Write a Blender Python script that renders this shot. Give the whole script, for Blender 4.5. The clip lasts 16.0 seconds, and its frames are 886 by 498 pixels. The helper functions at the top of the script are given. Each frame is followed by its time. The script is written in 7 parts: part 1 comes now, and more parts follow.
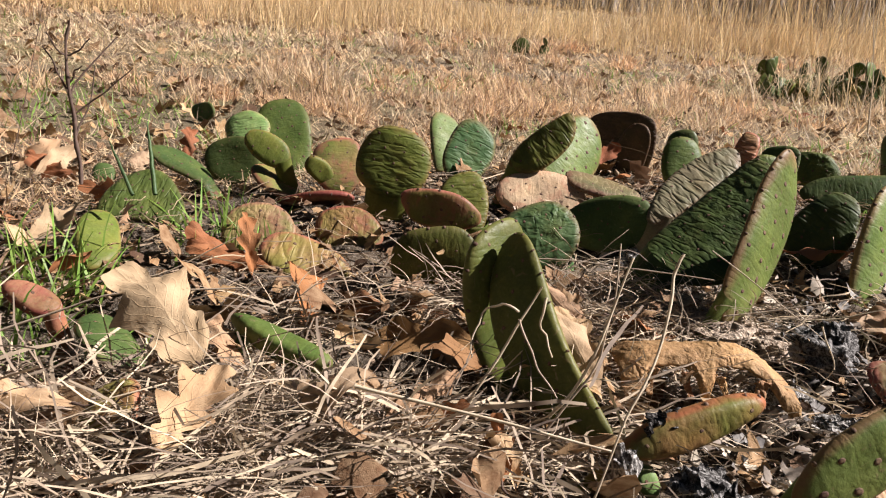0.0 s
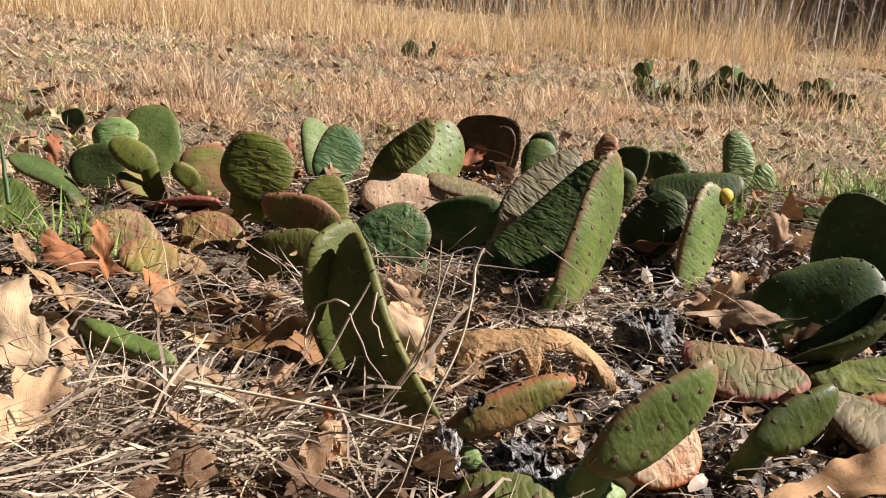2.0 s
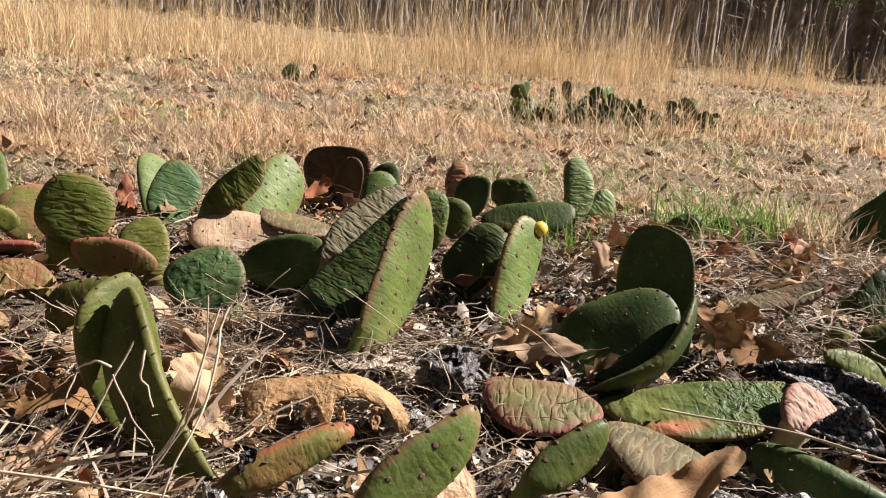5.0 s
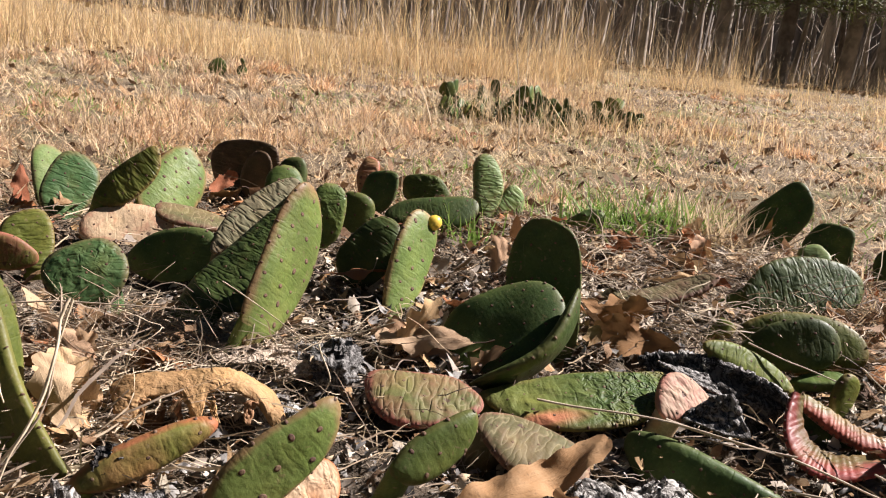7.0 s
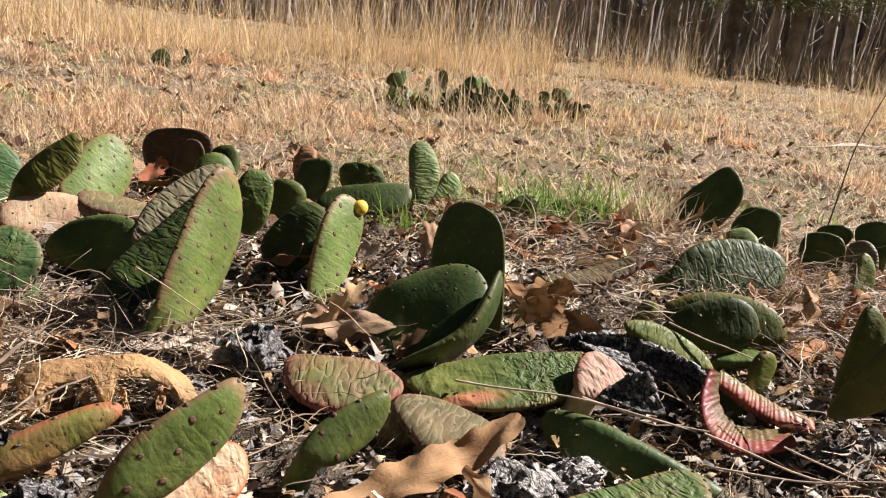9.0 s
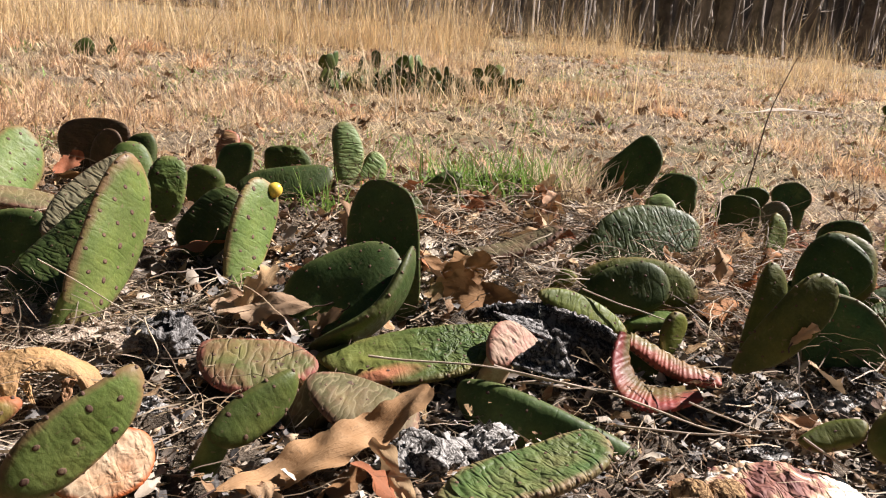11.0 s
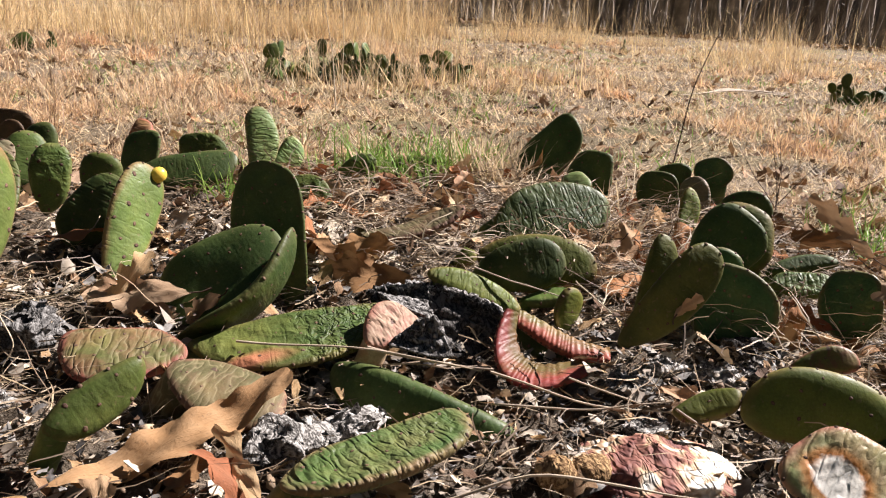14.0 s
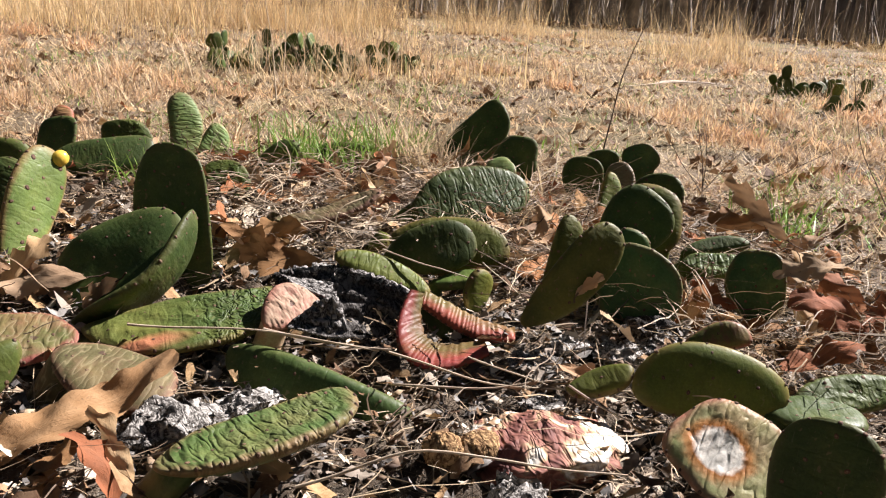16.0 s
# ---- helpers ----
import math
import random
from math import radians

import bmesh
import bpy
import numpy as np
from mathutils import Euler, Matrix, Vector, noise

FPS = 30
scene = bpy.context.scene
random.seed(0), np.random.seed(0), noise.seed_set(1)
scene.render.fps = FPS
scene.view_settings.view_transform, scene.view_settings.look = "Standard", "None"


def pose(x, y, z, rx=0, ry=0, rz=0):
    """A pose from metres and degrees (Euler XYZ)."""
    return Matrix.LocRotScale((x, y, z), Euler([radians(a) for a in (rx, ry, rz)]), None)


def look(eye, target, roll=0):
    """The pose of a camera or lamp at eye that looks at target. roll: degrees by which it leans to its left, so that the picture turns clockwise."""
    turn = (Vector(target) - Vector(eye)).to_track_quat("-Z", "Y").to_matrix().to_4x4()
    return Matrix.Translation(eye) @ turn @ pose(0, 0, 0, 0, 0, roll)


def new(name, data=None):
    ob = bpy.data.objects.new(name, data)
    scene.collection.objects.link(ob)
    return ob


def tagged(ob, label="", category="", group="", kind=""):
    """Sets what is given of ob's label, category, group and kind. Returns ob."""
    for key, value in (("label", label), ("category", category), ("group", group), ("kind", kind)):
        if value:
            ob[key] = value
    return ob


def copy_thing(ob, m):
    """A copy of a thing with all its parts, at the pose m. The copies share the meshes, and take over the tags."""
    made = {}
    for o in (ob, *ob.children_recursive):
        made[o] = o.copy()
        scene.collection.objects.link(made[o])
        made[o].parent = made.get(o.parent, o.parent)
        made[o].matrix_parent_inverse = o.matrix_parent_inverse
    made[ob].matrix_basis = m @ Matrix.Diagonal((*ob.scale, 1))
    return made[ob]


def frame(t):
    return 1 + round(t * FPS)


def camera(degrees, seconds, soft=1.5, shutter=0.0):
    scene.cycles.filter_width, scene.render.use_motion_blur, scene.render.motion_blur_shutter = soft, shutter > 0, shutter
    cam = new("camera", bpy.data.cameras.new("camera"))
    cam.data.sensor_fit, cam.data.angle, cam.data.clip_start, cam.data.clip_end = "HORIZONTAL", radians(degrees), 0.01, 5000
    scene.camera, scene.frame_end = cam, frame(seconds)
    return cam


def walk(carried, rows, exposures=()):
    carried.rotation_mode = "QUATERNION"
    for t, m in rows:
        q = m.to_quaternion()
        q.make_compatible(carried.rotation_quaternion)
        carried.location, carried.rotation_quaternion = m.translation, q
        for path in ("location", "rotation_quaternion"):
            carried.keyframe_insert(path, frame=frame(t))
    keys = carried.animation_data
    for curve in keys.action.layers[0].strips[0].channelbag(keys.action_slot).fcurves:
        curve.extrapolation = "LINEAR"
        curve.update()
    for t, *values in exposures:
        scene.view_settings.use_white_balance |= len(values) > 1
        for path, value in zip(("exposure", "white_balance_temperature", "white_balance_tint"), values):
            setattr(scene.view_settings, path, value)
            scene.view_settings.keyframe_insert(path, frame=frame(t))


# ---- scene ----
cam = camera(55.6, 16.0, soft=1.15)
PATH = [
    (0, (0.02, 0.006, 0.304), (0.081, 1.921, -0.268), 5.3),
    (0.3, (0.035, 0.001, 0.305), (0.123, 1.913, -0.275), 5.6),
    (0.5, (0.034, -0.013, 0.308), (0.153, 1.901, -0.262), 5.2),
    (1, (0.045, -0.028, 0.316), (0.237, 1.882, -0.248), 5.1),
    (1.5, (0.059, -0.036, 0.318), (0.312, 1.868, -0.239), 5.5),
    (2, (0.067, -0.037, 0.318), (0.356, 1.865, -0.229), 5.7),
    (2.5, (0.08, -0.038, 0.326), (0.396, 1.864, -0.205), 5.9),
    (3, (0.091, -0.043, 0.329), (0.447, 1.856, -0.188), 6.1),
    (3.5, (0.109, -0.044, 0.338), (0.509, 1.849, -0.169), 6.5),
    (4, (0.129, -0.043, 0.339), (0.571, 1.843, -0.158), 6.5),
    (4.2, (0.136, -0.042, 0.342), (0.591, 1.841, -0.152), 6.3),
    (6.3, (0.195, -0.06, 0.352), (0.806, 1.786, -0.116), 6.0),
    (6.5, (0.202, -0.06, 0.349), (0.828, 1.781, -0.118), 6.3),
    (7, (0.209, -0.061, 0.349), (0.859, 1.77, -0.125), 6.7),
    (7.5, (0.212, -0.061, 0.346), (0.873, 1.766, -0.129), 6.6),
    (8, (0.224, -0.066, 0.344), (0.914, 1.75, -0.131), 6.6),
    (8.5, (0.231, -0.069, 0.343), (0.95, 1.736, -0.134), 6.7),
    (9, (0.242, -0.073, 0.343), (0.99, 1.719, -0.135), 6.8),
    (9.5, (0.256, -0.078, 0.344), (1.032, 1.702, -0.135), 6.6),
    (10, (0.268, -0.083, 0.342), (1.072, 1.684, -0.138), 6.4),
    (10.2, (0.265, -0.087, 0.346), (1.091, 1.669, -0.138), 6.3),
    (12.5, (0.315, -0.099, 0.335), (1.186, 1.619, -0.203), 3.7),
    (13, (0.332, -0.105, 0.333), (1.219, 1.605, -0.204), 3.8),
    (13.5, (0.346, -0.111, 0.334), (1.252, 1.59, -0.202), 3.8),
    (14, (0.359, -0.115, 0.334), (1.282, 1.579, -0.194), 3.9),
    (14.5, (0.373, -0.118, 0.337), (1.317, 1.565, -0.189), 4.0),
    (15, (0.387, -0.124, 0.33), (1.349, 1.548, -0.196), 4.1),
    (15.5, (0.4, -0.136, 0.326), (1.388, 1.519, -0.206), 4.0),
    (16, (0.406, -0.14, 0.325), (1.414, 1.502, -0.211), 4.2),
]
walk(cam, [(t, look(eye, target, roll)) for t, eye, target, roll in PATH], [(0.0, 1.12), (3.0, 1.19), (6.5, 1.32), (10.0, 1.31), (16.0, 1.38)])

# ---- light ----
SUN_AZ, SUN_EL = 2.0, 41.0          # degrees: from +x towards +y, above the horizon
world = bpy.data.worlds.new("sky")
scene.world = world
world.use_nodes = True
wn = world.node_tree.nodes
sky = wn.new("ShaderNodeTexSky")
sky.sky_type, sky.sun_disc = "NISHITA", False
sky.sun_elevation, sky.sun_rotation = radians(SUN_EL), radians(90 - SUN_AZ)
world.node_tree.links.new(sky.outputs[0], wn["Background"].inputs[0])
wn["Background"].inputs[1].default_value = 0.0082
sun = new("sun", bpy.data.lights.new("sun", "SUN"))
sun.data.energy, sun.data.angle, sun.data.color = 5.0, radians(0.53), (1.0, 0.926, 0.912)
_sd = Vector((math.cos(radians(SUN_EL)) * math.cos(radians(SUN_AZ)), math.cos(radians(SUN_EL)) * math.sin(radians(SUN_AZ)), math.sin(radians(SUN_EL))))
sun.matrix_world = look(_sd * 20, (0, 0, 0))

# ---- materials ----
RNG = np.random.default_rng(7)


class Mat:
    """A small wrapper to write node materials briefly."""

    def __init__(self, name, rough=0.7, spec=0.4):
        self.m = bpy.data.materials.new(name)
        self.m.use_nodes = True
        self.t = self.m.node_tree
        self.b = self.t.nodes["Principled BSDF"]
        self.b.inputs["Roughness"].default_value = rough
        self.b.inputs["Specular IOR Level"].default_value = spec
        self.co = self.t.nodes.new("ShaderNodeTexCoord")
        self.geo = self.t.nodes.new("ShaderNodeNewGeometry")
        self.info = self.t.nodes.new("ShaderNodeObjectInfo")

    def link(self, a, b):
        self.t.links.new(a, b)

    def noise(self, scale, detail=4.0, rough=0.55, coord="Object", dist=0.0, stretch=None):
        n = self.t.nodes.new("ShaderNodeTexNoise")
        n.inputs["Scale"].default_value, n.inputs["Detail"].default_value = scale, detail
        n.inputs["Roughness"].default_value, n.inputs["Distortion"].default_value = rough, dist
        src = self.co.outputs[coord]
        if stretch:
            mp = self.t.nodes.new("ShaderNodeMapping")
            mp.inputs["Scale"].default_value = stretch
            self.link(src, mp.inputs[0])
            src = mp.outputs[0]
        self.link(src, n.inputs["Vector"])
        return n.outputs["Fac"]

    def ramp(self, fac, *stops):
        r = self.t.nodes.new("ShaderNodeValToRGB")
        el = r.color_ramp.elements
        while len(el) < len(stops):
            el.new(0.5)
        for e, (p, c) in zip(el, stops):
            e.position = p
            e.color = (*c, 1) if len(c) == 3 else c
        self.link(fac, r.inputs[0])
        return r.outputs[0]

    def mix(self, fac, a, b, kind="MIX"):
        n = self.t.nodes.new("ShaderNodeMix")
        n.data_type, n.blend_type = "RGBA", kind
        for sock, v in ((n.inputs[0], fac), (n.inputs[6], a), (n.inputs[7], b)):
            if isinstance(v, (int, float)):
                sock.default_value = v
            elif isinstance(v, tuple):
                sock.default_value = (*v, 1)
            else:
                self.link(v, sock)
        return n.outputs[2]

    def math(self, op, a, b=0.0, c=0.0, clamp=False):
        n = self.t.nodes.new("ShaderNodeMath")
        n.operation, n.use_clamp = op, clamp
        for sock, v in zip(n.inputs, (a, b, c)):
            if isinstance(v, (int, float)):
                sock.default_value = v
            else:
                self.link(v, sock)
        return n.outputs[0]

    def bump(self, height, strength=0.3, dist=0.001):
        n = self.t.nodes.new("ShaderNodeBump")
        n.inputs["Strength"].default_value, n.inputs["Distance"].default_value = strength, dist
        self.link(height, n.inputs["Height"])
        self.link(n.outputs[0], self.b.inputs["Normal"])

    def hsv(self, col, value_from, lo, hi, hue=0.0):
        n = self.t.nodes.new("ShaderNodeHueSaturation")
        mr = self.t.nodes.new("ShaderNodeMapRange")
        mr.inputs[3].default_value, mr.inputs[4].default_value = lo, hi
        self.link(value_from, mr.inputs[0])
        self.link(mr.outputs[0], n.inputs["Value"])
        if hue:
            h = self.t.nodes.new("ShaderNodeMapRange")
            h.inputs[3].default_value, h.inputs[4].default_value = 0.5 - hue, 0.5 + hue
            self.link(value_from, h.inputs[0])
            self.link(h.outputs[0], n.inputs["Hue"])
        self.link(col, n.inputs["Color"])
        return n.outputs[0]

    def color(self, col):
        self.link(col, self.b.inputs["Base Color"])
        return self.m


# style: main colour, second colour, rim blush, how much blush, label
PAD_STYLES = {
    "green": ((0.062, 0.098, 0.023), (0.095, 0.128, 0.032), (0.17, 0.125, 0.050), 0.30, "green wrinkled prickly pear pad standing in leaf litter"),
    "bright": ((0.106, 0.152, 0.037), (0.140, 0.176, 0.050), (0.27, 0.12, 0.075), 0.60, "bright green prickly pear pad with brown areoles and a reddish rim"),
    # dark: the green lowered in value, shade put into the pad's colour
    "dark": ((0.042, 0.070, 0.020), (0.066, 0.092, 0.026), (0.14, 0.115, 0.045), 0.28, "smooth prickly pear pad in shade-deepened green, growing from the litter"),
    "bluegreen": ((0.044, 0.092, 0.032), (0.070, 0.118, 0.042), (0.20, 0.12, 0.06), 0.5, "deep bluish green prickly pear pad with a wrinkled skin"),
    "olivedark": ((0.064, 0.078, 0.017), (0.098, 0.104, 0.022), (0.17, 0.14, 0.045), 0.35, "dark olive smooth prickly pear pad with a lighter rim"),
    "olive": ((0.088, 0.112, 0.020), (0.125, 0.138, 0.028), (0.24, 0.13, 0.055), 0.40, "olive green prickly pear pad tinged with red at the rim"),
    "olivered": ((0.115, 0.130, 0.024), (0.16, 0.12, 0.045), (0.30, 0.11, 0.075), 0.75, "olive prickly pear pad with a thick red rim"),
    "pale": ((0.13, 0.205, 0.062), (0.19, 0.25, 0.095), (0.30, 0.19, 0.11), 0.45, "pale green striped and wrinkled prickly pear pad"),
    "blush": ((0.125, 0.150, 0.035), (0.21, 0.17, 0.06), (0.32, 0.12, 0.085), 0.75, "green prickly pear pad blushed red along its rim"),
    "rose": ((0.22, 0.13, 0.06), (0.30, 0.14, 0.09), (0.26, 0.075, 0.055), 0.9, "reddish pink prickly pear pad lying on the litter"),
    "pink": ((0.46, 0.32, 0.22), (0.40, 0.26, 0.18), (0.42, 0.17, 0.12), 0.6, "faded pinkish tan prickly pear pad with dark areoles"),
    "pinkgreen": ((0.100, 0.120, 0.034), (0.155, 0.12, 0.055), (0.27, 0.085, 0.065), 0.9, "green prickly pear pad with wavy stripes and pink rim"),
    "greenflush": ((0.048, 0.082, 0.022), (0.092, 0.110, 0.030), (0.24, 0.15, 0.06), 0.45, "green crumpled prickly pear pad with a red flush, lying flat"),
    "mauve": ((0.095, 0.085, 0.040), (0.12, 0.10, 0.046), (0.19, 0.085, 0.062), 0.7, "mauve brown wilted prickly pear pad lying under a leaf"),
    "dried": ((0.34, 0.19, 0.10), (0.25, 0.13, 0.065), (0.28, 0.15, 0.08), 0.5, "dried tan prickly pear skin, arched and fuzzy"),
    "tan": ((0.62, 0.50, 0.34), (0.38, 0.24, 0.12), (0.42, 0.13, 0.03), 1.0, "shrivelled tan prickly pear pad with an orange rim"),
    "rosegreen": ((0.10, 0.125, 0.028), (0.19, 0.12, 0.045), (0.33, 0.09, 0.05), 0.62, "stubby prickly pear pad turning red, with a black scar"),
    "grey": ((0.20, 0.165, 0.105), (0.15, 0.145, 0.085), (0.20, 0.10, 0.07), 0.4, "greyish brown finely wrinkled prickly pear pad"),
    "brown": ((0.075, 0.060, 0.030), (0.11, 0.075, 0.04), (0.10, 0.05, 0.03), 0.4, "dark brown wilting prickly pear pad"),
    "yellow": ((0.20, 0.19, 0.045), (0.30, 0.21, 0.085), (0.33, 0.11, 0.075), 0.70, "yellow and orange dying prickly pear pad lying flat"),
    "yellowrose": ((0.27, 0.25, 0.085), (0.38, 0.27, 0.14), (0.37, 0.15, 0.11), 0.6, "pink and yellow dying prickly pear pad lying flat"),
    "redcurl": ((0.14, 0.115, 0.038), (0.19, 0.12, 0.048), (0.29, 0.070, 0.045), 1.0, "curled red rimmed prickly pear pad with ridged yellow stripes"),
    "scarred": ((0.24, 0.29, 0.12), (0.36, 0.30, 0.16), (0.40, 0.18, 0.12), 0.7, "pale green prickly pear pad with a white orange-ringed scar"),
    "rimmed": ((0.055, 0.092, 0.026), (0.088, 0.112, 0.034), (0.20, 0.12, 0.068), 0.75, "thick green prickly pear pad with a brown warty rim, lying tilted"),
}


def pad_material(style):
    c1, c2, rim, blush, _ = PAD_STYLES[style]
    m = Mat("pad_" + style, 0.46, 0.19)
    if style in ("tan", "dried", "mauve", "pink", "pinkgreen"):
        m.b.inputs["Roughness"].default_value = 0.65
    big = m.noise(28.0, 3.0)
    col = m.mix(m.ramp(big, (0.38, (0, 0, 0)), (0.66, (1, 1, 1))), c1, c2)
    fine = m.noise(420.0, 3.0, 0.7)
    col = m.mix(0.30, col, m.ramp(fine, (0.3, (0.25, 0.25, 0.2)), (0.7, (0.85, 0.85, 0.8))), "OVERLAY")
    # the blush follows the rim of the pad's own shape
    sep = m.t.nodes.new("ShaderNodeSeparateXYZ")
    m.link(m.co.outputs["Generated"], sep.inputs[0])
    rim_at = m.t.nodes.new("ShaderNodeAttribute")
    rim_at.attribute_type, rim_at.attribute_name = "GEOMETRY", "rim"
    rad = m.math("ADD", rim_at.outputs["Fac"], m.math("MULTIPLY_ADD", m.noise(60.0, 3.0), 0.26, -0.13))
    edge = m.ramp(rad, (0.84, (0, 0, 0)), (0.98, (1, 1, 1)))
    patch = m.ramp(m.noise(16.0, 2.0, 0.5), (0.45, (0, 0, 0)), (0.72, (1, 1, 1)))
    edge = m.math("MULTIPLY", edge, blush, clamp=True)
    if blush > 0.6:
        edge = m.math("ADD", edge, m.math("MULTIPLY", patch, 0.55 * blush), clamp=True)
    col = m.mix(edge, col, rim)
    if style in ("yellow", "yellowrose", "rose", "pink", "blush", "mauve", "olivered", "pinkgreen"):
        # dying pads: red blotches and small dead holes
        blot = m.ramp(m.noise(34.0, 5.0, 0.68, dist=0.5), (0.50, (0, 0, 0)), (0.58, (1, 1, 1)))
        col = m.mix(m.math("MULTIPLY", blot, 0.28 if style in ("pinkgreen", "mauve") else 0.55), col, tuple(0.85 * q for q in rim))
        dead = m.ramp(m.noise(85.0, 2.0, 0.5), (0.70, (0, 0, 0)), (0.735, (1, 1, 1)))
        col = m.mix(m.math("MULTIPLY", dead, 0.8), col, (0.07, 0.035, 0.03))
    worn = m.ramp(m.noise(19.0, 3.0, 0.6, dist=0.4), (0.52, (0, 0, 0)), (0.74, (1, 1, 1)))
    col = m.mix(m.math("MULTIPLY", worn, 0.22 if style in ("dark", "green", "bright") else 0.45), col, tuple(0.5 * q + 0.5 * w for q, w in zip(c2, (0.26, 0.19, 0.06))))
    # corky specks and scratches
    speck = m.ramp(m.noise(160.0, 2.0, 0.5, dist=0.6), (0.66, (0, 0, 0)), (0.73, (1, 1, 1)))
    col = m.mix(m.math("MULTIPLY", speck, 0.45), col, (0.22, 0.16, 0.09))
    if style == "scarred":
        sx, sy = m.math("SUBTRACT", sep.outputs[0], 0.46), m.math("SUBTRACT", sep.outputs[1], 0.60)
        rr = m.math("SQRT", m.math("ADD", m.math("MULTIPLY", sx, sx), m.math("MULTIPLY", sy, sy)))
        rr = m.math("ADD", rr, m.math("MULTIPLY_ADD", m.noise(90.0, 4.0, 0.7), 0.14, -0.07))
        ring = m.ramp(rr, (0.17, (0.82, 0.79, 0.72)), (0.22, (0.42, 0.17, 0.035)), (0.27, (0.45, 0.25, 0.09)), (0.33, (0.3, 0.2, 0.1)))
        keep = m.ramp(rr, (0.26, (1, 1, 1)), (0.33, (0, 0, 0)))
        col = m.mix(keep, col, ring)
    if style == "greenflush":
        sx, sy = m.math("MULTIPLY", m.math("SUBTRACT", sep.outputs[0], 0.80), 1.6), m.math("SUBTRACT", sep.outputs[1], 0.24)
        col = m.mix(m.ramp(sep.outputs[1], (0.25, (0.6, 0.6, 0.6)), (0.60, (0, 0, 0))), col, (0.15, 0.16, 0.040))
        fl = m.math("SQRT", m.math("ADD", m.math("MULTIPLY", sx, sx), m.math("MULTIPLY", sy, sy)))
        col = m.mix(m.math("MULTIPLY", m.ramp(fl, (0.10, (1, 1, 1)), (0.27, (0, 0, 0))), 0.85), col, (0.42, 0.15, 0.09))
    # uneven tone over the pad, pale scratches and a little dust
    col = m.mix(1.0, col, m.ramp(m.noise(17.0, 4.0, 0.6, dist=0.3), (0.30, (0.62, 0.64, 0.62)), (0.52, (1.0, 1.0, 1.0)), (0.72, (1.34, 1.26, 1.16))), "MULTIPLY")
    scratch = m.ramp(m.noise(1.0, 3.0, 0.6, dist=0.2, stretch=(700, 60, 60)), (0.66, (0, 0, 0)), (0.72, (1, 1, 1)))
    col = m.mix(m.math("MULTIPLY", scratch, 0.18), col, (0.33, 0.27, 0.18))
    dust = m.ramp(m.noise(300.0, 5.0, 0.75), (0.58, (0, 0, 0)), (0.70, (1, 1, 1)))
    col = m.mix(m.math("MULTIPLY", dust, 0.09), col, (0.36, 0.31, 0.23))
    col = m.hsv(col, m.info.outputs["Random"], 0.85, 1.18, 0.012)
    # fine skin, creases across the pad and coarse crumples, by the pad's own state
    def state(name):
        n = m.t.nodes.new("ShaderNodeAttribute")
        n.attribute_type, n.attribute_name = "OBJECT", name
        return n.outputs["Fac"]

    def ridge(fac, sharp):
        r = m.math("MULTIPLY", m.math("ABSOLUTE", m.math("SUBTRACT", fac, 0.5)), sharp, clamp=True)
        return m.math("SMOOTH_MIN", r, 0.8, 0.25)

    skin = m.math("ADD", m.math("MULTIPLY", m.noise(260.0, 4.0, 0.6), 0.16), m.math("MULTIPLY", m.noise(1100.0, 2.0, 0.5), 0.06))
    skin = m.math("ADD", skin, m.math("MULTIPLY", m.noise(60.0, 2.0, 0.5, dist=0.3), 0.32))
    crease = ridge(m.noise(1.0, 1.5, 0.5, dist=0.35, stretch=(34, 105, 40)), 6.0)
    fold = ridge(m.noise(1.0, 2.0, 0.55, dist=0.5, stretch=(86, 98, 86)), 3.6)
    col = m.mix(m.math("MULTIPLY", m.math("POWER", crease, 3.0), m.math("SUBTRACT", state("wrinkle"), 0.4, clamp=True), clamp=True), col, tuple(min(1.0, 1.5 * q + 0.03) for q in c2))
    if style == "dried":
        skin = m.math("ADD", skin, m.math("MULTIPLY", ridge(m.noise(150.0, 3.0, 0.6, dist=0.5), 4.0), 0.25))
    h = m.math("ADD", skin, m.math("MULTIPLY", crease, state("wrinkle")))
    if style in ("pinkgreen", "mauve"):
        thread = m.math("POWER", m.math("SUBTRACT", 1.0, crease, clamp=True), 9.0)
        col = m.mix(m.math("MULTIPLY", thread, 0.52, clamp=True), col, (0.36, 0.30, 0.17))
    where = m.ramp(sep.outputs[1], (0.46, (0.03, 0.03, 0.03)), (0.70, (1, 1, 1))) if style == "greenflush" else m.ramp(m.noise(13.0, 2.0, 0.5, dist=0.3), (0.40, (0.12, 0.12, 0.12)), (0.58, (1, 1, 1)))
    h = m.math("ADD", h, m.math("MULTIPLY", m.math("MULTIPLY", fold, where), m.math("MULTIPLY", state("crumple"), 1.4)))
    m.bump(h, 1.0, 0.0034 if style == "greenflush" else 0.0024 if style == "rimmed" else 0.0017)
    m.link(m.ramp(m.noise(120.0), (0.3, (0.40, 0.40, 0.40)), (0.7, (0.62, 0.62, 0.62))), m.b.inputs["Roughness"]) if style not in ("tan", "dried", "mauve", "pink", "pinkgreen") else None
    return m.color(col)


PAD_MATS = {s: pad_material(s) for s in PAD_STYLES}


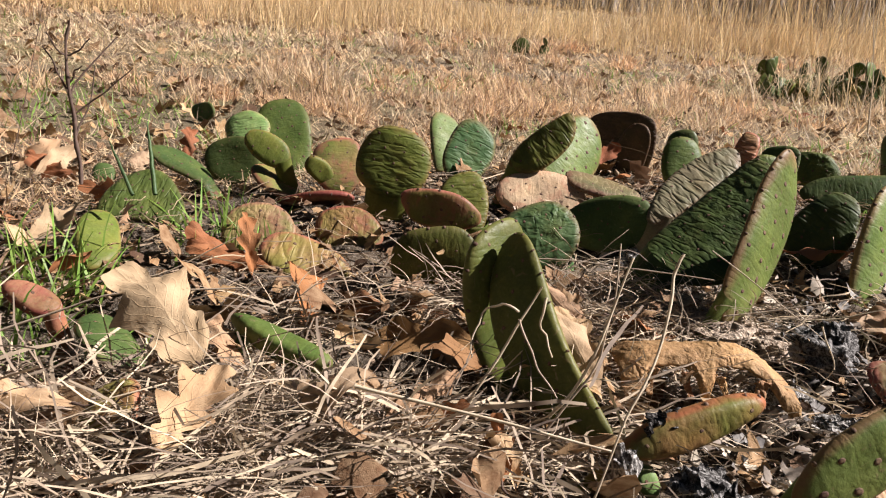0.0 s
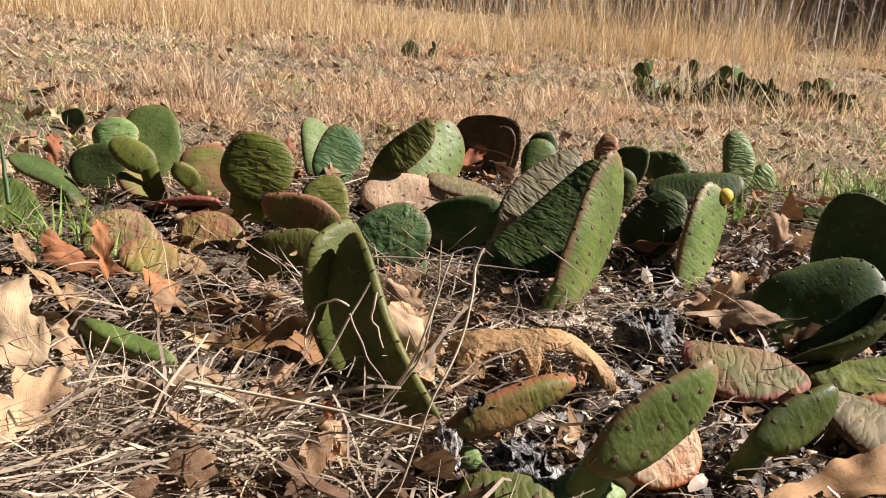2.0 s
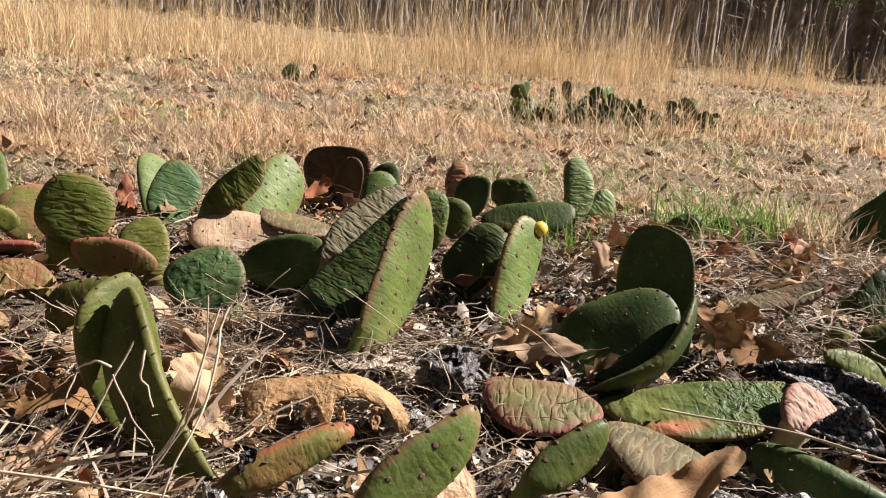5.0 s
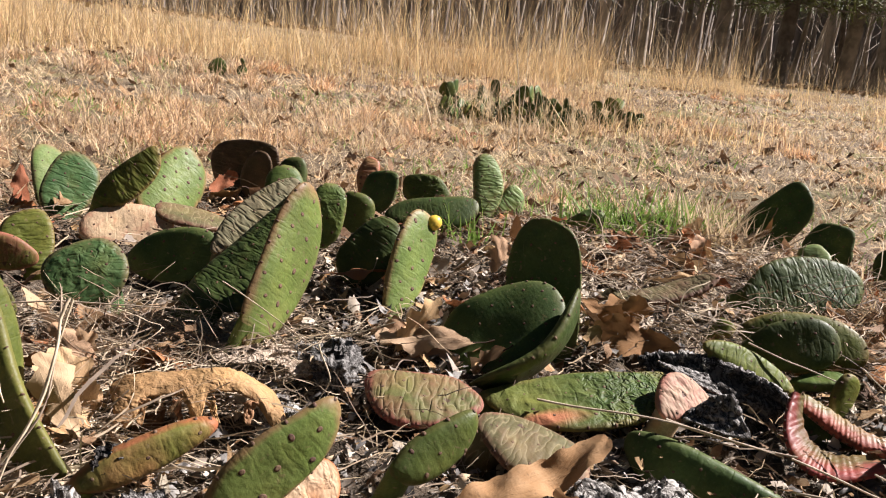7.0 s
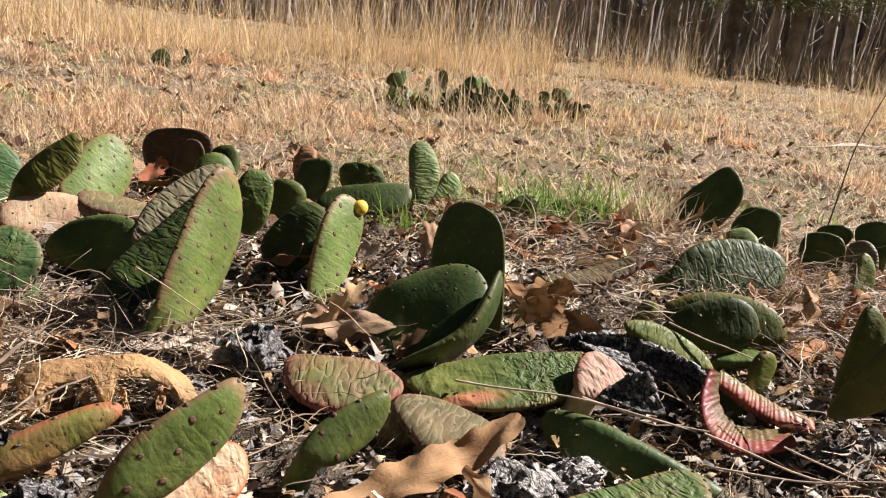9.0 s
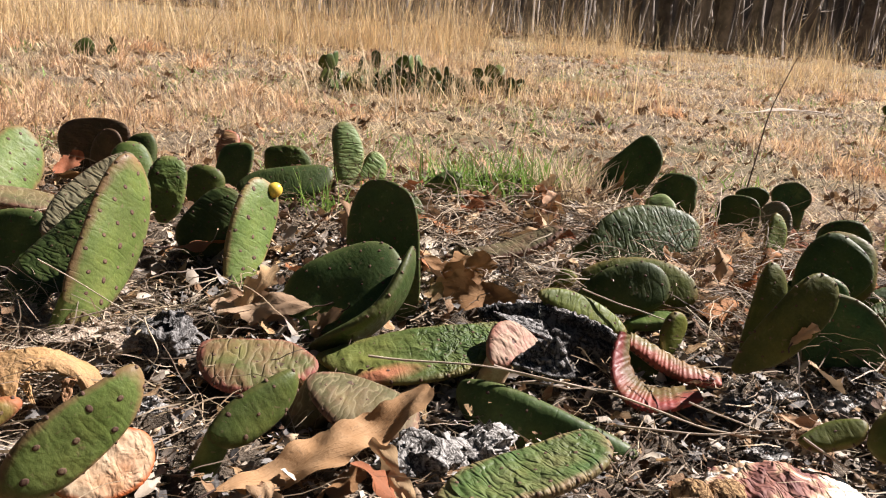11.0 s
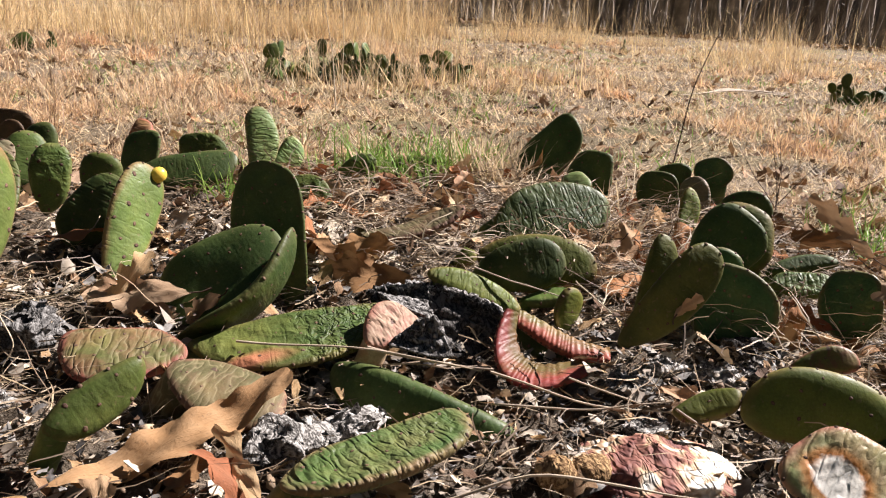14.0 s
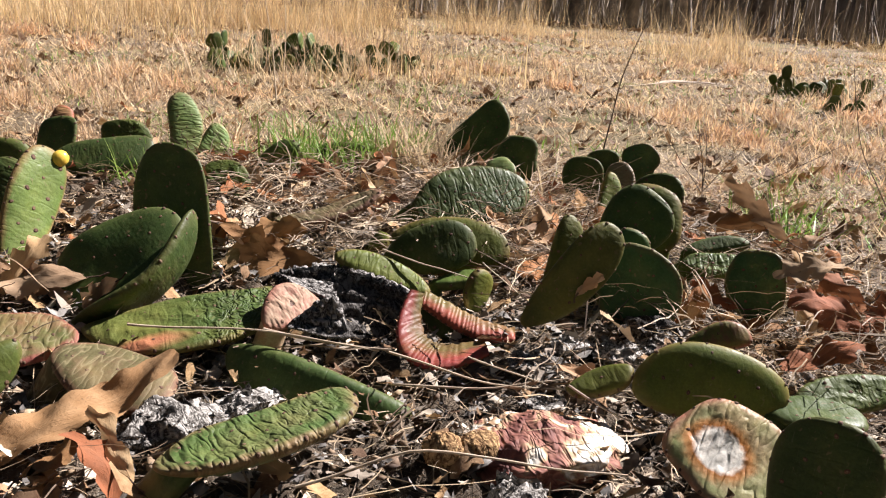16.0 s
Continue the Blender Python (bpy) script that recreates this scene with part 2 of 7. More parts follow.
def simple(name, c1, c2, scale, rough=0.7, bump=0.4, dist=0.001, lo=0.75, hi=1.25, island=False, spec=0.3, through_light=0.0):
    m = Mat(name, rough, spec)
    col = m.mix(m.ramp(m.noise(scale, 5.0, 0.6), (0.35, (0, 0, 0)), (0.65, (1, 1, 1))), c1, c2)
    col = m.hsv(col, m.geo.outputs["Random Per Island"] if island else m.info.outputs["Random"], lo, hi, 0.012)
    if bump:
        m.bump(m.noise(scale * 6, 4.0, 0.65), bump, dist)
    if through_light:
        tr = m.t.nodes.new("ShaderNodeBsdfTranslucent")
        mx = m.t.nodes.new("ShaderNodeMixShader")
        mx.inputs[0].default_value = through_light
        m.link(col, tr.inputs[0])
        m.link(m.b.outputs[0], mx.inputs[1])
        m.link(tr.outputs[0], mx.inputs[2])
        m.link(mx.outputs[0], m.t.nodes["Material Output"].inputs[0])
    return m.color(col)


def patchy(name, c1, c2, c3, lo, hi):
    """Dry grass whose tone drifts over the meadow in patches, and from blade to blade."""
    m = Mat(name, 0.6, 0.25)
    col = m.mix(m.ramp(m.noise(1.5, 3.0, 0.6), (0.42, (0, 0, 0)), (0.58, (1, 1, 1))), c1, c2)
    col = m.mix(m.ramp(m.noise(2.6, 3.0, 0.6, dist=0.4), (0.52, (0, 0, 0)), (0.64, (1, 1, 1))), col, c3)
    col = m.hsv(col, m.geo.outputs["Random Per Island"], lo, hi, 0.012)
    tr = m.t.nodes.new("ShaderNodeBsdfTranslucent")
    mx = m.t.nodes.new("ShaderNodeMixShader")
    mx.inputs[0].default_value = 0.35
    m.link(col, tr.inputs[0])
    m.link(m.b.outputs[0], mx.inputs[1])
    m.link(tr.outputs[0], mx.inputs[2])
    m.link(mx.outputs[0], m.t.nodes["Material Output"].inputs[0])
    return m.color(col)


def leaf_material(name, c1, c2):
    m = Mat(name, 0.75, 0.15)
    col = m.mix(m.ramp(m.noise(38.0, 4.0, 0.6), (0.35, (0, 0, 0)), (0.68, (1, 1, 1))), c1, c2)
    spot = m.ramp(m.noise(190.0, 3.0, 0.6), (0.64, (0, 0, 0)), (0.72, (1, 1, 1)))
    col = m.mix(m.math("MULTIPLY", spot, 0.6), col, tuple(v * 0.35 for v in c2))
    # side veins run out from the midrib
    sep = m.t.nodes.new("ShaderNodeSeparateXYZ")
    m.link(m.co.outputs["UV"], sep.inputs[0])
    ax = m.math("ABSOLUTE", m.math("SUBTRACT", sep.outputs[0], 0.5))
    ph = m.math("SUBTRACT", m.math("MULTIPLY", sep.outputs[1], 11.0), m.math("MULTIPLY", ax, 7.0))
    tri = m.math("ABSOLUTE", m.math("SUBTRACT", m.math("FRACT", ph), 0.5))
    vein = m.ramp(tri, (0.0, (1, 1, 1)), (0.07, (0, 0, 0)))
    rib = m.ramp(ax, (0.0, (1, 1, 1)), (0.035, (0, 0, 0)))
    allv = m.math("MAXIMUM", vein, rib)
    col = m.mix(m.math("MULTIPLY", allv, 0.16), col, tuple(min(1, v * 1.35) for v in c1))
    col = m.hsv(col, m.info.outputs["Random"], 0.8, 1.2, 0.01)
    m.bump(m.math("ADD", m.math("MULTIPLY", allv, 0.35), m.noise(240.0, 4.0, 0.65)), 0.6, 0.0009)
    tr = m.t.nodes.new("ShaderNodeBsdfTranslucent")
    mx = m.t.nodes.new("ShaderNodeMixShader")
    mx.inputs[0].default_value = 0.10
    m.link(col, tr.inputs[0])
    m.link(m.b.outputs[0], mx.inputs[1])
    m.link(tr.outputs[0], mx.inputs[2])
    m.link(mx.outputs[0], m.t.nodes["Material Output"].inputs[0])
    return m.color(col)


LEAF_TONES = {
    "pale": ((0.43, 0.305, 0.195), (0.34, 0.225, 0.135), "pale tan fallen oak leaf, dry and lobed"),
    "tan": ((0.42, 0.255, 0.14), (0.49, 0.335, 0.205), "tan curled fallen oak leaf on the litter"),
    "russet": ((0.35, 0.20, 0.092), (0.42, 0.265, 0.14), "large russet brown fallen oak leaf with deep lobes"),
    "brown": ((0.22, 0.11, 0.048), (0.28, 0.155, 0.072), "brown dry fallen oak leaf"),
    "rust": ((0.34, 0.13, 0.055), (0.26, 0.12, 0.06), "rust brown fallen oak leaf, crisp and curled"),
}
LEAF_MATS = {k: leaf_material("leaf_" + k, v[0], v[1]) for k, v in LEAF_TONES.items()}
M_AREOLE = simple("areole_brown", (0.075, 0.040, 0.026), (0.13, 0.075, 0.048), 900.0, 0.8, 0.5, 0.0003)
M_GLOCHID = simple("glochid_tuft", (0.20, 0.13, 0.08), (0.13, 0.075, 0.045), 900.0, 0.9, 0.0)
M_STRAW = simple("straw", (0.47, 0.35, 0.23), (0.29, 0.205, 0.13), 60.0, 0.6, 0.0, lo=0.25, hi=1.25, island=True, through_light=0.12)
M_STRAW_GREY = simple("weathered_straw", (0.55, 0.435, 0.31), (0.33, 0.25, 0.175), 60.0, 0.7, 0.0, lo=0.35, hi=1.25, island=True, through_light=0.1)
M_THATCH = patchy("dry_grass", (0.66, 0.50, 0.32), (0.57, 0.45, 0.30), (0.69, 0.46, 0.27), 0.35, 1.4)
M_BUNCH = patchy("bunch_grass", (0.68, 0.47, 0.29), (0.62, 0.47, 0.31), (0.70, 0.43, 0.25), 0.4, 1.4)
M_SEDGE = simple("dry_broom_grass", (0.80, 0.60, 0.35), (0.68, 0.48, 0.26), 8.0, 0.55, 0.0, lo=0.40, hi=1.3, island=True, through_light=0.35)
M_GREEN = simple("green_grass", (0.15, 0.27, 0.04), (0.25, 0.36, 0.08), 20.0, 0.5, 0.0, lo=0.7, hi=1.3, island=True, through_light=0.3)
M_TWIG = simple("twig", (0.075, 0.048, 0.036), (0.14, 0.09, 0.065), 120.0, 0.75, 0.4, 0.0005)
M_STALK = simple("dry_stalk", (0.60, 0.50, 0.37), (0.42, 0.33, 0.23), 90.0, 0.65, 0.3, 0.0005)
M_FRUIT = simple("yellow_fruit", (0.82, 0.62, 0.10), (0.74, 0.47, 0.06), 90.0, 0.35, 0.2, 0.0005)
M_SCAR = simple("orange_scar", (0.48, 0.20, 0.06), (0.36, 0.13, 0.04), 300.0, 0.7, 0.5, 0.0005)


def rotten_material(name, crest, crease):
    m = Mat(name, 1.0, 0.05)
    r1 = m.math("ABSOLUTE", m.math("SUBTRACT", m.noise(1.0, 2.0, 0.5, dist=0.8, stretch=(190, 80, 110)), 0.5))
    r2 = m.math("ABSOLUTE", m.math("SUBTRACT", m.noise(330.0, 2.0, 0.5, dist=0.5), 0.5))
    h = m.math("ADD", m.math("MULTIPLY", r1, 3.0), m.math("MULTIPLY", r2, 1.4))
    # fold shading put into the colour: creases darkened, crests lightened with the height
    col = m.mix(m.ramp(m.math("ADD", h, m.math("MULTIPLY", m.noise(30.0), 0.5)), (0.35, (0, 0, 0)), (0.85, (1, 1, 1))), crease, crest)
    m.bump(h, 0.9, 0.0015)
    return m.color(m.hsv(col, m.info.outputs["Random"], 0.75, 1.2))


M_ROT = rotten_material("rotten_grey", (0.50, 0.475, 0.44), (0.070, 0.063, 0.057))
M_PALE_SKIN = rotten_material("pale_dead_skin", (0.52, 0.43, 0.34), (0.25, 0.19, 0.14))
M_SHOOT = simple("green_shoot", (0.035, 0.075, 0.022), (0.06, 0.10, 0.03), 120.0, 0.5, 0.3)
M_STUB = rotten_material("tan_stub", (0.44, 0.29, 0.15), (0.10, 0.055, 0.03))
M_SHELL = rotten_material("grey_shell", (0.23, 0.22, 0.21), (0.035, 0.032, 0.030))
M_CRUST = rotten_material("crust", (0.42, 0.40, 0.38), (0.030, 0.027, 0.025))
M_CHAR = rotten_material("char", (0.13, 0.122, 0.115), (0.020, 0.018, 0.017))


def rotting_material():
    """Dark red skin, tan flesh and white rot in broad zones, finely folded."""
    m = Mat("rotting_folds", 0.7, 0.25)
    zone = m.noise(26.0, 3.0, 0.6, dist=0.3)
    col = m.ramp(zone, (0.38, (0.15, 0.055, 0.045)), (0.49, (0.27, 0.12, 0.085)), (0.54, (0.42, 0.29, 0.17)), (0.60, (0.78, 0.73, 0.65)))
    r1 = m.math("ABSOLUTE", m.math("SUBTRACT", m.noise(1.0, 2.0, 0.5, dist=0.6, stretch=(90, 45, 60)), 0.5))
    m.bump(m.math("MULTIPLY", r1, 4.0), 1.0, 0.003)
    return m.color(col)


M_ROTTING = rotting_material()
M_CRUMB = simple("crumbs", (0.28, 0.20, 0.135), (0.15, 0.10, 0.065), 90.0, 0.8, 0.3, 0.0005, lo=0.35, hi=1.6, island=True)
M_FRAG = simple("leaf_bits", (0.25, 0.13, 0.06), (0.43, 0.28, 0.155), 130.0, 0.8, 0.8, 0.0010, lo=0.25, hi=1.25, island=True, through_light=0.12)
M_FLAKE = simple("pale_flake", (0.55, 0.47, 0.38), (0.42, 0.35, 0.27), 90.0, 0.75, 0.4, 0.0006, lo=0.4, hi=1.25, island=True)
M_ASH = simple("ash_flake", (0.30, 0.28, 0.26), (0.11, 0.10, 0.09), 90.0, 0.85, 0.5, 0.0006, lo=0.4, hi=1.6, island=True)
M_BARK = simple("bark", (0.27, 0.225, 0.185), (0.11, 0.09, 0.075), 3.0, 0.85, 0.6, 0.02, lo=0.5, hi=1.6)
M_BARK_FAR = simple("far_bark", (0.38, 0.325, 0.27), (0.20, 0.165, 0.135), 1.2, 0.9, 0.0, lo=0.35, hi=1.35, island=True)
M_NEEDLE = simple("pine_needles", (0.11, 0.14, 0.045), (0.16, 0.17, 0.06), 2.0, 0.6, 0.0, lo=0.6, hi=1.3, island=True, through_light=0.2)


def ground_material():
    m = Mat("ground", 0.9, 0.2)
    soil = m.mix(m.ramp(m.noise(60.0, 6.0, 0.7), (0.35, (0, 0, 0)), (0.65, (1, 1, 1))), (0.024, 0.019, 0.014), (0.15, 0.115, 0.085))
    soil = m.mix(m.ramp(m.noise(240.0, 3.0, 0.7), (0.57, (0, 0, 0)), (0.68, (1, 1, 1))), soil, (0.26, 0.23, 0.19))
    straw = m.mix(m.noise(30.0, 6.0, 0.75), (0.14, 0.105, 0.068), (0.36, 0.275, 0.18))
    field = m.ramp(m.noise(1.1, 5.0, 0.6), (0.40, (0, 0, 0)), (0.58, (1, 1, 1)))
    moss = m.ramp(m.noise(0.9, 4.0, 0.6, dist=0.5), (0.52, (0, 0, 0)), (0.64, (1, 1, 1)))
    far = m.t.nodes.new("ShaderNodeSeparateXYZ")
    m.link(m.co.outputs["Object"], far.inputs[0])
    bx, by = m.math("MULTIPLY_ADD", far.outputs[0], 0.77, -0.37), m.math("MULTIPLY_ADD", far.outputs[1], 1.1, -0.86)
    away = m.math("ADD", m.math("ADD", m.math("MULTIPLY", bx, bx), m.math("MULTIPLY", by, by)), m.math("MULTIPLY_ADD", m.noise(5.0, 4.0, 0.6), 0.8, -0.4))
    away = m.ramp(away, (0.75, (0, 0, 0)), (1.25, (1, 1, 1)))
    col = m.mix(m.math("MULTIPLY", m.math("MULTIPLY_ADD", field, 0.55, 0.35), m.math("MULTIPLY_ADD", away, 0.8, 0.2)), soil, straw)
    out = m.ramp(m.math("MULTIPLY", far.outputs[1], 0.1), (0.12, (0, 0, 0)), (0.2, (1, 1, 1)))
    col = m.mix(m.math("MULTIPLY", m.math("MULTIPLY", moss, 0.75), out), col, (0.19, 0.18, 0.055))
    # bare, darker soil with moss, in two worn places
    for cx, cy, sx, sy in ((-0.45, 2.15, 1.1, 0.65), (2.3, 2.05, 1.3, 0.5)):
        ex = m.math("MULTIPLY", m.math("SUBTRACT", far.outputs[0], cx), 1 / sx)
        ey = m.math("MULTIPLY", m.math("SUBTRACT", far.outputs[1], cy), 1 / sy)
        dd = m.math("ADD", m.math("ADD", m.math("MULTIPLY", ex, ex), m.math("MULTIPLY", ey, ey)), m.math("MULTIPLY_ADD", m.noise(3.5, 4.0, 0.6), 1.6, -0.8))
        worn = m.mix(m.noise(9.0, 4.0, 0.6), (0.12, 0.092, 0.064), (0.18, 0.15, 0.075))
        col = m.mix(m.math("MULTIPLY", m.ramp(dd, (0.45, (1, 1, 1)), (1.0, (0, 0, 0))), 0.65), col, worn)
    m.bump(m.math("ADD", m.noise(110.0, 5.0, 0.7), m.noise(420.0, 3.0, 0.7)), 0.9, 0.004)
    return m.color(col)


M_GROUND = ground_material()

# ---- helpers for meshes ----


def ground_z(x, y):
    """Height of the ground: a low mound under the cactus bed, slight unevenness elsewhere."""
    x, y = np.asarray(x, float), np.asarray(y, float)
    z = -0.006 + 0.044 * np.exp(-((x - 0.55) / 0.75) ** 2 - ((y - 1.0) / 0.42) ** 2)
    z = z + 0.020 * np.exp(-((x - 0.95) / 0.32) ** 2 - ((y - 1.15) / 0.22) ** 2)
    z = z + 0.014 * np.exp(-((x - 0.50) / 0.18) ** 2 - ((y - 0.98) / 0.20) ** 2) + 0.014 * np.exp(-((x - 1.12) / 0.24) ** 2 - ((y - 0.75) / 0.30) ** 2)
    z = z + 0.018 * np.exp(-((x - 0.91) / 0.08) ** 2 - ((y - 0.47) / 0.06) ** 2)
    z = z + 0.012 * np.exp(-((x - 0.98) / 0.16) ** 2 - ((y - 0.36) / 0.14) ** 2)
    # the bed of litter under the cactus
    t = np.clip((1.30 - ((x - 0.45) / 1.15) ** 2 - ((y - 0.72) / 0.80) ** 2) / 0.5, 0, 1)
    z = z + 0.018 * t * t * (3 - 2 * t) * np.clip((y - 0.52) / 0.25, 0.1, 1) * np.clip((x + 0.10) / 0.25, 0, 1)
    z = z - 0.022 * np.exp(-((x + 0.24) / 0.10) ** 2 - ((y - 0.65) / 0.07) ** 2) - 0.018 * np.exp(-((x - 0.03) / 0.10) ** 2 - ((y - 0.61) / 0.07) ** 2)
    z = z - 0.024 * np.exp(-((x - 0.25) / 0.11) ** 2 - ((y - 0.86) / 0.09) ** 2)
    z = z + 0.004 * np.sin(9 * x + 1.3) * np.sin(11 * y + 0.4) + 0.003 * np.sin(23 * x - 7 * y) * np.sin(19 * y + 5 * x)
    r = np.hypot(x - 0.4, y - 0.5)
    lump = np.sin(71 * x + 2 * np.sin(29 * y)) * np.sin(83 * y + 2 * np.sin(37 * x)) + 0.7 * np.sin(127 * x - 90 * y + 1.0) * np.sin(60 * x + 139 * y)
    z = z + 0.0085 * lump * np.clip(1.9 - r, 0.15, 1)
    z = z + 0.012 * np.clip((r - 1.25) / 0.8, 0, 1) * np.sin(8.3 * x + 1.7 * np.sin(3.1 * y)) * np.sin(9.1 * y + 1.9 * np.sin(2.7 * x) + 1)
    z = z + 0.0135 * np.clip(np.sqrt((r - 2.5) ** 2 + 1.0) + r - 3.5, 0, 120) * 0.5
    return z + 0.02 * np.clip((r - 1.5) / 3, 0, 1) * (np.sin(1.7 * x + 0.6) * np.sin(1.3 * y) + 0.5 * np.sin(3.1 * x - 2.2 * y))


def mesh_from(name, verts, faces, material, smooth=True, uv=None):
    """verts (n, 3) and faces (m, 3 or 4) as arrays."""
    me = bpy.data.meshes.new(name)
    verts, faces = np.asarray(verts, np.float32), np.asarray(faces, np.int32)
    k = faces.shape[1]
    me.vertices.add(len(verts))
    me.vertices.foreach_set("co", verts.ravel())
    me.loops.add(faces.size)
    me.loops.foreach_set("vertex_index", faces.ravel())
    me.polygons.add(len(faces))
    me.polygons.foreach_set("loop_start", np.arange(0, faces.size, k, dtype=np.int32))
    if smooth:
        me.polygons.foreach_set("use_smooth", np.ones(len(faces), bool))
    me.update(calc_edges=True)
    if uv is not None:
        lay = me.uv_layers.new(name="UVMap")
        lay.data.foreach_set("uv", np.asarray(uv, np.float32)[faces.ravel()].ravel())
    me.materials.append(material)
    return me


def part(name, data, parent, label="", kind=""):
    ob = new(name, data)
    ob.parent = parent
    return tagged(ob, label, "", "", kind)


def tube_arrays(pts, radii, sides=6):
    """A tube along pts: verts and quads."""
    pts, radii = np.asarray(pts, float), np.asarray(radii, float)
    n = len(pts)
    tan = np.gradient(pts, axis=0)
    tan /= np.linalg.norm(tan, axis=1)[:, None] + 1e-9
    ref = np.array([0.31, 0.17, 0.93]) if abs(tan[0] @ [0, 0, 1]) < 0.9 else np.array([0.9, 0.3, 0.1])
    a = np.cross(tan, ref)
    a /= np.linalg.norm(a, axis=1)[:, None]
    b = np.cross(tan, a)
    th = np.linspace(0, 2 * np.pi, sides, endpoint=False)
    v = pts[:, None] + radii[:, None, None] * (np.cos(th)[None, :, None] * a[:, None] + np.sin(th)[None, :, None] * b[:, None])
    i, j = np.meshgrid(np.arange(n - 1), np.arange(sides), indexing="ij")
    j2 = (j + 1) % sides
    f = np.stack([i * sides + j, i * sides + j2, (i + 1) * sides + j2, (i + 1) * sides + j], -1).reshape(-1, 4)
    return v.reshape(-1, 3), f


def join_arrays(pieces):
    vs, fs, off = [], [], 0
    for v, f in pieces:
        vs.append(v)
        fs.append(f + off)
        off += len(v)
    return np.concatenate(vs), np.concatenate(fs)


def wiggle(p, q, n, amp, rng, sag=0.0):
    """A slightly crooked line from p to q."""
    p, q = np.asarray(p, float), np.asarray(q, float)
    s = np.linspace(0, 1, n)[:, None]
    off = rng.normal(0, amp, (n, 3)).cumsum(0)
    off -= s * off[-1]
    return p + (q - p) * s + off + np.array([0, 0, sag]) * (4 * s * (1 - s))


def blades(root, length, az, lean, bend, width, segs=3, flat=None, rng=RNG):
    """Many grass blades at once as thin ribbons. lean: radians from upright at the root, bend: added towards the tip."""
    n = len(root)
    s = np.linspace(0, 1, segs + 1)
    ang = lean[:, None] + bend[:, None] * s[None, :]
    step = (length / segs)[:, None]
    dx = np.sin(ang) * step
    dz = np.cos(ang) * step
    hx = np.concatenate([np.zeros((n, 1)), np.cumsum(dx[:, :-1], 1)], 1)
    hz = np.concatenate([np.zeros((n, 1)), np.cumsum(dz[:, :-1], 1)], 1)
    side = az + (rng.uniform(-0.9, 0.9, n) if flat is None else flat) + np.pi / 2
    c = np.stack([root[:, 0, None] + hx * np.cos(az)[:, None], root[:, 1, None] + hx * np.sin(az)[:, None], root[:, 2, None] + hz], -1)
    w = (width[:, None] * (1 - 0.85 * s[None, :] ** 1.5) / 2)[..., None]
    sv = np.stack([np.cos(side), np.sin(side), rng.uniform(-0.4, 0.4, n)], -1)[:, None, :]
    v = np.stack([c - sv * w, c + sv * w], 2).reshape(-1, 3)
    base = (np.arange(n) * (segs + 1) * 2)[:, None]
    k = np.arange(segs)[None, :] * 2
    f = np.stack([base + k, base + k + 1, base + k + 3, base + k + 2], -1).reshape(-1, 4)
    return v, f


# ---- ground ----


def build_ground():
    n = 520
    u = np.linspace(-1, 1, n)
    g = np.sinh(u * 9.2) / np.sinh(9.2) * 400
    x, y = np.meshgrid(g + 0.5, g + 0.8, indexing="ij")
    z = ground_z(x, y)
    i, j = np.meshgrid(np.arange(n - 1), np.arange(n - 1), indexing="ij")
    f = np.stack([i * n + j, (i + 1) * n + j, (i + 1) * n + j + 1, i * n + j + 1], -1).reshape(-1, 4)
    ob = new("ground", mesh_from("ground", np.stack([x, y, z], -1).reshape(-1, 3), f, M_GROUND))
    tagged(ob, "sandy grey brown ground of a dry winter meadow", "ground", kind="structure")


build_ground()

# ---- woods ----


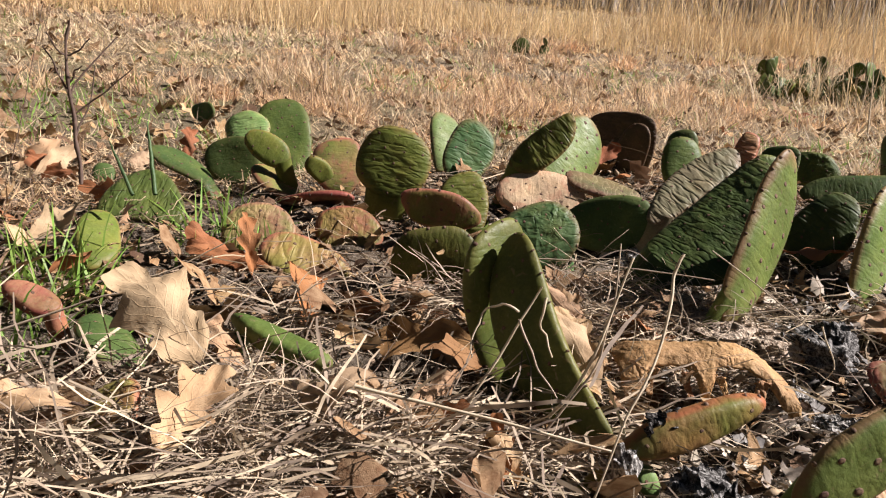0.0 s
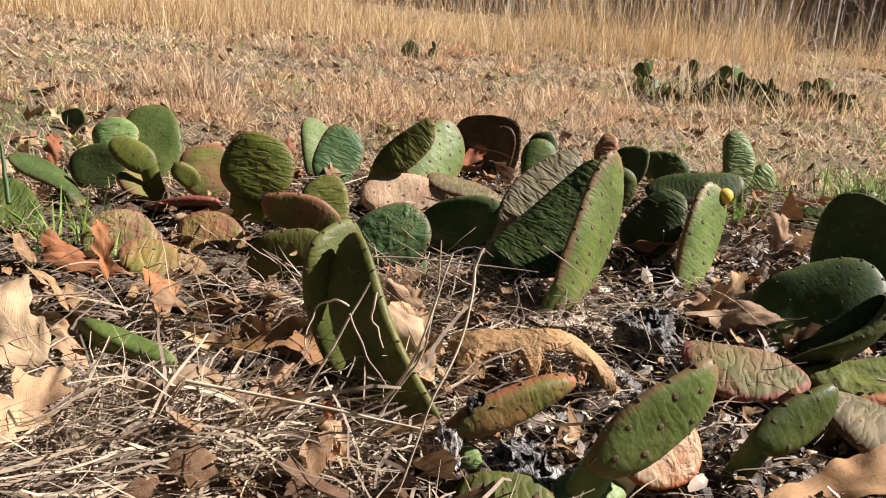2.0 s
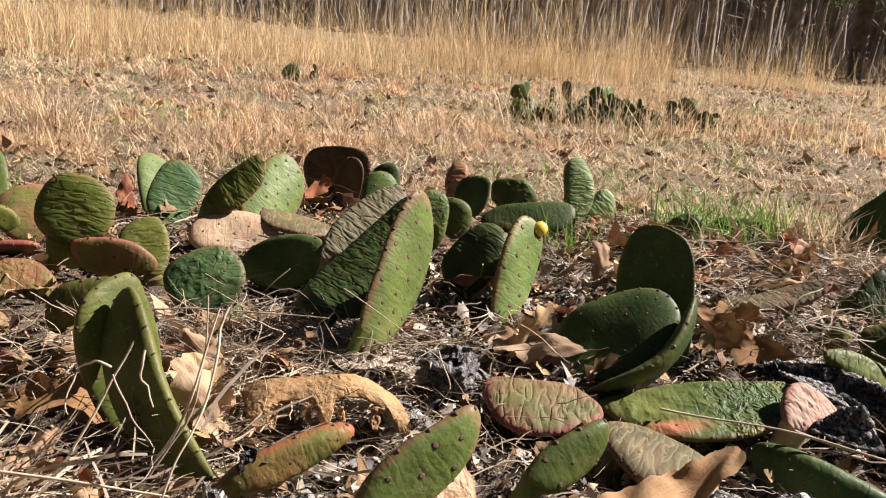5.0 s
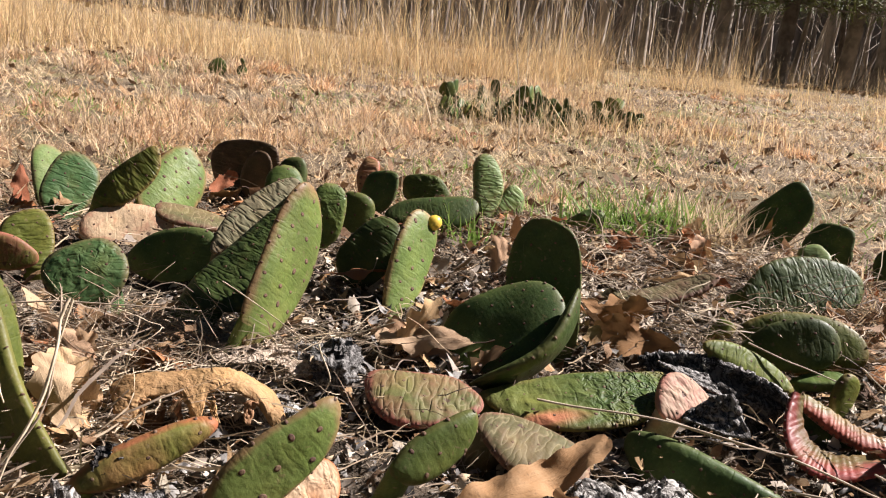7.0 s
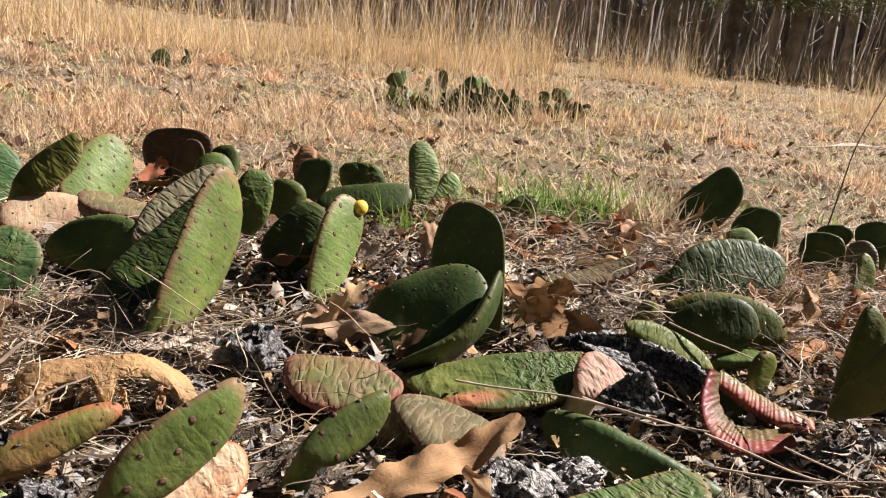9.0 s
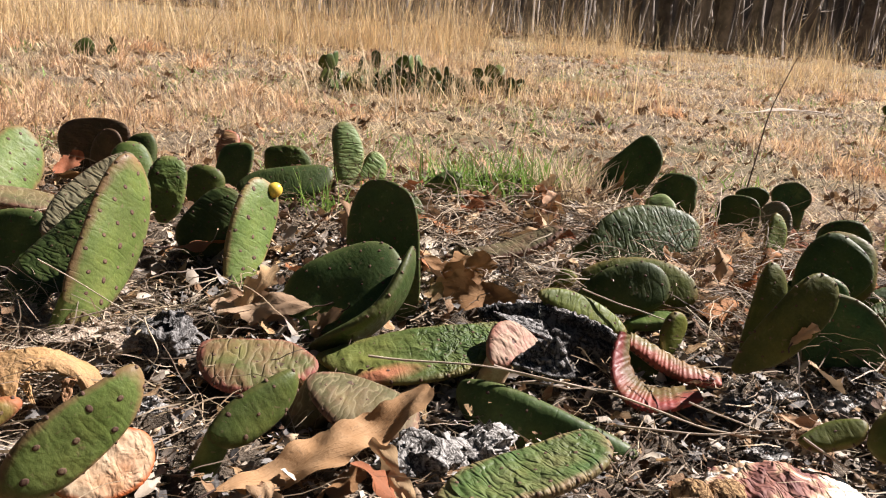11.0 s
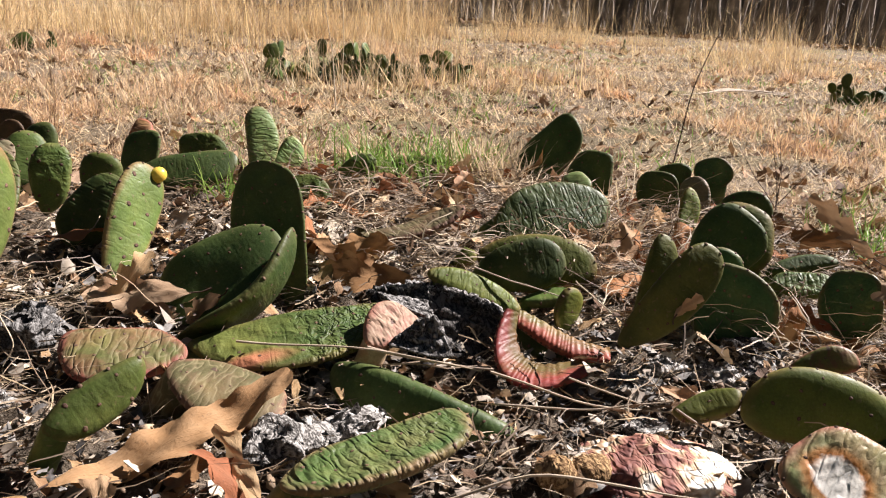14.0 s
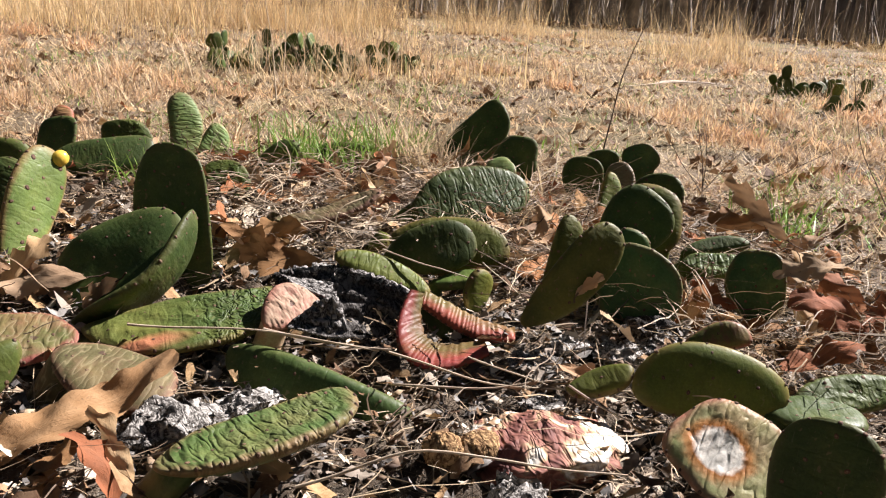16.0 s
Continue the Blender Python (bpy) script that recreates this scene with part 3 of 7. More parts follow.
def build_woods():
    rng = np.random.default_rng(21)
    # the many thin trunks far back
    pieces = []
    for _ in range(760):
        a = radians(rng.uniform(-45, 80))
        d = rng.uniform(27, 48)
        x, y = d * math.sin(a), d * math.cos(a)
        h, r = rng.uniform(6, 11), 0.03 + 0.13 * rng.uniform(0, 1) ** 2.2
        pts = wiggle((x, y, 0.25), (x + rng.normal(0, 0.9), y + rng.normal(0, 0.9), h), 5, 0.09, rng)
        pieces.append(tube_arrays(pts, np.linspace(r, r * 0.45, 5), 5))
        for _ in range(4):
            s = rng.uniform(0.1, 0.7)
            p = pts[0] + (pts[-1] - pts[0]) * s
            q = p + np.array([rng.normal(0, 0.9), rng.normal(0, 0.5), rng.uniform(0.2, 1.4)])
            pieces.append(tube_arrays(wiggle(p, q, 4, 0.05, rng), np.linspace(0.016, 0.005, 4), 3))
    v, f = join_arrays(pieces)
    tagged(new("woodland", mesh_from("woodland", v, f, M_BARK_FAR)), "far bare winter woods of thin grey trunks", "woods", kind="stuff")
    # undergrowth along the edge of the woods
    n = 9000
    a, d = np.radians(rng.uniform(-45, 80, n)), rng.uniform(24, 40, n)
    root = np.stack([d * np.sin(a), d * np.cos(a), ground_z(d * np.sin(a), d * np.cos(a)) - 0.02], -1)
    v, f = blades(root, rng.uniform(0.25, 1.3, n), rng.uniform(0, 6.28, n), rng.uniform(0, 0.6, n), rng.uniform(-0.4, 0.8, n), rng.uniform(0.02, 0.06, n), 3, rng=rng)
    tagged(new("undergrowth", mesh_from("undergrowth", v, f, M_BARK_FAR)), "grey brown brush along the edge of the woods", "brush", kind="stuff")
    # trunks at the edge
    for k in range(46):
        a = radians(-40 + 118 * (k + rng.uniform(-0.4, 0.4)) / 46)
        d = rng.uniform(23.5, 29)
        x, y, r = d * math.sin(a), d * math.cos(a), rng.choice([0.06, 0.08, 0.10, 0.13, 0.20])
        tree = tagged(new("tree"), "bare winter tree at the edge of the woods", "tree", "trees at the woods' edge")
        tree.location = (x, y, float(ground_z(x, y)))
        h = rng.uniform(8, 12)
        pts = wiggle((0, 0, -0.1), (rng.normal(0, 0.5), rng.normal(0, 0.5), h), 8, 0.04, rng)
        rad = np.linspace(r, r * 0.45, 8)
        rad[0] *= 1.35
        v, f = tube_arrays(pts, rad, 9)
        part("trunk", mesh_from("trunk", v, f, M_BARK), tree)
        for _ in range(rng.integers(3, 7)):
            s = rng.uniform(0.12, 0.9)
            p = pts[0] + (pts[-1] - pts[0]) * s
            q = p + np.array([rng.normal(0, 1.2), rng.normal(0, 0.8), rng.uniform(0.1, 1.6)])
            v, f = tube_arrays(wiggle(p, q, 5, 0.08, rng), np.linspace(r * 0.3, 0.012, 5), 5)
            part("branch", mesh_from("branch", v, f, M_BARK), tree)
    # a dark pine whose lowest boughs hang into view
    for a, d in ((36, 22.0), (40, 22.6), (43.5, 23.4)):
        a = radians(a)
        tree = tagged(new("pine_tree"), "dark green pine with low hanging boughs", "tree", "pines")
        tree.location = (d * math.sin(a), d * math.cos(a), float(ground_z(d * math.sin(a), d * math.cos(a))))
        pts = wiggle((0, 0, -0.1), (0.2, 0, 11), 8, 0.03, rng)
        v, f = tube_arrays(pts, np.linspace(0.2, 0.06, 8), 9)
        part("trunk", mesh_from("trunk", v, f, M_BARK), tree)
        roots = []
        for _ in range(46):
            z = rng.choice([rng.uniform(2.0, 3.4), rng.uniform(2.0, 9)])
            b = rng.uniform(0, 6.28)
            ln = (11 - z) * 0.24 + 0.5
            p, q = np.array([0, 0, z]), np.array([math.cos(b) * ln, math.sin(b) * ln, z - 0.25])
            line = wiggle(p, q, 6, 0.04, rng)
            v, f = tube_arrays(line, np.linspace(0.03, 0.008, 6), 4)
            part("bough", mesh_from("bough", v, f, M_BARK), tree)
            s = rng.uniform(0.3, 1.0, 110)[:, None]
            roots.append(p + (q - p) * s + rng.normal(0, 0.13, (110, 3)))
        roots = np.concatenate(roots)
        n = len(roots)
        v, f = blades(roots, rng.uniform(0.16, 0.34, n), rng.uniform(0, 6.28, n), rng.uniform(0.3, 2.4, n), rng.uniform(-0.4, 0.4, n), rng.uniform(0.02, 0.045, n), 1, rng=rng)
        part("crown", mesh_from("crown", v, f, M_NEEDLE), tree, "clumps of green needles")
    # dim depth of the woods
    m = Mat("woods_backdrop", 1.0, 0.0)
    nz = m.noise(0.9, 6.0, 0.7, stretch=(1, 1, 0.12))
    mm = m.color(m.ramp(nz, (0.35, (0.10, 0.082, 0.068)), (0.62, (0.36, 0.30, 0.25))))
    ang = np.radians(np.linspace(-60, 95, 40))
    v = np.concatenate([np.stack([52 * np.sin(ang), 52 * np.cos(ang), np.full(40, z)], -1) for z in (-0.3, 14.0)])
    i = np.arange(39)
    tagged(new("backdrop", mesh_from("backdrop", v, np.stack([i, i + 1, i + 41, i + 40], -1), mm)), "dim brown depth of the woods", "woods", kind="structure")


build_woods()

# ---- meadow ----


def build_meadow():
    rng = np.random.default_rng(5)
    # short matted thatch, finest near the cactus bed
    n = 300000
    r = 1.05 * np.exp(rng.uniform(0, np.log(24 / 1.05), n))
    a = np.radians(rng.uniform(-38, 72, n))
    x, y = 0.25 + r * np.sin(a), -0.05 + r * np.cos(a)
    bed = ((x - 0.5) / 1.0) ** 2 + ((y - 0.7) / 0.75) ** 2
    bare = np.sin(2.1 * x + 0.7 * y + 1.0) + np.sin(1.3 * y - 1.9 * x) + 0.6 * np.sin(5.3 * x + 4.1 * y)
    bare = bare - 1.0 * np.exp(-((x + 0.5) / 1.15) ** 2 - ((y - 2.1) / 0.7) ** 2)
    keep = (bed > 1.0) & (rng.uniform(0, 1, n) < np.clip(0.80 + 0.30 * bare, 0.34, 1.0) * (1 - 0.75 * np.exp(-((x + 0.6) / 1.2) ** 2 - ((y - 2.0) / 0.7) ** 2)) * (1 - 0.5 * np.exp(-((x - 2.4) / 1.2) ** 2 - ((y - 2.0) / 0.5) ** 2)))
    x, y, r = x[keep], y[keep], r[keep]
    n = len(x)
    root = np.stack([x, y, ground_z(x, y) + rng.uniform(-0.002, 0.010, n)], -1)
    # coarser thatch on the sides that lie behind the walk
    n2 = 60000
    r2 = 0.9 * np.exp(rng.uniform(0, np.log(9 / 0.9), n2))
    a2 = np.radians(rng.uniform(70, 324, n2))
    x2, y2 = 0.25 + r2 * np.sin(a2), r2 * np.cos(a2)
    keep = ((x2 - 0.5) / 1.05) ** 2 + ((y2 - 0.7) / 0.8) ** 2 > 1.0
    root = np.concatenate([root, np.stack([x2, y2, ground_z(x2, y2)], -1)[keep]])
    r = np.concatenate([r, r2[keep] * 1.5])
    n = len(root)
    grow = np.clip(0.6 + 0.22 * r, 0.7, 1.5)
    v, f = blades(root, rng.uniform(0.010, 0.050, n) * grow, rng.uniform(0, 6.28, n), rng.uniform(0.7, 1.65, n), rng.uniform(-0.9, 0.9, n), rng.uniform(0.0014, 0.0034, n) * np.clip(r / 1.9, 0.9, 5), 3, rng=rng)
    tagged(new("meadow_thatch", mesh_from("meadow_thatch", v, f, M_THATCH)), "short dry tan grass thatch of the meadow", "grass", kind="stuff")
    # bunches of curly dry grass
    m = 2600
    r = 1.7 * np.exp(rng.uniform(0, np.log(15 / 1.7), m))
    a = np.radians(np.where(rng.uniform(0, 1, m) < 0.75, rng.uniform(-36, 70, m), rng.uniform(70, 324, m)))
    cx, cy = 0.25 + r * np.sin(a), r * np.cos(a)
    lush = np.sin(2.3 * cx + 0.8) + np.sin(2.9 * cy - 1.1 * cx) + rng.normal(0, 0.6, m)
    keep = (((cx - 0.5) / 1.15) ** 2 + ((cy - 0.7) / 0.95) ** 2 > 1.0) & (lush > 0.45 + 1.5 * np.exp(-((cx - 1.8) / 0.7) ** 2 - ((cy - 1.3) / 0.7) ** 2))
    cx, cy, r = cx[keep], cy[keep], r[keep]
    per = 130
    m = len(cx)
    size = np.repeat(rng.uniform(0.35, 1.0, m) ** 1.3 * np.clip(0.62 + 0.13 * r, 0.7, 1.3), per)
    px = np.repeat(cx, per) + rng.normal(0, 0.04, m * per) * size
    py = np.repeat(cy, per) + rng.normal(0, 0.04, m * per) * size
    n = m * per
    root = np.stack([px, py, ground_z(px, py)], -1)
    v, f = blades(root, rng.uniform(0.03, 0.125, n) * size, rng.uniform(0, 6.28, n), rng.uniform(0.1, 1.25, n), rng.uniform(-0.4, 1.9, n), rng.uniform(0.0014, 0.0030, n) * np.repeat(np.clip(r / 1.8, 1, 4), per), 3, rng=rng)
    tagged(new("bunch_grass", mesh_from("bunch_grass", v, f, M_BUNCH)), "curly bunches of dry orange tan grass", "grass", kind="stuff")
    # flecks of blown leaf
    n = 6000
    r = 1.5 * np.exp(rng.uniform(0, np.log(14 / 1.5), n))
    a = np.radians(rng.uniform(-36, 70, n))
    x, y = 0.25 + r * np.sin(a), r * np.cos(a)
    keep = ((x - 0.5) / 1.0) ** 2 + ((y - 0.7) / 0.8) ** 2 > 1.0
    x, y, r = x[keep], y[keep], r[keep]
    n = len(x)
    s = rng.uniform(0.005, 0.020, n) * np.clip(0.7 + 0.1 * r, 0.8, 1.6)
    gu, gw = np.meshgrid([-1.0, 0.0, 1.0], [-0.6, 0.0, 0.6], indexing="ij")
    u = (gu.ravel()[None] + rng.normal(0, 0.25, (n, 9))) * s[:, None]
    w = (gw.ravel()[None] + rng.normal(0, 0.2, (n, 9))) * s[:, None]
    az, ta, tb = (rng.uniform(0, 6.28, n)[:, None], rng.normal(0, 0.6, n)[:, None], rng.normal(0, 0.6, n)[:, None])
    z = (ground_z(x, y) + rng.uniform(0.004, 0.02, n))[:, None] + u * np.sin(ta) + w * np.sin(tb) + rng.uniform(-0.5, 0.5, n)[:, None] * u * u / s[:, None]
    v = np.stack([x[:, None] + u * np.cos(az) - w * np.sin(az), y[:, None] + u * np.sin(az) + w * np.cos(az), z], -1).reshape(-1, 3)
    q = np.array([[k * 3 + l, (k + 1) * 3 + l, (k + 1) * 3 + l + 1, k * 3 + l + 1] for k in range(2) for l in range(2)])
    f = ((np.arange(n) * 9)[:, None, None] + q[None]).reshape(-1, 4)
    tagged(new("leaf_flecks", mesh_from("leaf_flecks", v, f, M_FRAG)), "brown flecks of blown leaf in the grass", "litter", kind="stuff")
    # tall broom grass in drifts
    spots = []
    for _ in range(26):
        a, r, tall = radians(-37 + 60 * rng.uniform(0, 1) ** 1.3), rng.uniform(5.2, 11.5), rng.uniform(0.45, 1.15)
        for _ in range(rng.integers(5, 17)):
            spots.append((r * math.sin(a) + rng.normal(0, 0.55), r * math.cos(a) + rng.normal(0, 0.45), tall * rng.uniform(0.6, 1.05)))
    for _ in range(9):
        a, r = radians(rng.uniform(14, 66)), rng.uniform(10, 20)
        for _ in range(rng.integers(2, 6)):
            spots.append((r * math.sin(a) + rng.normal(0, 0.5), r * math.cos(a) + rng.normal(0, 0.5), rng.uniform(0.5, 0.85)))
    for _ in range(60):
        a, r = radians(rng.uniform(-30, 15)), rng.uniform(5.6, 9.5)
        spots.append((r * math.sin(a), r * math.cos(a), rng.uniform(0.35, 1.1)))
    for _ in range(12):
        a, r = radians(rng.uniform(16, 31)), rng.uniform(6.0, 9.0)
        spots.append((r * math.sin(a), r * math.cos(a), rng.uniform(0.6, 1.0)))
    for _ in range(12):
        spots.append((rng.uniform(1.35, 3.0), rng.uniform(3.25, 3.75), rng.uniform(0.12, 0.34)))
    # dense plumes that stand before the woods
    for px, py, tall, count in ((4.1, 8.6, 1.35, 9), (5.3, 9.6, 1.45, 7), (6.3, 9.4, 1.4, 6), (3.3, 8.0, 1.3, 8), (2.2, 7.9, 1.25, 8), (6.4, 4.9, 0.95, 7), (9.0, 7.6, 0.8, 5), (9.6, 10.6, 0.8, 4), (7.4, 9.8, 1.2, 4)):
        for _ in range(count):
            spots.append((px + rng.normal(0, 0.20), py + rng.normal(0, 0.25), tall * rng.uniform(0.75, 1.1)))
    cx, cy, sc = (np.array(c) for c in zip(*spots))
    m = len(cx)
    for name, per, lo, hi, lean, bend, w0, w1, spread in (("broom_grass", 42, 0.20, 1.1, 0.75, 1.7, 0.0018, 0.0056, 0.17), ("broom_leaves", 90, 0.06, 0.42, 0.8, 1.9, 0.002, 0.005, 0.17)):
        n = m * per
        size = np.repeat(sc * rng.uniform(0.6, 1.1, m), per)
        px, py = np.repeat(cx, per) + rng.normal(0, spread, n), np.repeat(cy, per) + rng.normal(0, spread, n)
        root = np.stack([px, py, ground_z(px, py)], -1)
        v, f = blades(root, rng.uniform(lo, hi, n) * size, rng.uniform(0, 6.28, n), np.abs(rng.normal(0.0, lean * 0.6, n)), rng.normal(bend * 0.25, bend * 0.45, n), rng.uniform(w0, w1, n), 5, rng=rng)
        tagged(new(name, mesh_from(name, v, f, M_SEDGE)), "tall golden stems of dry broom grass" if per < 50 else "curled dry leaves at the foot of the broom grass", "grass", kind="stuff")
    # blown leaves gathered at the foot of the tall grass and of the woods
    n = 9000
    k = rng.integers(0, m, n // 2)
    a, r = np.radians(rng.uniform(-40, 75, n // 2)), rng.uniform(21, 28, n // 2)
    x = np.concatenate([cx[k] + rng.normal(0, 0.35, n // 2), r * np.sin(a)])
    y = np.concatenate([cy[k] - 0.2 + rng.normal(0, 0.3, n // 2), r * np.cos(a)])
    s = np.concatenate([rng.uniform(0.012, 0.04, n // 2), rng.uniform(0.04, 0.12, n // 2)])
    az, ta, tb = rng.uniform(0, 6.28, n), rng.normal(0, 0.7, n), rng.normal(0, 0.7, n)
    u = np.array([-1.0, 0.2, 1.0, -0.1])[None] * s[:, None]
    w = np.array([0.1, -0.6, 0.0, 0.7])[None] * s[:, None]
    z = (ground_z(x, y) + s * 0.4)[:, None] + u * np.sin(ta)[:, None] + w * np.sin(tb)[:, None]
    v = np.stack([x[:, None] + u * np.cos(az)[:, None] - w * np.sin(az)[:, None], y[:, None] + u * np.sin(az)[:, None] + w * np.cos(az)[:, None], z], -1).reshape(-1, 3)
    tagged(new("leaf_drifts", mesh_from("leaf_drifts", v, np.arange(4 * n).reshape(-1, 4), M_FRAG)), "drifts of fallen brown leaves under the tall grass and woods", "litter", kind="stuff")
    # sparse new green blades
    n = 24000
    r = 1.1 * np.exp(rng.uniform(0, np.log(18 / 1.1), n))
    a = np.radians(rng.uniform(-36, 70, n))
    x, y = 0.25 + r * np.sin(a), r * np.cos(a)
    keep = ((np.sin(3.1 * x + 1.2) * np.sin(2.7 * y - 0.4) > 0.35) | (np.sin(5.7 * x + 0.3) * np.sin(6.3 * y + 1.1) > 0.62)) & (((x - 0.5) / 1.05) ** 2 + ((y - 0.7) / 0.8) ** 2 > 1.0)
    x, y, r = x[keep], y[keep], r[keep]
    n = len(x)
    v, f = blades(np.stack([x, y, ground_z(x, y)], -1), rng.uniform(0.02, 0.06, n), rng.uniform(0, 6.28, n), rng.uniform(0.3, 1.3, n), rng.uniform(0, 0.8, n), rng.uniform(0.002, 0.004, n) * np.clip(r / 2, 1, 4), 2, rng=rng)
    tagged(new("green_blades", mesh_from("green_blades", v, f, M_GREEN)), "sparse new green blades among the dry grass", "grass", kind="stuff")


build_meadow()

# ---- litter on the bed ----


def out_of_hollows(x, y):
    """Whether a place lies outside the dark hollows under the large leaves and between the front pads."""
    return np.minimum.reduce([np.hypot((x - cx) / rx, (y - cy) / ry) for cx, cy, rx, ry in ((-0.255, 0.655, 0.125, 0.075), (0.03, 0.61, 0.11, 0.075), (0.21, 0.455, 0.075, 0.05))]) > 1


def build_litter():
    rng = np.random.default_rng(11)

    def straws(x, y, lift, length, width, curl, arch, segs=7):
        """Curved, arching dry blades that lie across one another."""
        n = len(x)
        t = np.linspace(0, 1, segs + 1)[None]
        az = (rng.normal(0.15, 0.9, n) + np.pi * rng.integers(0, 2, n))[:, None] + rng.normal(0, curl, n)[:, None] * t + 0.35 * rng.normal(0, curl, n)[:, None] * np.sin(7 * t + rng.uniform(0, 6, n)[:, None]) + 0.06 * rng.normal(0, 1, (n, segs + 1))
        up = rng.normal(0, arch, n)[:, None] + np.abs(rng.normal(0, arch, n))[:, None] * (1 - 2 * t) + 0.12 * rng.normal(0, 1, (n, segs + 1))
        step = (length / segs)[:, None]
        d = np.stack([np.cos(up) * np.cos(az), np.cos(up) * np.sin(az), np.sin(up)], -1) * step[..., None]
        p = np.cumsum(np.concatenate([np.zeros((n, 1, 3)), d[:, :-1]], 1), 1)
        p[..., 0] += x[:, None]
        p[..., 1] += y[:, None]
        p[..., 2] += (ground_z(x, y) + lift)[:, None]
        p[..., 2] = np.maximum(p[..., 2], ground_z(p[..., 0], p[..., 1]) + 0.001)
        # the hollows under the leaves stay open
        mid = p[:, segs // 2]
        some = out_of_hollows(mid[:, 0], mid[:, 1]) | (rng.uniform(0, 1, n) < 0.06)
        p, az, width, n = p[some], az[some], width[some], int(some.sum())
        roll = rng.uniform(-1.2, 1.2, n)[:, None] + rng.normal(0, 0.8, n)[:, None] * t
        sv = np.stack([-np.sin(az) * np.cos(roll), np.cos(az) * np.cos(roll), np.sin(roll)], -1)
        w = (width[:, None] * (0.35 + 0.65 * np.sin(np.pi * (0.15 + 0.75 * t))) / 2)[..., None]
        v = np.stack([p - sv * w, p + sv * w], 2).reshape(-1, 3)
        base = (np.arange(n) * (segs + 1) * 2)[:, None]
        k = np.arange(segs)[None, :] * 2
        return v, np.stack([base + k, base + k + 1, base + k + 3, base + k + 2], -1).reshape(-1, 4)

    U = rng.uniform

    def over_bed(n):
        """Places over the cactus bed, thinning out unevenly at its edge."""
        a, r = U(0, 6.283, n), np.sqrt(U(0, 1, n))
        edge = 1 + 0.10 * np.sin(3 * a + 1) + 0.07 * np.sin(5 * a) + 0.05 * np.sin(9 * a + 2) + rng.normal(0, 0.07, n)
        return 0.48 + 1.25 * r * edge * np.cos(a), 0.80 + 0.88 * r * edge * np.sin(a)

    n = 10500
    x, y = over_bed(n)
    lush = np.sin(17 * x + 3 * np.sin(9 * y)) * np.sin(19 * y + 2 * np.sin(11 * x)) + 0.6 * np.sin(41 * x - 37 * y) > -0.25
    x, y = x[lush], y[lush]
    n = len(x)
    v, f = straws(x, y, U(0, 0.018, n), U(0.02, 0.105, n), 0.0006 + 0.0015 * U(0, 1, n) ** 2, 0.6, 0.12)
    tagged(new("straw_litter", mesh_from("straw_litter", v, f, M_STRAW)), "matted dry straw over the cactus bed", "straw", kind="stuff")
    # the heap in front: clumps of matted blades with hollows between
    n = 22000
    cx, cy = np.concatenate([U(-0.62, 0.17, 46), U(-0.18, 0.03, 22)]), np.concatenate([U(0.14, 0.66, 46), U(0.38, 0.56, 22)])
    k = rng.integers(0, 68, n)
    x, y = cx[k] + rng.normal(0, 0.038, n), cy[k] + rng.normal(0, 0.038, n)
    high = 0.010 + 0.034 * np.exp(-((x - cx[k]) ** 2 + (y - cy[k]) ** 2) / 0.045 ** 2)
    v, f = straws(x, y, U(0, 1, n) * high, U(0.025, 0.13, n), 0.0006 + 0.0026 * U(0, 1, n) ** 2.3, 0.60, 0.25)
    tagged(new("grass_heap", mesh_from("grass_heap", v, f, M_STRAW_GREY)), "heap of matted weathered straw", "straw", kind="stuff")
    n = 3400
    x, y = rng.normal(0.19, 0.09, n), rng.normal(0.71, 0.055, n)
    v, f = straws(x, y, U(0, 0.020, n), U(0.02, 0.085, n), U(0.0006, 0.0014, n), 0.9, 0.3)
    tagged(new("fine_straw", mesh_from("fine_straw", v, f, M_STRAW_GREY)), "tangle of fine pale straw", "straw", kind="stuff")
    n = 6500
    x, y = U(0.25, 1.35, n), U(0.12, 0.95, n)
    v, f = straws(x, y, U(0, 0.012, n), U(0.006, 0.04, n), U(0.0005, 0.0013, n), 0.5, 0.15, 4)
    tagged(new("chaff", mesh_from("chaff", v, f, M_STRAW_GREY)), "fine broken chaff between the pads", "straw", kind="stuff")
    n = 1500
    x, y = U(0.95, 1.45, n), U(0.22, 0.85, n)
    v, f = straws(x, y, U(0.005, 0.045, n), U(0.03, 0.12, n), U(0.0006, 0.0015, n), 0.8, 0.3)
    tagged(new("straw_tangle", mesh_from("straw_tangle", v, f, M_STRAW)), "loose tangle of brown straw over rust leaves", "straw", kind="stuff")
    n = 1900
    x, y = U(0.72, 1.28, n), U(0.66, 1.16, n)
    v, f = straws(x, y, U(0.004, 0.026, n), U(0.03, 0.12, n), U(0.0007, 0.0017, n), 0.8, 0.25)
    tagged(new("straw_mat", mesh_from("straw_mat", v, f, M_STRAW_GREY)), "loose mat of pale straw between the pads", "straw", kind="stuff")
    n = 420
    x, y = over_bed(n)
    v, f = straws(x, y, U(0.005, 0.030, n), U(0.08, 0.22, n), U(0.0007, 0.0015, n), 0.35, 0.07, 10)
    tagged(new("loose_straws", mesh_from("loose_straws", v, f, M_STRAW)), "long loose dry straws on top of the litter", "straw", kind="stuff")

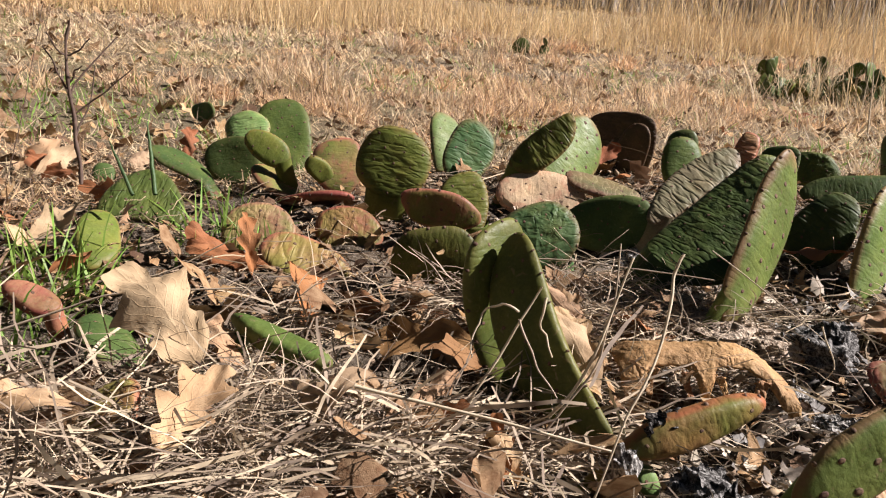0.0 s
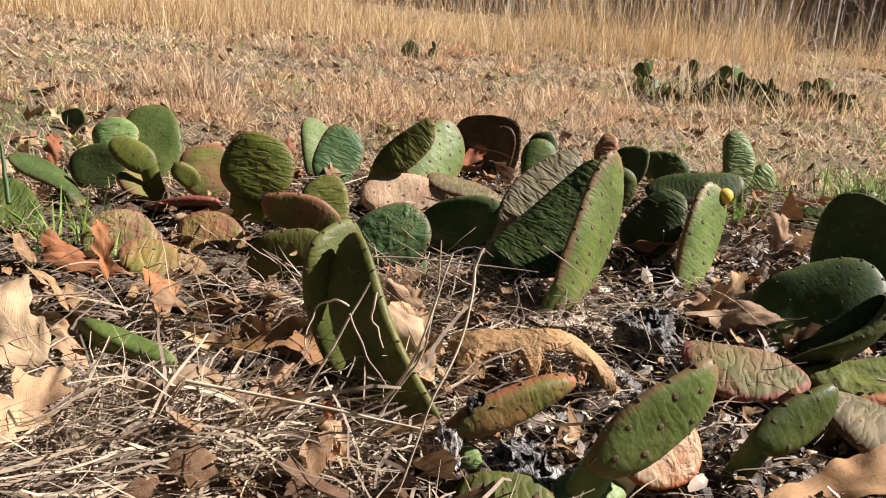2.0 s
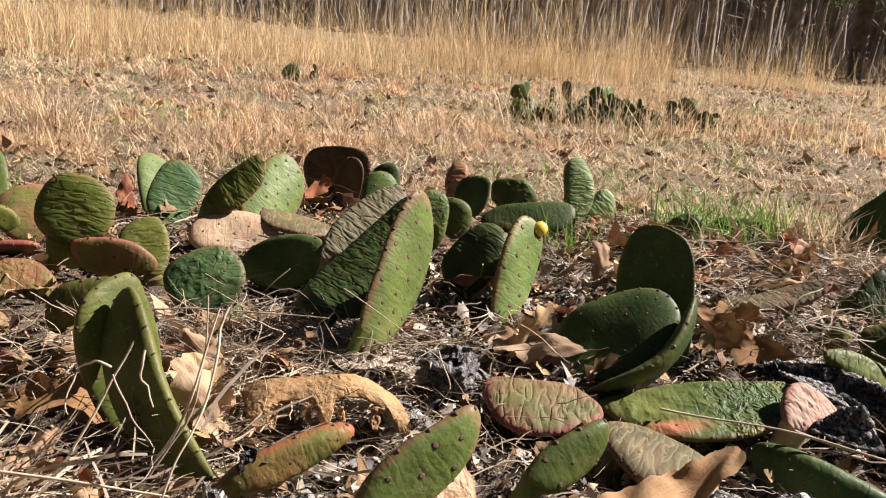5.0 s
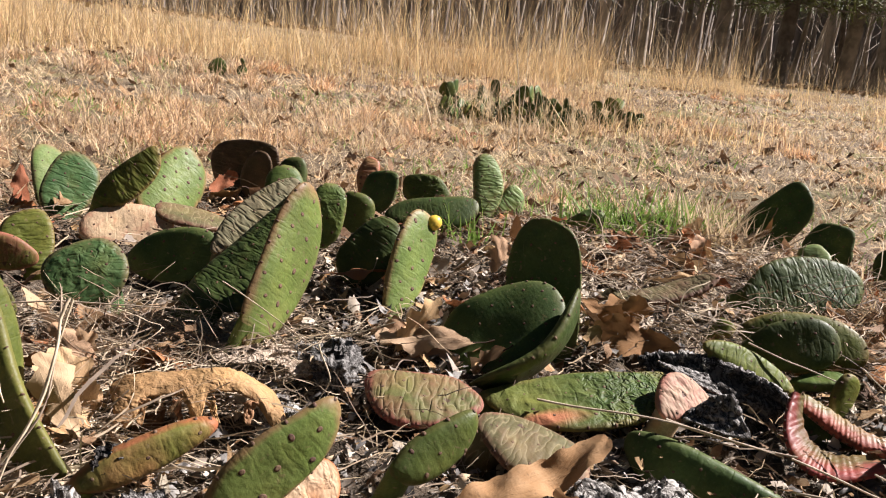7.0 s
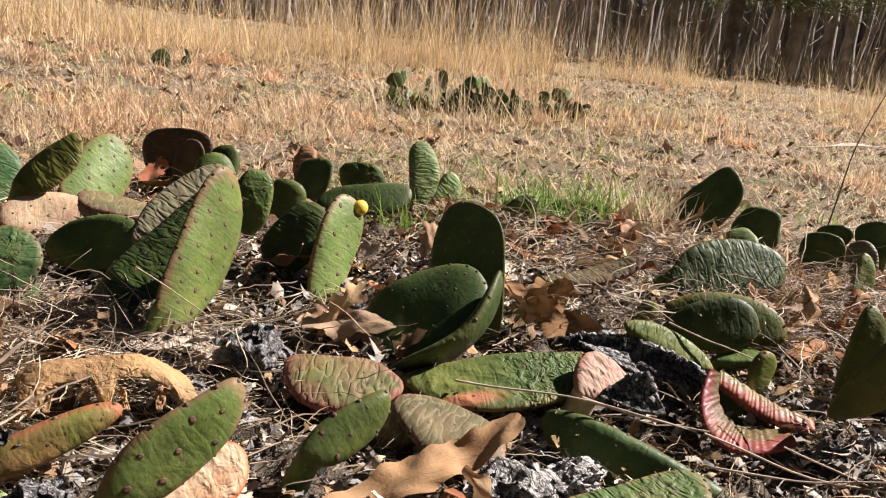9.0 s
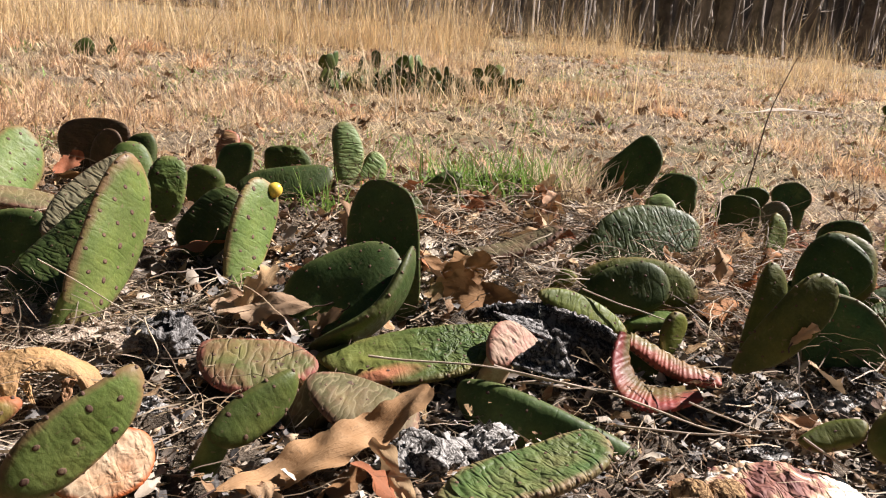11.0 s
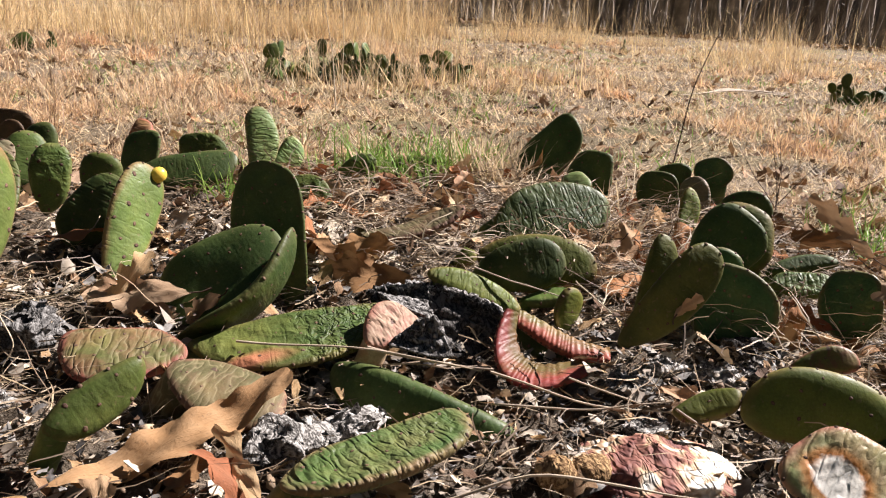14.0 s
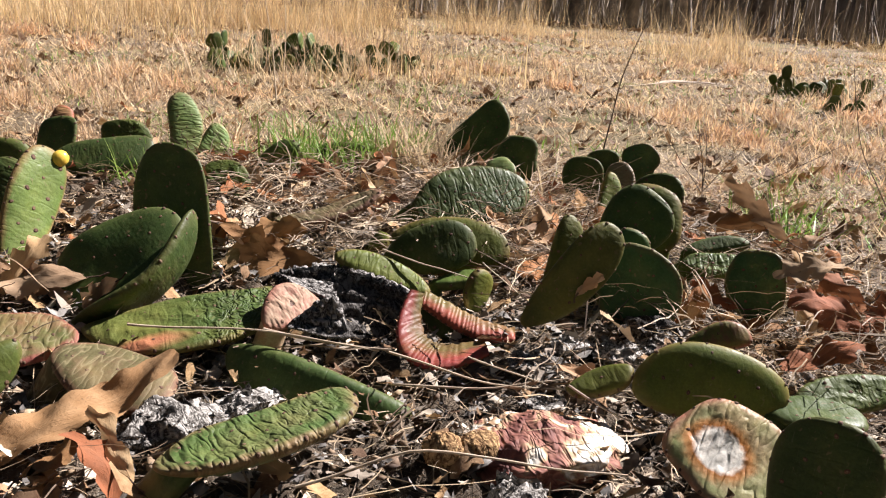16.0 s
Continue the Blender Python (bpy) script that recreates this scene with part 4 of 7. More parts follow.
    def fragments(name, label, material, n, xr, yr, smin, smax, zmax):
        """Curled bits of broken leaf."""
        x, y = over_bed(n) if xr is None else (rng.uniform(*xr, n) + rng.normal(0, 0.05, n), rng.uniform(*yr, n) + rng.normal(0, 0.05, n))
        some = out_of_hollows(x, y)
        x, y, n = x[some], y[some], int(some.sum())
        z = ground_z(x, y) + rng.uniform(0.001, zmax, n)
        s = smin + (smax - smin) * rng.uniform(0, 1, n) ** 2
        gu, gw = np.meshgrid(np.linspace(-1, 1, 4), np.linspace(-1, 1, 4), indexing="ij")
        gu, gw = gu.ravel()[None], gw.ravel()[None]
        jit = rng.normal(0, 0.20, (n, 16, 2))
        trim = 1 - 0.42 * np.abs(gu * gw) * rng.uniform(0.3, 1.6, (n, 16))
        u = (gu * trim + jit[..., 0]) * s[:, None]
        w = (gw * trim + jit[..., 1]) * (s * rng.uniform(0.4, 0.9, n))[:, None]
        c = rng.uniform(-0.55, 0.55, n)[:, None]
        h = (c * (u / s[:, None]) ** 2 + rng.uniform(-0.3, 0.3, n)[:, None] * (w / s[:, None]) + rng.normal(0, 0.08, (n, 16))) * s[:, None]
        az, ta, tb = rng.uniform(0, 6.28, n)[:, None], rng.normal(0, 0.55, n)[:, None], rng.normal(0, 0.55, n)[:, None]
        zz = h + u * np.sin(ta) + w * np.sin(tb)
        vx = x[:, None] + u * np.cos(az) - w * np.sin(az)
        vy = y[:, None] + u * np.sin(az) + w * np.cos(az)
        v = np.stack([vx, vy, z[:, None] + zz], -1).reshape(-1, 3)
        q = np.array([[k * 4 + l, (k + 1) * 4 + l, (k + 1) * 4 + l + 1, k * 4 + l + 1] for k in range(3) for l in range(3)])
        f = ((np.arange(n) * 16)[:, None, None] + q[None]).reshape(-1, 4)
        tagged(new(name, mesh_from(name, v, f, material)), label, "litter", kind="stuff")

    fragments("leaf_fragments", "broken bits of dry brown leaf", M_FRAG, 8000, None, None, 0.002, 0.014, 0.020)
    fragments("leaf_scraps", "torn scraps of brown oak leaf in the straw", M_FRAG, 800, (-0.65, 0.25), (0.2, 0.72), 0.006, 0.026, 0.050)
    fragments("pale_flakes", "pale flakes of dead leaf and pad skin", M_FLAKE, 3600, (0.1, 1.2), (0.15, 0.95), 0.002, 0.012, 0.013)
    fragments("ash_flakes", "dark grey flakes of rotted pad", M_ASH, 3000, (0.15, 1.2), (0.15, 0.85), 0.002, 0.009, 0.014)
    # crumbs of leaf and dead pad
    n = 15000
    x, y = over_bed(n)
    z = ground_z(x, y) + rng.uniform(0.0, 0.008, n)
    s = rng.uniform(0.0010, 0.0052, n) * rng.choice([1, 1, 1.6], n)
    d1 = rng.normal(0, 1, (n, 3))
    d1[:, 2] *= 0.45
    d1 /= np.linalg.norm(d1, axis=1)[:, None]
    d2 = np.cross(d1, rng.normal(0, 1, (n, 3)) * [0.4, 0.4, 1])
    d2 /= np.linalg.norm(d2, axis=1)[:, None]
    d3 = np.cross(d1, d2)
    c = np.stack([x, y, z], -1)[:, None]
    a, b, t = (d1 * s[:, None])[:, None], (d2 * s[:, None] * 0.7)[:, None], (d3 * s[:, None] * 0.35)[:, None]
    vv = np.concatenate([c - a, c - 0.2 * a + b, c + a + 0.3 * b, c + 0.4 * a - b, c + t, c - t], 1).reshape(-1, 3)
    base = (np.arange(n) * 6)[:, None, None]
    tri = np.array([[0, 3, 4], [3, 2, 4], [2, 1, 4], [1, 0, 4], [3, 0, 5], [2, 3, 5], [1, 2, 5], [0, 1, 5]])[None]
    tagged(new("leaf_crumbs", mesh_from("leaf_crumbs", vv, (base + tri).reshape(-1, 3), M_CRUMB, False)), "crumbled bits of leaf and dead pad", "litter", kind="stuff")


build_litter()

# ---- prickly pears ----


def areole_mesh(rise):
    th = np.linspace(0, 2 * np.pi, 8, endpoint=False)
    rings = [(1.0, -0.25), (0.80, 0.60 * rise), (0.35, 0.95 * rise)]
    v = [np.stack([r * np.cos(th), 1.25 * r * np.sin(th), np.full(8, h)], -1) for r, h in rings] + [np.array([[0, 0, rise]])]
    v = np.concatenate(v) * 0.0015
    f = [[k * 8 + j, k * 8 + (j + 1) % 8, (k + 1) * 8 + (j + 1) % 8, (k + 1) * 8 + j] for k in range(2) for j in range(8)]
    f += [[16 + j, 16 + (j + 1) % 8, 24, 24] for j in range(8)]
    me = bpy.data.meshes.new("areole")
    me.from_pydata([tuple(p) for p in v], [], [tuple(dict.fromkeys(q)) for q in f])
    me.materials.append(M_AREOLE)
    me.materials.append(M_GLOCHID)
    for q in list(me.polygons)[-8:]:
        q.material_index = 1
    me.polygons.foreach_set("use_smooth", np.ones(len(me.polygons), bool))
    return me


AREOLE, RIM_AREOLE = areole_mesh(0.14), areole_mesh(0.40)
pad_count = [0]
pad_spots = []


def pad_surface(x, y, L, W, seed, wrinkle, crumple, rad):
    """Height of the pad's face above its middle plane, without its thickness."""
    g = np.random.default_rng(seed)
    ph = g.uniform(0, 6.28, 12)
    h = 0.0012 * np.sin(70 * x + ph[0]) * np.sin(60 * y + ph[1])
    fade = np.clip(1.15 - rad ** 4, 0, 1)
    if wrinkle:
        warp = 0.6 * np.sin(75 * x + ph[2]) + 0.5 * np.sin(150 * x + 60 * y + ph[3]) + 0.35 * np.sin(48 * y + 90 * x + ph[4])
        lam = g.uniform(0.0052, 0.0072)
        tilt = g.uniform(-0.5, 0.5)
        gate = 0.55 + 0.45 * np.sin(40 * x + 55 * y + ph[5])
        h = h + wrinkle * 0.0010 * gate * (0.5 * np.sin(np.pi * (y + tilt * x) / (2.5 * lam) + warp) + 0.45 * np.sin(np.pi * (y + 1.3 * tilt * x) / (0.95 * lam) + 1.8 * warp)) * fade
    if crumple:
        c = 0
        for k in range(5):
            a, fr = g.uniform(0, np.pi), g.uniform(170, 420)
            c = c + (1 - np.abs(np.sin(fr * (x * np.cos(a) + y * np.sin(a)) / 2 + 1.3 * np.sin(fr * 0.4 * (x * np.sin(a) - y * np.cos(a)) + ph[k])))) ** 2 - 0.4
        h = h + crumple * 0.0009 * c * np.clip(1.35 - rad ** 3, 0.3, 1)
    return h


def cactus_pad(style, base, tip, face, width, thick=0.0145, bend=None, cup=None, wrinkle=0.16, crumple=0.10, sway=0.0, egg=None, neck=0.16, planted=False, near=False, fruit=False, scar=None, plant=None):
    """One pad: egg-shaped and fleshy, from its joint at base to its tip, its broad side turned to face."""
    pad_count[0] += 1
    seed = pad_count[0]
    g = np.random.default_rng(900 + seed)
    B, T, N = Vector(base), Vector(tip), Vector(face)
    Y = (T - B).normalized()
    X = Y.cross(N).normalized()
    Z = X.cross(Y)
    L, W = (T - B).length, width
    m = Matrix(((X.x, Y.x, Z.x, B.x), (X.y, Y.y, Z.y, B.y), (X.z, Y.z, Z.z, B.z), (0, 0, 0, 1)))
    nr, na = (30, 104) if near else (18, 60)
    egg0, skew = g.uniform(0.06, 0.20), g.uniform(-0.03, 0.03)
    egg = egg0 if egg is None else egg
    lob = g.normal(0, 0.020, 4)
    cup = g.normal(0, 0.07) if cup is None else cup
    bend = g.normal(0, 0.06) if bend is None else bend
    twist = g.normal(0, 0.06)

    def outline(a):
        wob = 1 + lob[0] * np.sin(2 * a) + lob[1] * np.cos(3 * a) + lob[2] * np.sin(4 * a) + lob[3] * np.sin(5 * a)
        sx, cy = np.sign(np.sin(a)) * np.abs(np.sin(a)) ** 0.86, np.sign(np.cos(a)) * np.abs(np.cos(a)) ** 0.93
        oy = L * (0.5 - 0.5 * cy * wob) + skew * W * np.sin(a)
        return W / 2 * sx * (1 - egg * cy) * wob * 0.99 * (1 - neck * np.exp(-(oy / (0.16 * L)) ** 2)), oy

    def shape(rad, a, side):
        ox, oy = outline(a)
        x, y = ox * rad, L / 2 + (oy - L / 2) * rad
        flat = x * 1.0
        x = x + 4 * sway * (y / L - (y / L) ** 2)
        edge = np.sqrt(np.clip(1 - np.abs(rad) ** 4.6, 0, 1))
        z = side * thick / 2 * edge * (0.85 + 0.15 * y / L) + pad_surface(x, y, L, W, seed, wrinkle, crumple, rad) * np.where(side == 0, 0.4, 1)
        z = z + cup * W * (flat / (W / 2)) ** 2 * 0.5 + bend * L * ((y / L) ** 2 - y / L) * -1.0 + twist * x * (y / L - 0.4)
        return x, y, z

    a = np.linspace(0, 2 * np.pi, na, endpoint=False)
    rads = np.sin(np.linspace(0, np.pi / 2, nr + 1)) ** 0.9
    verts = []
    for side, rr in ((1, rads[1:]), (-1, rads[1:-1][::-1])):
        R, AA = np.meshgrid(rr, a, indexing="ij")
        verts.append(np.stack(shape(R, AA, np.full(R.shape, side)), -1).reshape(-1, 3))
    top = np.stack(shape(np.zeros(1), np.zeros(1), np.ones(1)), -1)
    bot = np.stack(shape(np.zeros(1), np.zeros(1), -np.ones(1)), -1)
    v = np.concatenate(verts + [top, bot])
    rows = 2 * nr - 1
    i, j = np.meshgrid(np.arange(rows - 1), np.arange(na), indexing="ij")
    j2 = (j + 1) % na
    quads = np.stack([i * na + j, (i + 1) * na + j, (i + 1) * na + j2, i * na + j2], -1).reshape(-1, 4)
    tt, tb = rows * na, rows * na + 1
    jj = np.arange(na)
    tri1 = np.stack([np.full(na, tt), jj, (jj + 1) % na], -1)
    tri2 = np.stack([np.full(na, tb), (rows - 1) * na + (jj + 1) % na, (rows - 1) * na + jj], -1)
    tris = np.concatenate([quads[:, [0, 1, 2]], quads[:, [0, 2, 3]], tri1, tri2])
    me = mesh_from("pad", v, tris, PAD_MATS[style])
    rimness = np.concatenate([np.repeat(rads[1:], na), np.repeat(rads[1:-1][::-1], na), [0, 0]]).astype(np.float32)
    me.attributes.new("rim", "FLOAT", "POINT").data.foreach_set("value", rimness)
    label = PAD_STYLES[style][4]
    if plant:
        body = part("pad", me, plant, label)
    else:
        body = tagged(new("prickly_pear_pad", me), label, "cactus pad", "prickly pear bed")
    body.matrix_basis = m
    body["wrinkle"], body["crumple"] = float(wrinkle), float(crumple)
    # areoles in slanting rows over the face, and along the rim
    spots = []
    step = 0.0215
    for r in range(-6, 7):
        for c in range(-5, 6):
            x = (c + 0.5 * (r % 2)) * step * 1.05 + g.normal(0, 0.0009)
            y = L / 2 + r * step * 0.86 + g.normal(0, 0.0009)
            ang = math.atan2(x / (W / 2), -(y - L / 2) / (L / 2))
            ox, oy = outline(ang)
            rad = math.hypot(x, y - L / 2) / max(1e-6, math.hypot(ox, oy - L / 2))
            if rad < 0.86 and not (style == "scarred" and rad < 0.6):
                spots.append((rad, ang))
    nrim = max(9, int(2.6 * (L + W) / 2 / 0.0150))
    for k in range(nrim):
        ang = 2 * math.pi * (k + g.uniform(-0.2, 0.2)) / nrim
        if abs(math.sin(ang / 2)) > 0.35:
            spots.append((0.985, ang))
    placed = []
    for rad, ang in spots:
        p = [Vector([float(q[0]) for q in shape(np.array([rad + dr]), np.array([ang + da]), np.ones(1))]) for dr, da in ((0, 0), (-0.03, 0), (0, 0.05))]
        nrm = (p[1] - p[0]).cross(p[2] - p[0])
        if rad < 0.05 or nrm.length < 1e-12:
            nrm = Vector((0, 0, 1))
        nrm.normalize()
        if rad < 0.9 and nrm.z < 0:
            nrm = -nrm
        if rad > 0.9:
            out = Vector((p[0].x, p[0].y - L / 2, 0)).normalized()
            nrm = (out + Vector((0, 0, 0.35))).normalized()
        s = g.uniform(0.75, 1.25) * (1.15 if rad > 0.9 else 1.1) * (1.55 if style == "bright" and rad < 0.9 else 1.1 if style == "green" else 0.9)
        placed.append((rad > 0.9, Matrix.Translation(p[0]) @ nrm.to_track_quat("Z", "Y").to_matrix().to_4x4() @ Matrix.Diagonal((s, s, s, 1))))
    if style not in ("tan", "dried"):
        if near:
            for on_rim, pm in placed:
                part("areole", RIM_AREOLE if on_rim else AREOLE, body).matrix_basis = pm
        else:
            src = np.array([tuple(w.co) + (1,) for w in AREOLE.vertices])
            tri = np.array([[q.vertices[0], q.vertices[k], q.vertices[k + 1]] for q in AREOLE.polygons for k in range(1, len(q.vertices) - 1)])
            vv, ff = join_arrays([((src @ np.array(pm).T)[:, :3], tri) for _, pm in placed])
            part("areole_stipple", mesh_from("areole_stipple", vv, ff, M_AREOLE), body, "", "stuff")
    # a hidden lower joint where the pad springs from another one under the litter
    gz = float(ground_z(B.x, B.y))
    low_z = float((np.array(m) @ np.c_[v, np.ones(len(v))].T)[2].min())
    pad_spots.append(((B + T) / 2, abs((T - B).z) < 0.5 * L and abs(Z.z) > 0.35))
    if low_z > gz + 0.010 and not planted:
        low = m.inverted() @ Vector((B.x + 0.15 * (B.x - T.x), B.y + 0.01, gz - 0.012))
        s = np.linspace(0, 1, 7)[:, None]
        pts = np.array([0, 0.16 * L, 0]) * (1 - s) + np.array(low) * s
        vv, ff = tube_arrays(pts, np.full(7, 1.0), 14)
        off = (vv.reshape(7, 14, 3) - pts[:, None]) * np.array([0.30 * W, 0.30 * W, thick * 0.45])
        vv = (pts[:, None] + off).reshape(-1, 3)
        part("lower_joint", mesh_from("lower_joint", vv, ff, PAD_MATS[style]), body)
    if scar:
        at = m.inverted() @ Vector(scar)
        th = np.linspace(0, 2 * np.pi, 18, endpoint=False)
        wob = 1 + 0.18 * np.sin(3 * th + 1) + 0.1 * np.sin(5 * th)
        v = [np.stack([0.0042 * q * wob * np.cos(th), 0.0062 * q * wob * np.sin(th), np.full(18, hh)], -1) for q, hh in ((1.5, -0.0012), (0.8, 0.0006), (0.55, 0.0009), (0.3, 0.0002))]
        i, j = np.meshgrid(np.arange(3), np.arange(18), indexing="ij")
        f = np.stack([i * 18 + j, i * 18 + (j + 1) % 18, (i + 1) * 18 + (j + 1) % 18, (i + 1) * 18 + j], -1).reshape(-1, 4)
        part("scar", mesh_from("scar", np.concatenate(v), f, M_SCAR), body, "orange corky scar").matrix_basis = pose(at.x, at.y, thick / 2 + 0.001)
    if fruit:
        th = np.linspace(0, np.pi, 9)
        prof = np.stack([0.0085 * np.sin(th) ** 0.8, 0.010 * -np.cos(th)], -1)
        sp = np.linspace(0, 2 * np.pi, 14, endpoint=False)
        v = np.stack([np.outer(prof[:, 0], np.cos(sp)), np.repeat(prof[:, 1:], 14, 1), np.outer(prof[:, 0], np.sin(sp))], -1).reshape(-1, 3)
        i, j = np.meshgrid(np.arange(8), np.arange(14), indexing="ij")
        f = np.stack([i * 14 + j, i * 14 + (j + 1) % 14, (i + 1) * 14 + (j + 1) % 14, (i + 1) * 14 + j], -1).reshape(-1, 4)
        fr = part("fruit", mesh_from("fruit", v, f, M_FRUIT), body, "small ripe yellow fruit on the rim")
        fr.matrix_basis = pose(W * 0.22, L * 0.95, 0.005, 20, 0, -30) @ Matrix.Diagonal((1.05, 0.95, 1.0, 1))
    return body


def plant_group(label):
    return tagged(new("prickly_pear"), label, "cactus", "prickly pear bed")


bowl = plant_group("cluster of shade-deepened green prickly pear pads cupped like a bowl")
horn = plant_group("pair of tall olive prickly pear pads leaning together")
twin = plant_group("two joined olive prickly pear pads with a leaf stuck on them")
cactus_pad("green", (-0.266, 0.992, 0.021), (-0.372, 0.998, 0.026), (0.001, -0.559, 0.829), 0.086, sway=0.026, egg=0.07, wrinkle=.6)
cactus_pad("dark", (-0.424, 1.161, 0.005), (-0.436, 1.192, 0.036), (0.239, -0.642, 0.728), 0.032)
cactus_pad("olive", (-0.299, 0.806, 0.014), (-0.324, 0.885, 0.052), (0.335, -0.318, 0.887), 0.046, near=True, sway=0.001, egg=0.01)
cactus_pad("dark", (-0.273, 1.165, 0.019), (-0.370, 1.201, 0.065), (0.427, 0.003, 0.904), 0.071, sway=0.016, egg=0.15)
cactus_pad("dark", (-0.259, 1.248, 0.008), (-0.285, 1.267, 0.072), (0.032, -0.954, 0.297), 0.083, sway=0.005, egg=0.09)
cactus_pad("olive", (-0.174, 1.193, 0.056), (-0.234, 1.198, 0.095), (0.164, -0.913, 0.373), 0.044, sway=0.001, egg=-0.01)
cactus_pad("pale", (-0.264, 1.363, 0.039), (-0.289, 1.407, 0.093), (-0.105, -0.801, 0.590), 0.074, sway=0.002, egg=0.07, wrinkle=.5)
cactus_pad("green", (-0.188, 1.358, -0.004), (-0.235, 1.434, 0.117), (0.045, -0.838, 0.544), 0.084, sway=0.001, egg=0.24)
cactus_pad("blush", (-0.158, 1.179, 0.012), (-0.222, 1.212, 0.047), (0.397, -0.191, 0.898), 0.060)
cactus_pad("blush", (-0.092, 1.161, 0.024), (-0.104, 1.206, 0.098), (0.078, -0.846, 0.527), 0.075, sway=-0.003, egg=0.13)
cactus_pad("olive", (-0.106, 1.171, 0.039), (-0.142, 1.161, 0.074), (0.235, -0.972, -0.015), 0.030)
cactus_pad("rose", (-0.174, 1.112, 0.020), (-0.070, 1.113, 0.034), (0.118, -0.470, -0.875), 0.045)
cactus_pad("olive", (-0.025, 1.043, 0.052), (-0.014, 1.069, 0.141), (-0.052, -0.957, 0.285), 0.095, sway=-0.000, egg=0.09, wrinkle=.5)
cactus_pad("pale", (0.043, 1.326, 0.038), (0.048, 1.389, 0.122), (0.348, -0.763, 0.544), 0.055, sway=0.006, egg=0.27)
cactus_pad("bluegreen", (0.070, 1.255, 0.028), (0.103, 1.314, 0.124), (0.201, -0.864, 0.462), 0.075, sway=-0.001, egg=0.04, wrinkle=.5)
cactus_pad("olive", (0.134, 1.103, 0.095), (0.211, 1.112, 0.168), (-0.250, -0.891, 0.380), 0.048, sway=0.006, egg=-0.07, wrinkle=.6)
cactus_pad("bright", (0.195, 1.159, 0.065), (0.263, 1.249, 0.148), (0.443, -0.769, 0.461), 0.088, sway=0.008, egg=0.00)
cactus_pad("brown", (0.369, 1.480, 0.005), (0.378, 1.478, 0.141), (-0.395, -0.918, 0.014), 0.127, wrinkle=.7,crumple=.6, sway=-0.017, egg=0.25)
cactus_pad("brown", (0.381, 1.455, 0.027), (0.386, 1.445, 0.126), (-0.473, -0.879, -0.059), 0.057, sway=-0.007, egg=0.06)
cactus_pad("green", (0.395, 1.195, 0.060), (0.400, 1.236, 0.138), (0.020, -0.882, 0.471), 0.064, sway=-0.001, egg=0.08)
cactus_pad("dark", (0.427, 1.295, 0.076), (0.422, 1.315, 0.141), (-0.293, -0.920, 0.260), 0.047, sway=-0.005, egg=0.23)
cactus_pad("pink", (0.233, 1.080, 0.069), (0.117, 1.085, 0.069), (-0.030, -0.800, 0.600), 0.072, sway=-0.002, egg=-0.03, wrinkle=.15)
cactus_pad("mauve", (0.313, 1.095, 0.071), (0.210, 1.104, 0.091), (0.169, -0.193, 0.967), 0.060)
cactus_pad("olive", (0.086, 0.953, 0.045), (0.069, 0.995, 0.107), (0.038, -0.823, 0.566), 0.058, sway=-0.007, egg=0.11, wrinkle=.6)
cactus_pad("olivered", (0.089, 0.923, 0.070), (-0.003, 0.928, 0.081), (-0.040, -0.994, 0.103), 0.044, near=True, sway=0.000, egg=0.04, planted=True, bend=0.0)
cactus_pad("olivedark", (0.085, 0.791, 0.060), (-0.005, 0.793, 0.053), (-0.018, -0.999, 0.045), 0.073, near=True, sway=-0.001, egg=-0.00)
cactus_pad("bluegreen", (0.158, 0.817, 0.050), (0.135, 0.854, 0.108), (-0.080, -0.862, 0.501), 0.084, near=True, sway=-0.003, egg=0.05, crumple=.5, wrinkle=.45)
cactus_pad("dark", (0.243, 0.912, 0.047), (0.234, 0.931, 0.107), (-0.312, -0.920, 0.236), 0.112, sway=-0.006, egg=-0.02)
cactus_pad("grey", (0.272, 0.899, 0.087), (0.376, 0.952, 0.164), (-0.216, -0.642, 0.736), 0.047, near=True, sway=-0.006, egg=0.11, wrinkle=.7)
cactus_pad("dark", (0.251, 0.790, 0.060), (0.367, 0.857, 0.173), (-0.393, -0.555, 0.733), 0.096, crumple=.3,wrinkle=.5, near=True, sway=0.020, egg=-0.28)
cactus_pad("green", (0.408, 0.949, 0.081), (0.416, 0.968, 0.163), (-0.110, -0.965, 0.238), 0.046, crumple=.4, sway=0.000, egg=0.21)
cactus_pad("green", (0.475, 1.097, 0.060), (0.486, 1.112, 0.127), (-0.220, -0.946, 0.240), 0.056, sway=0.002, egg=0.12)
cactus_pad("bright", (0.292, 0.690, 0.053), (0.358, 0.772, 0.194), (0.694, -0.714, 0.089), 0.083,cup=-.12,scar=(.335,.756,.137), near=True, sway=0.013, egg=0.13)
cactus_pad("bright", (0.453, 0.779, 0.040), (0.505, 0.848, 0.157), (0.458, -0.841, 0.290), 0.060, fruit=True, near=True, sway=0.002, egg=0.31)
cactus_pad("dark", (0.419, 0.857, 0.065), (0.476, 0.878, 0.138), (-0.378, -0.772, 0.511), 0.064, wrinkle=.4, sway=0.001, egg=-0.03)
cactus_pad("dark", (0.530, 1.120, 0.095), (0.666, 1.089, 0.116), (-0.263, -0.753, 0.604), 0.058, sway=0.007, egg=0.09)
cactus_pad("dark", (0.545, 1.274, 0.053), (0.576, 1.285, 0.132), (-0.570, -0.752, 0.330), 0.061, sway=-0.001, egg=0.18)
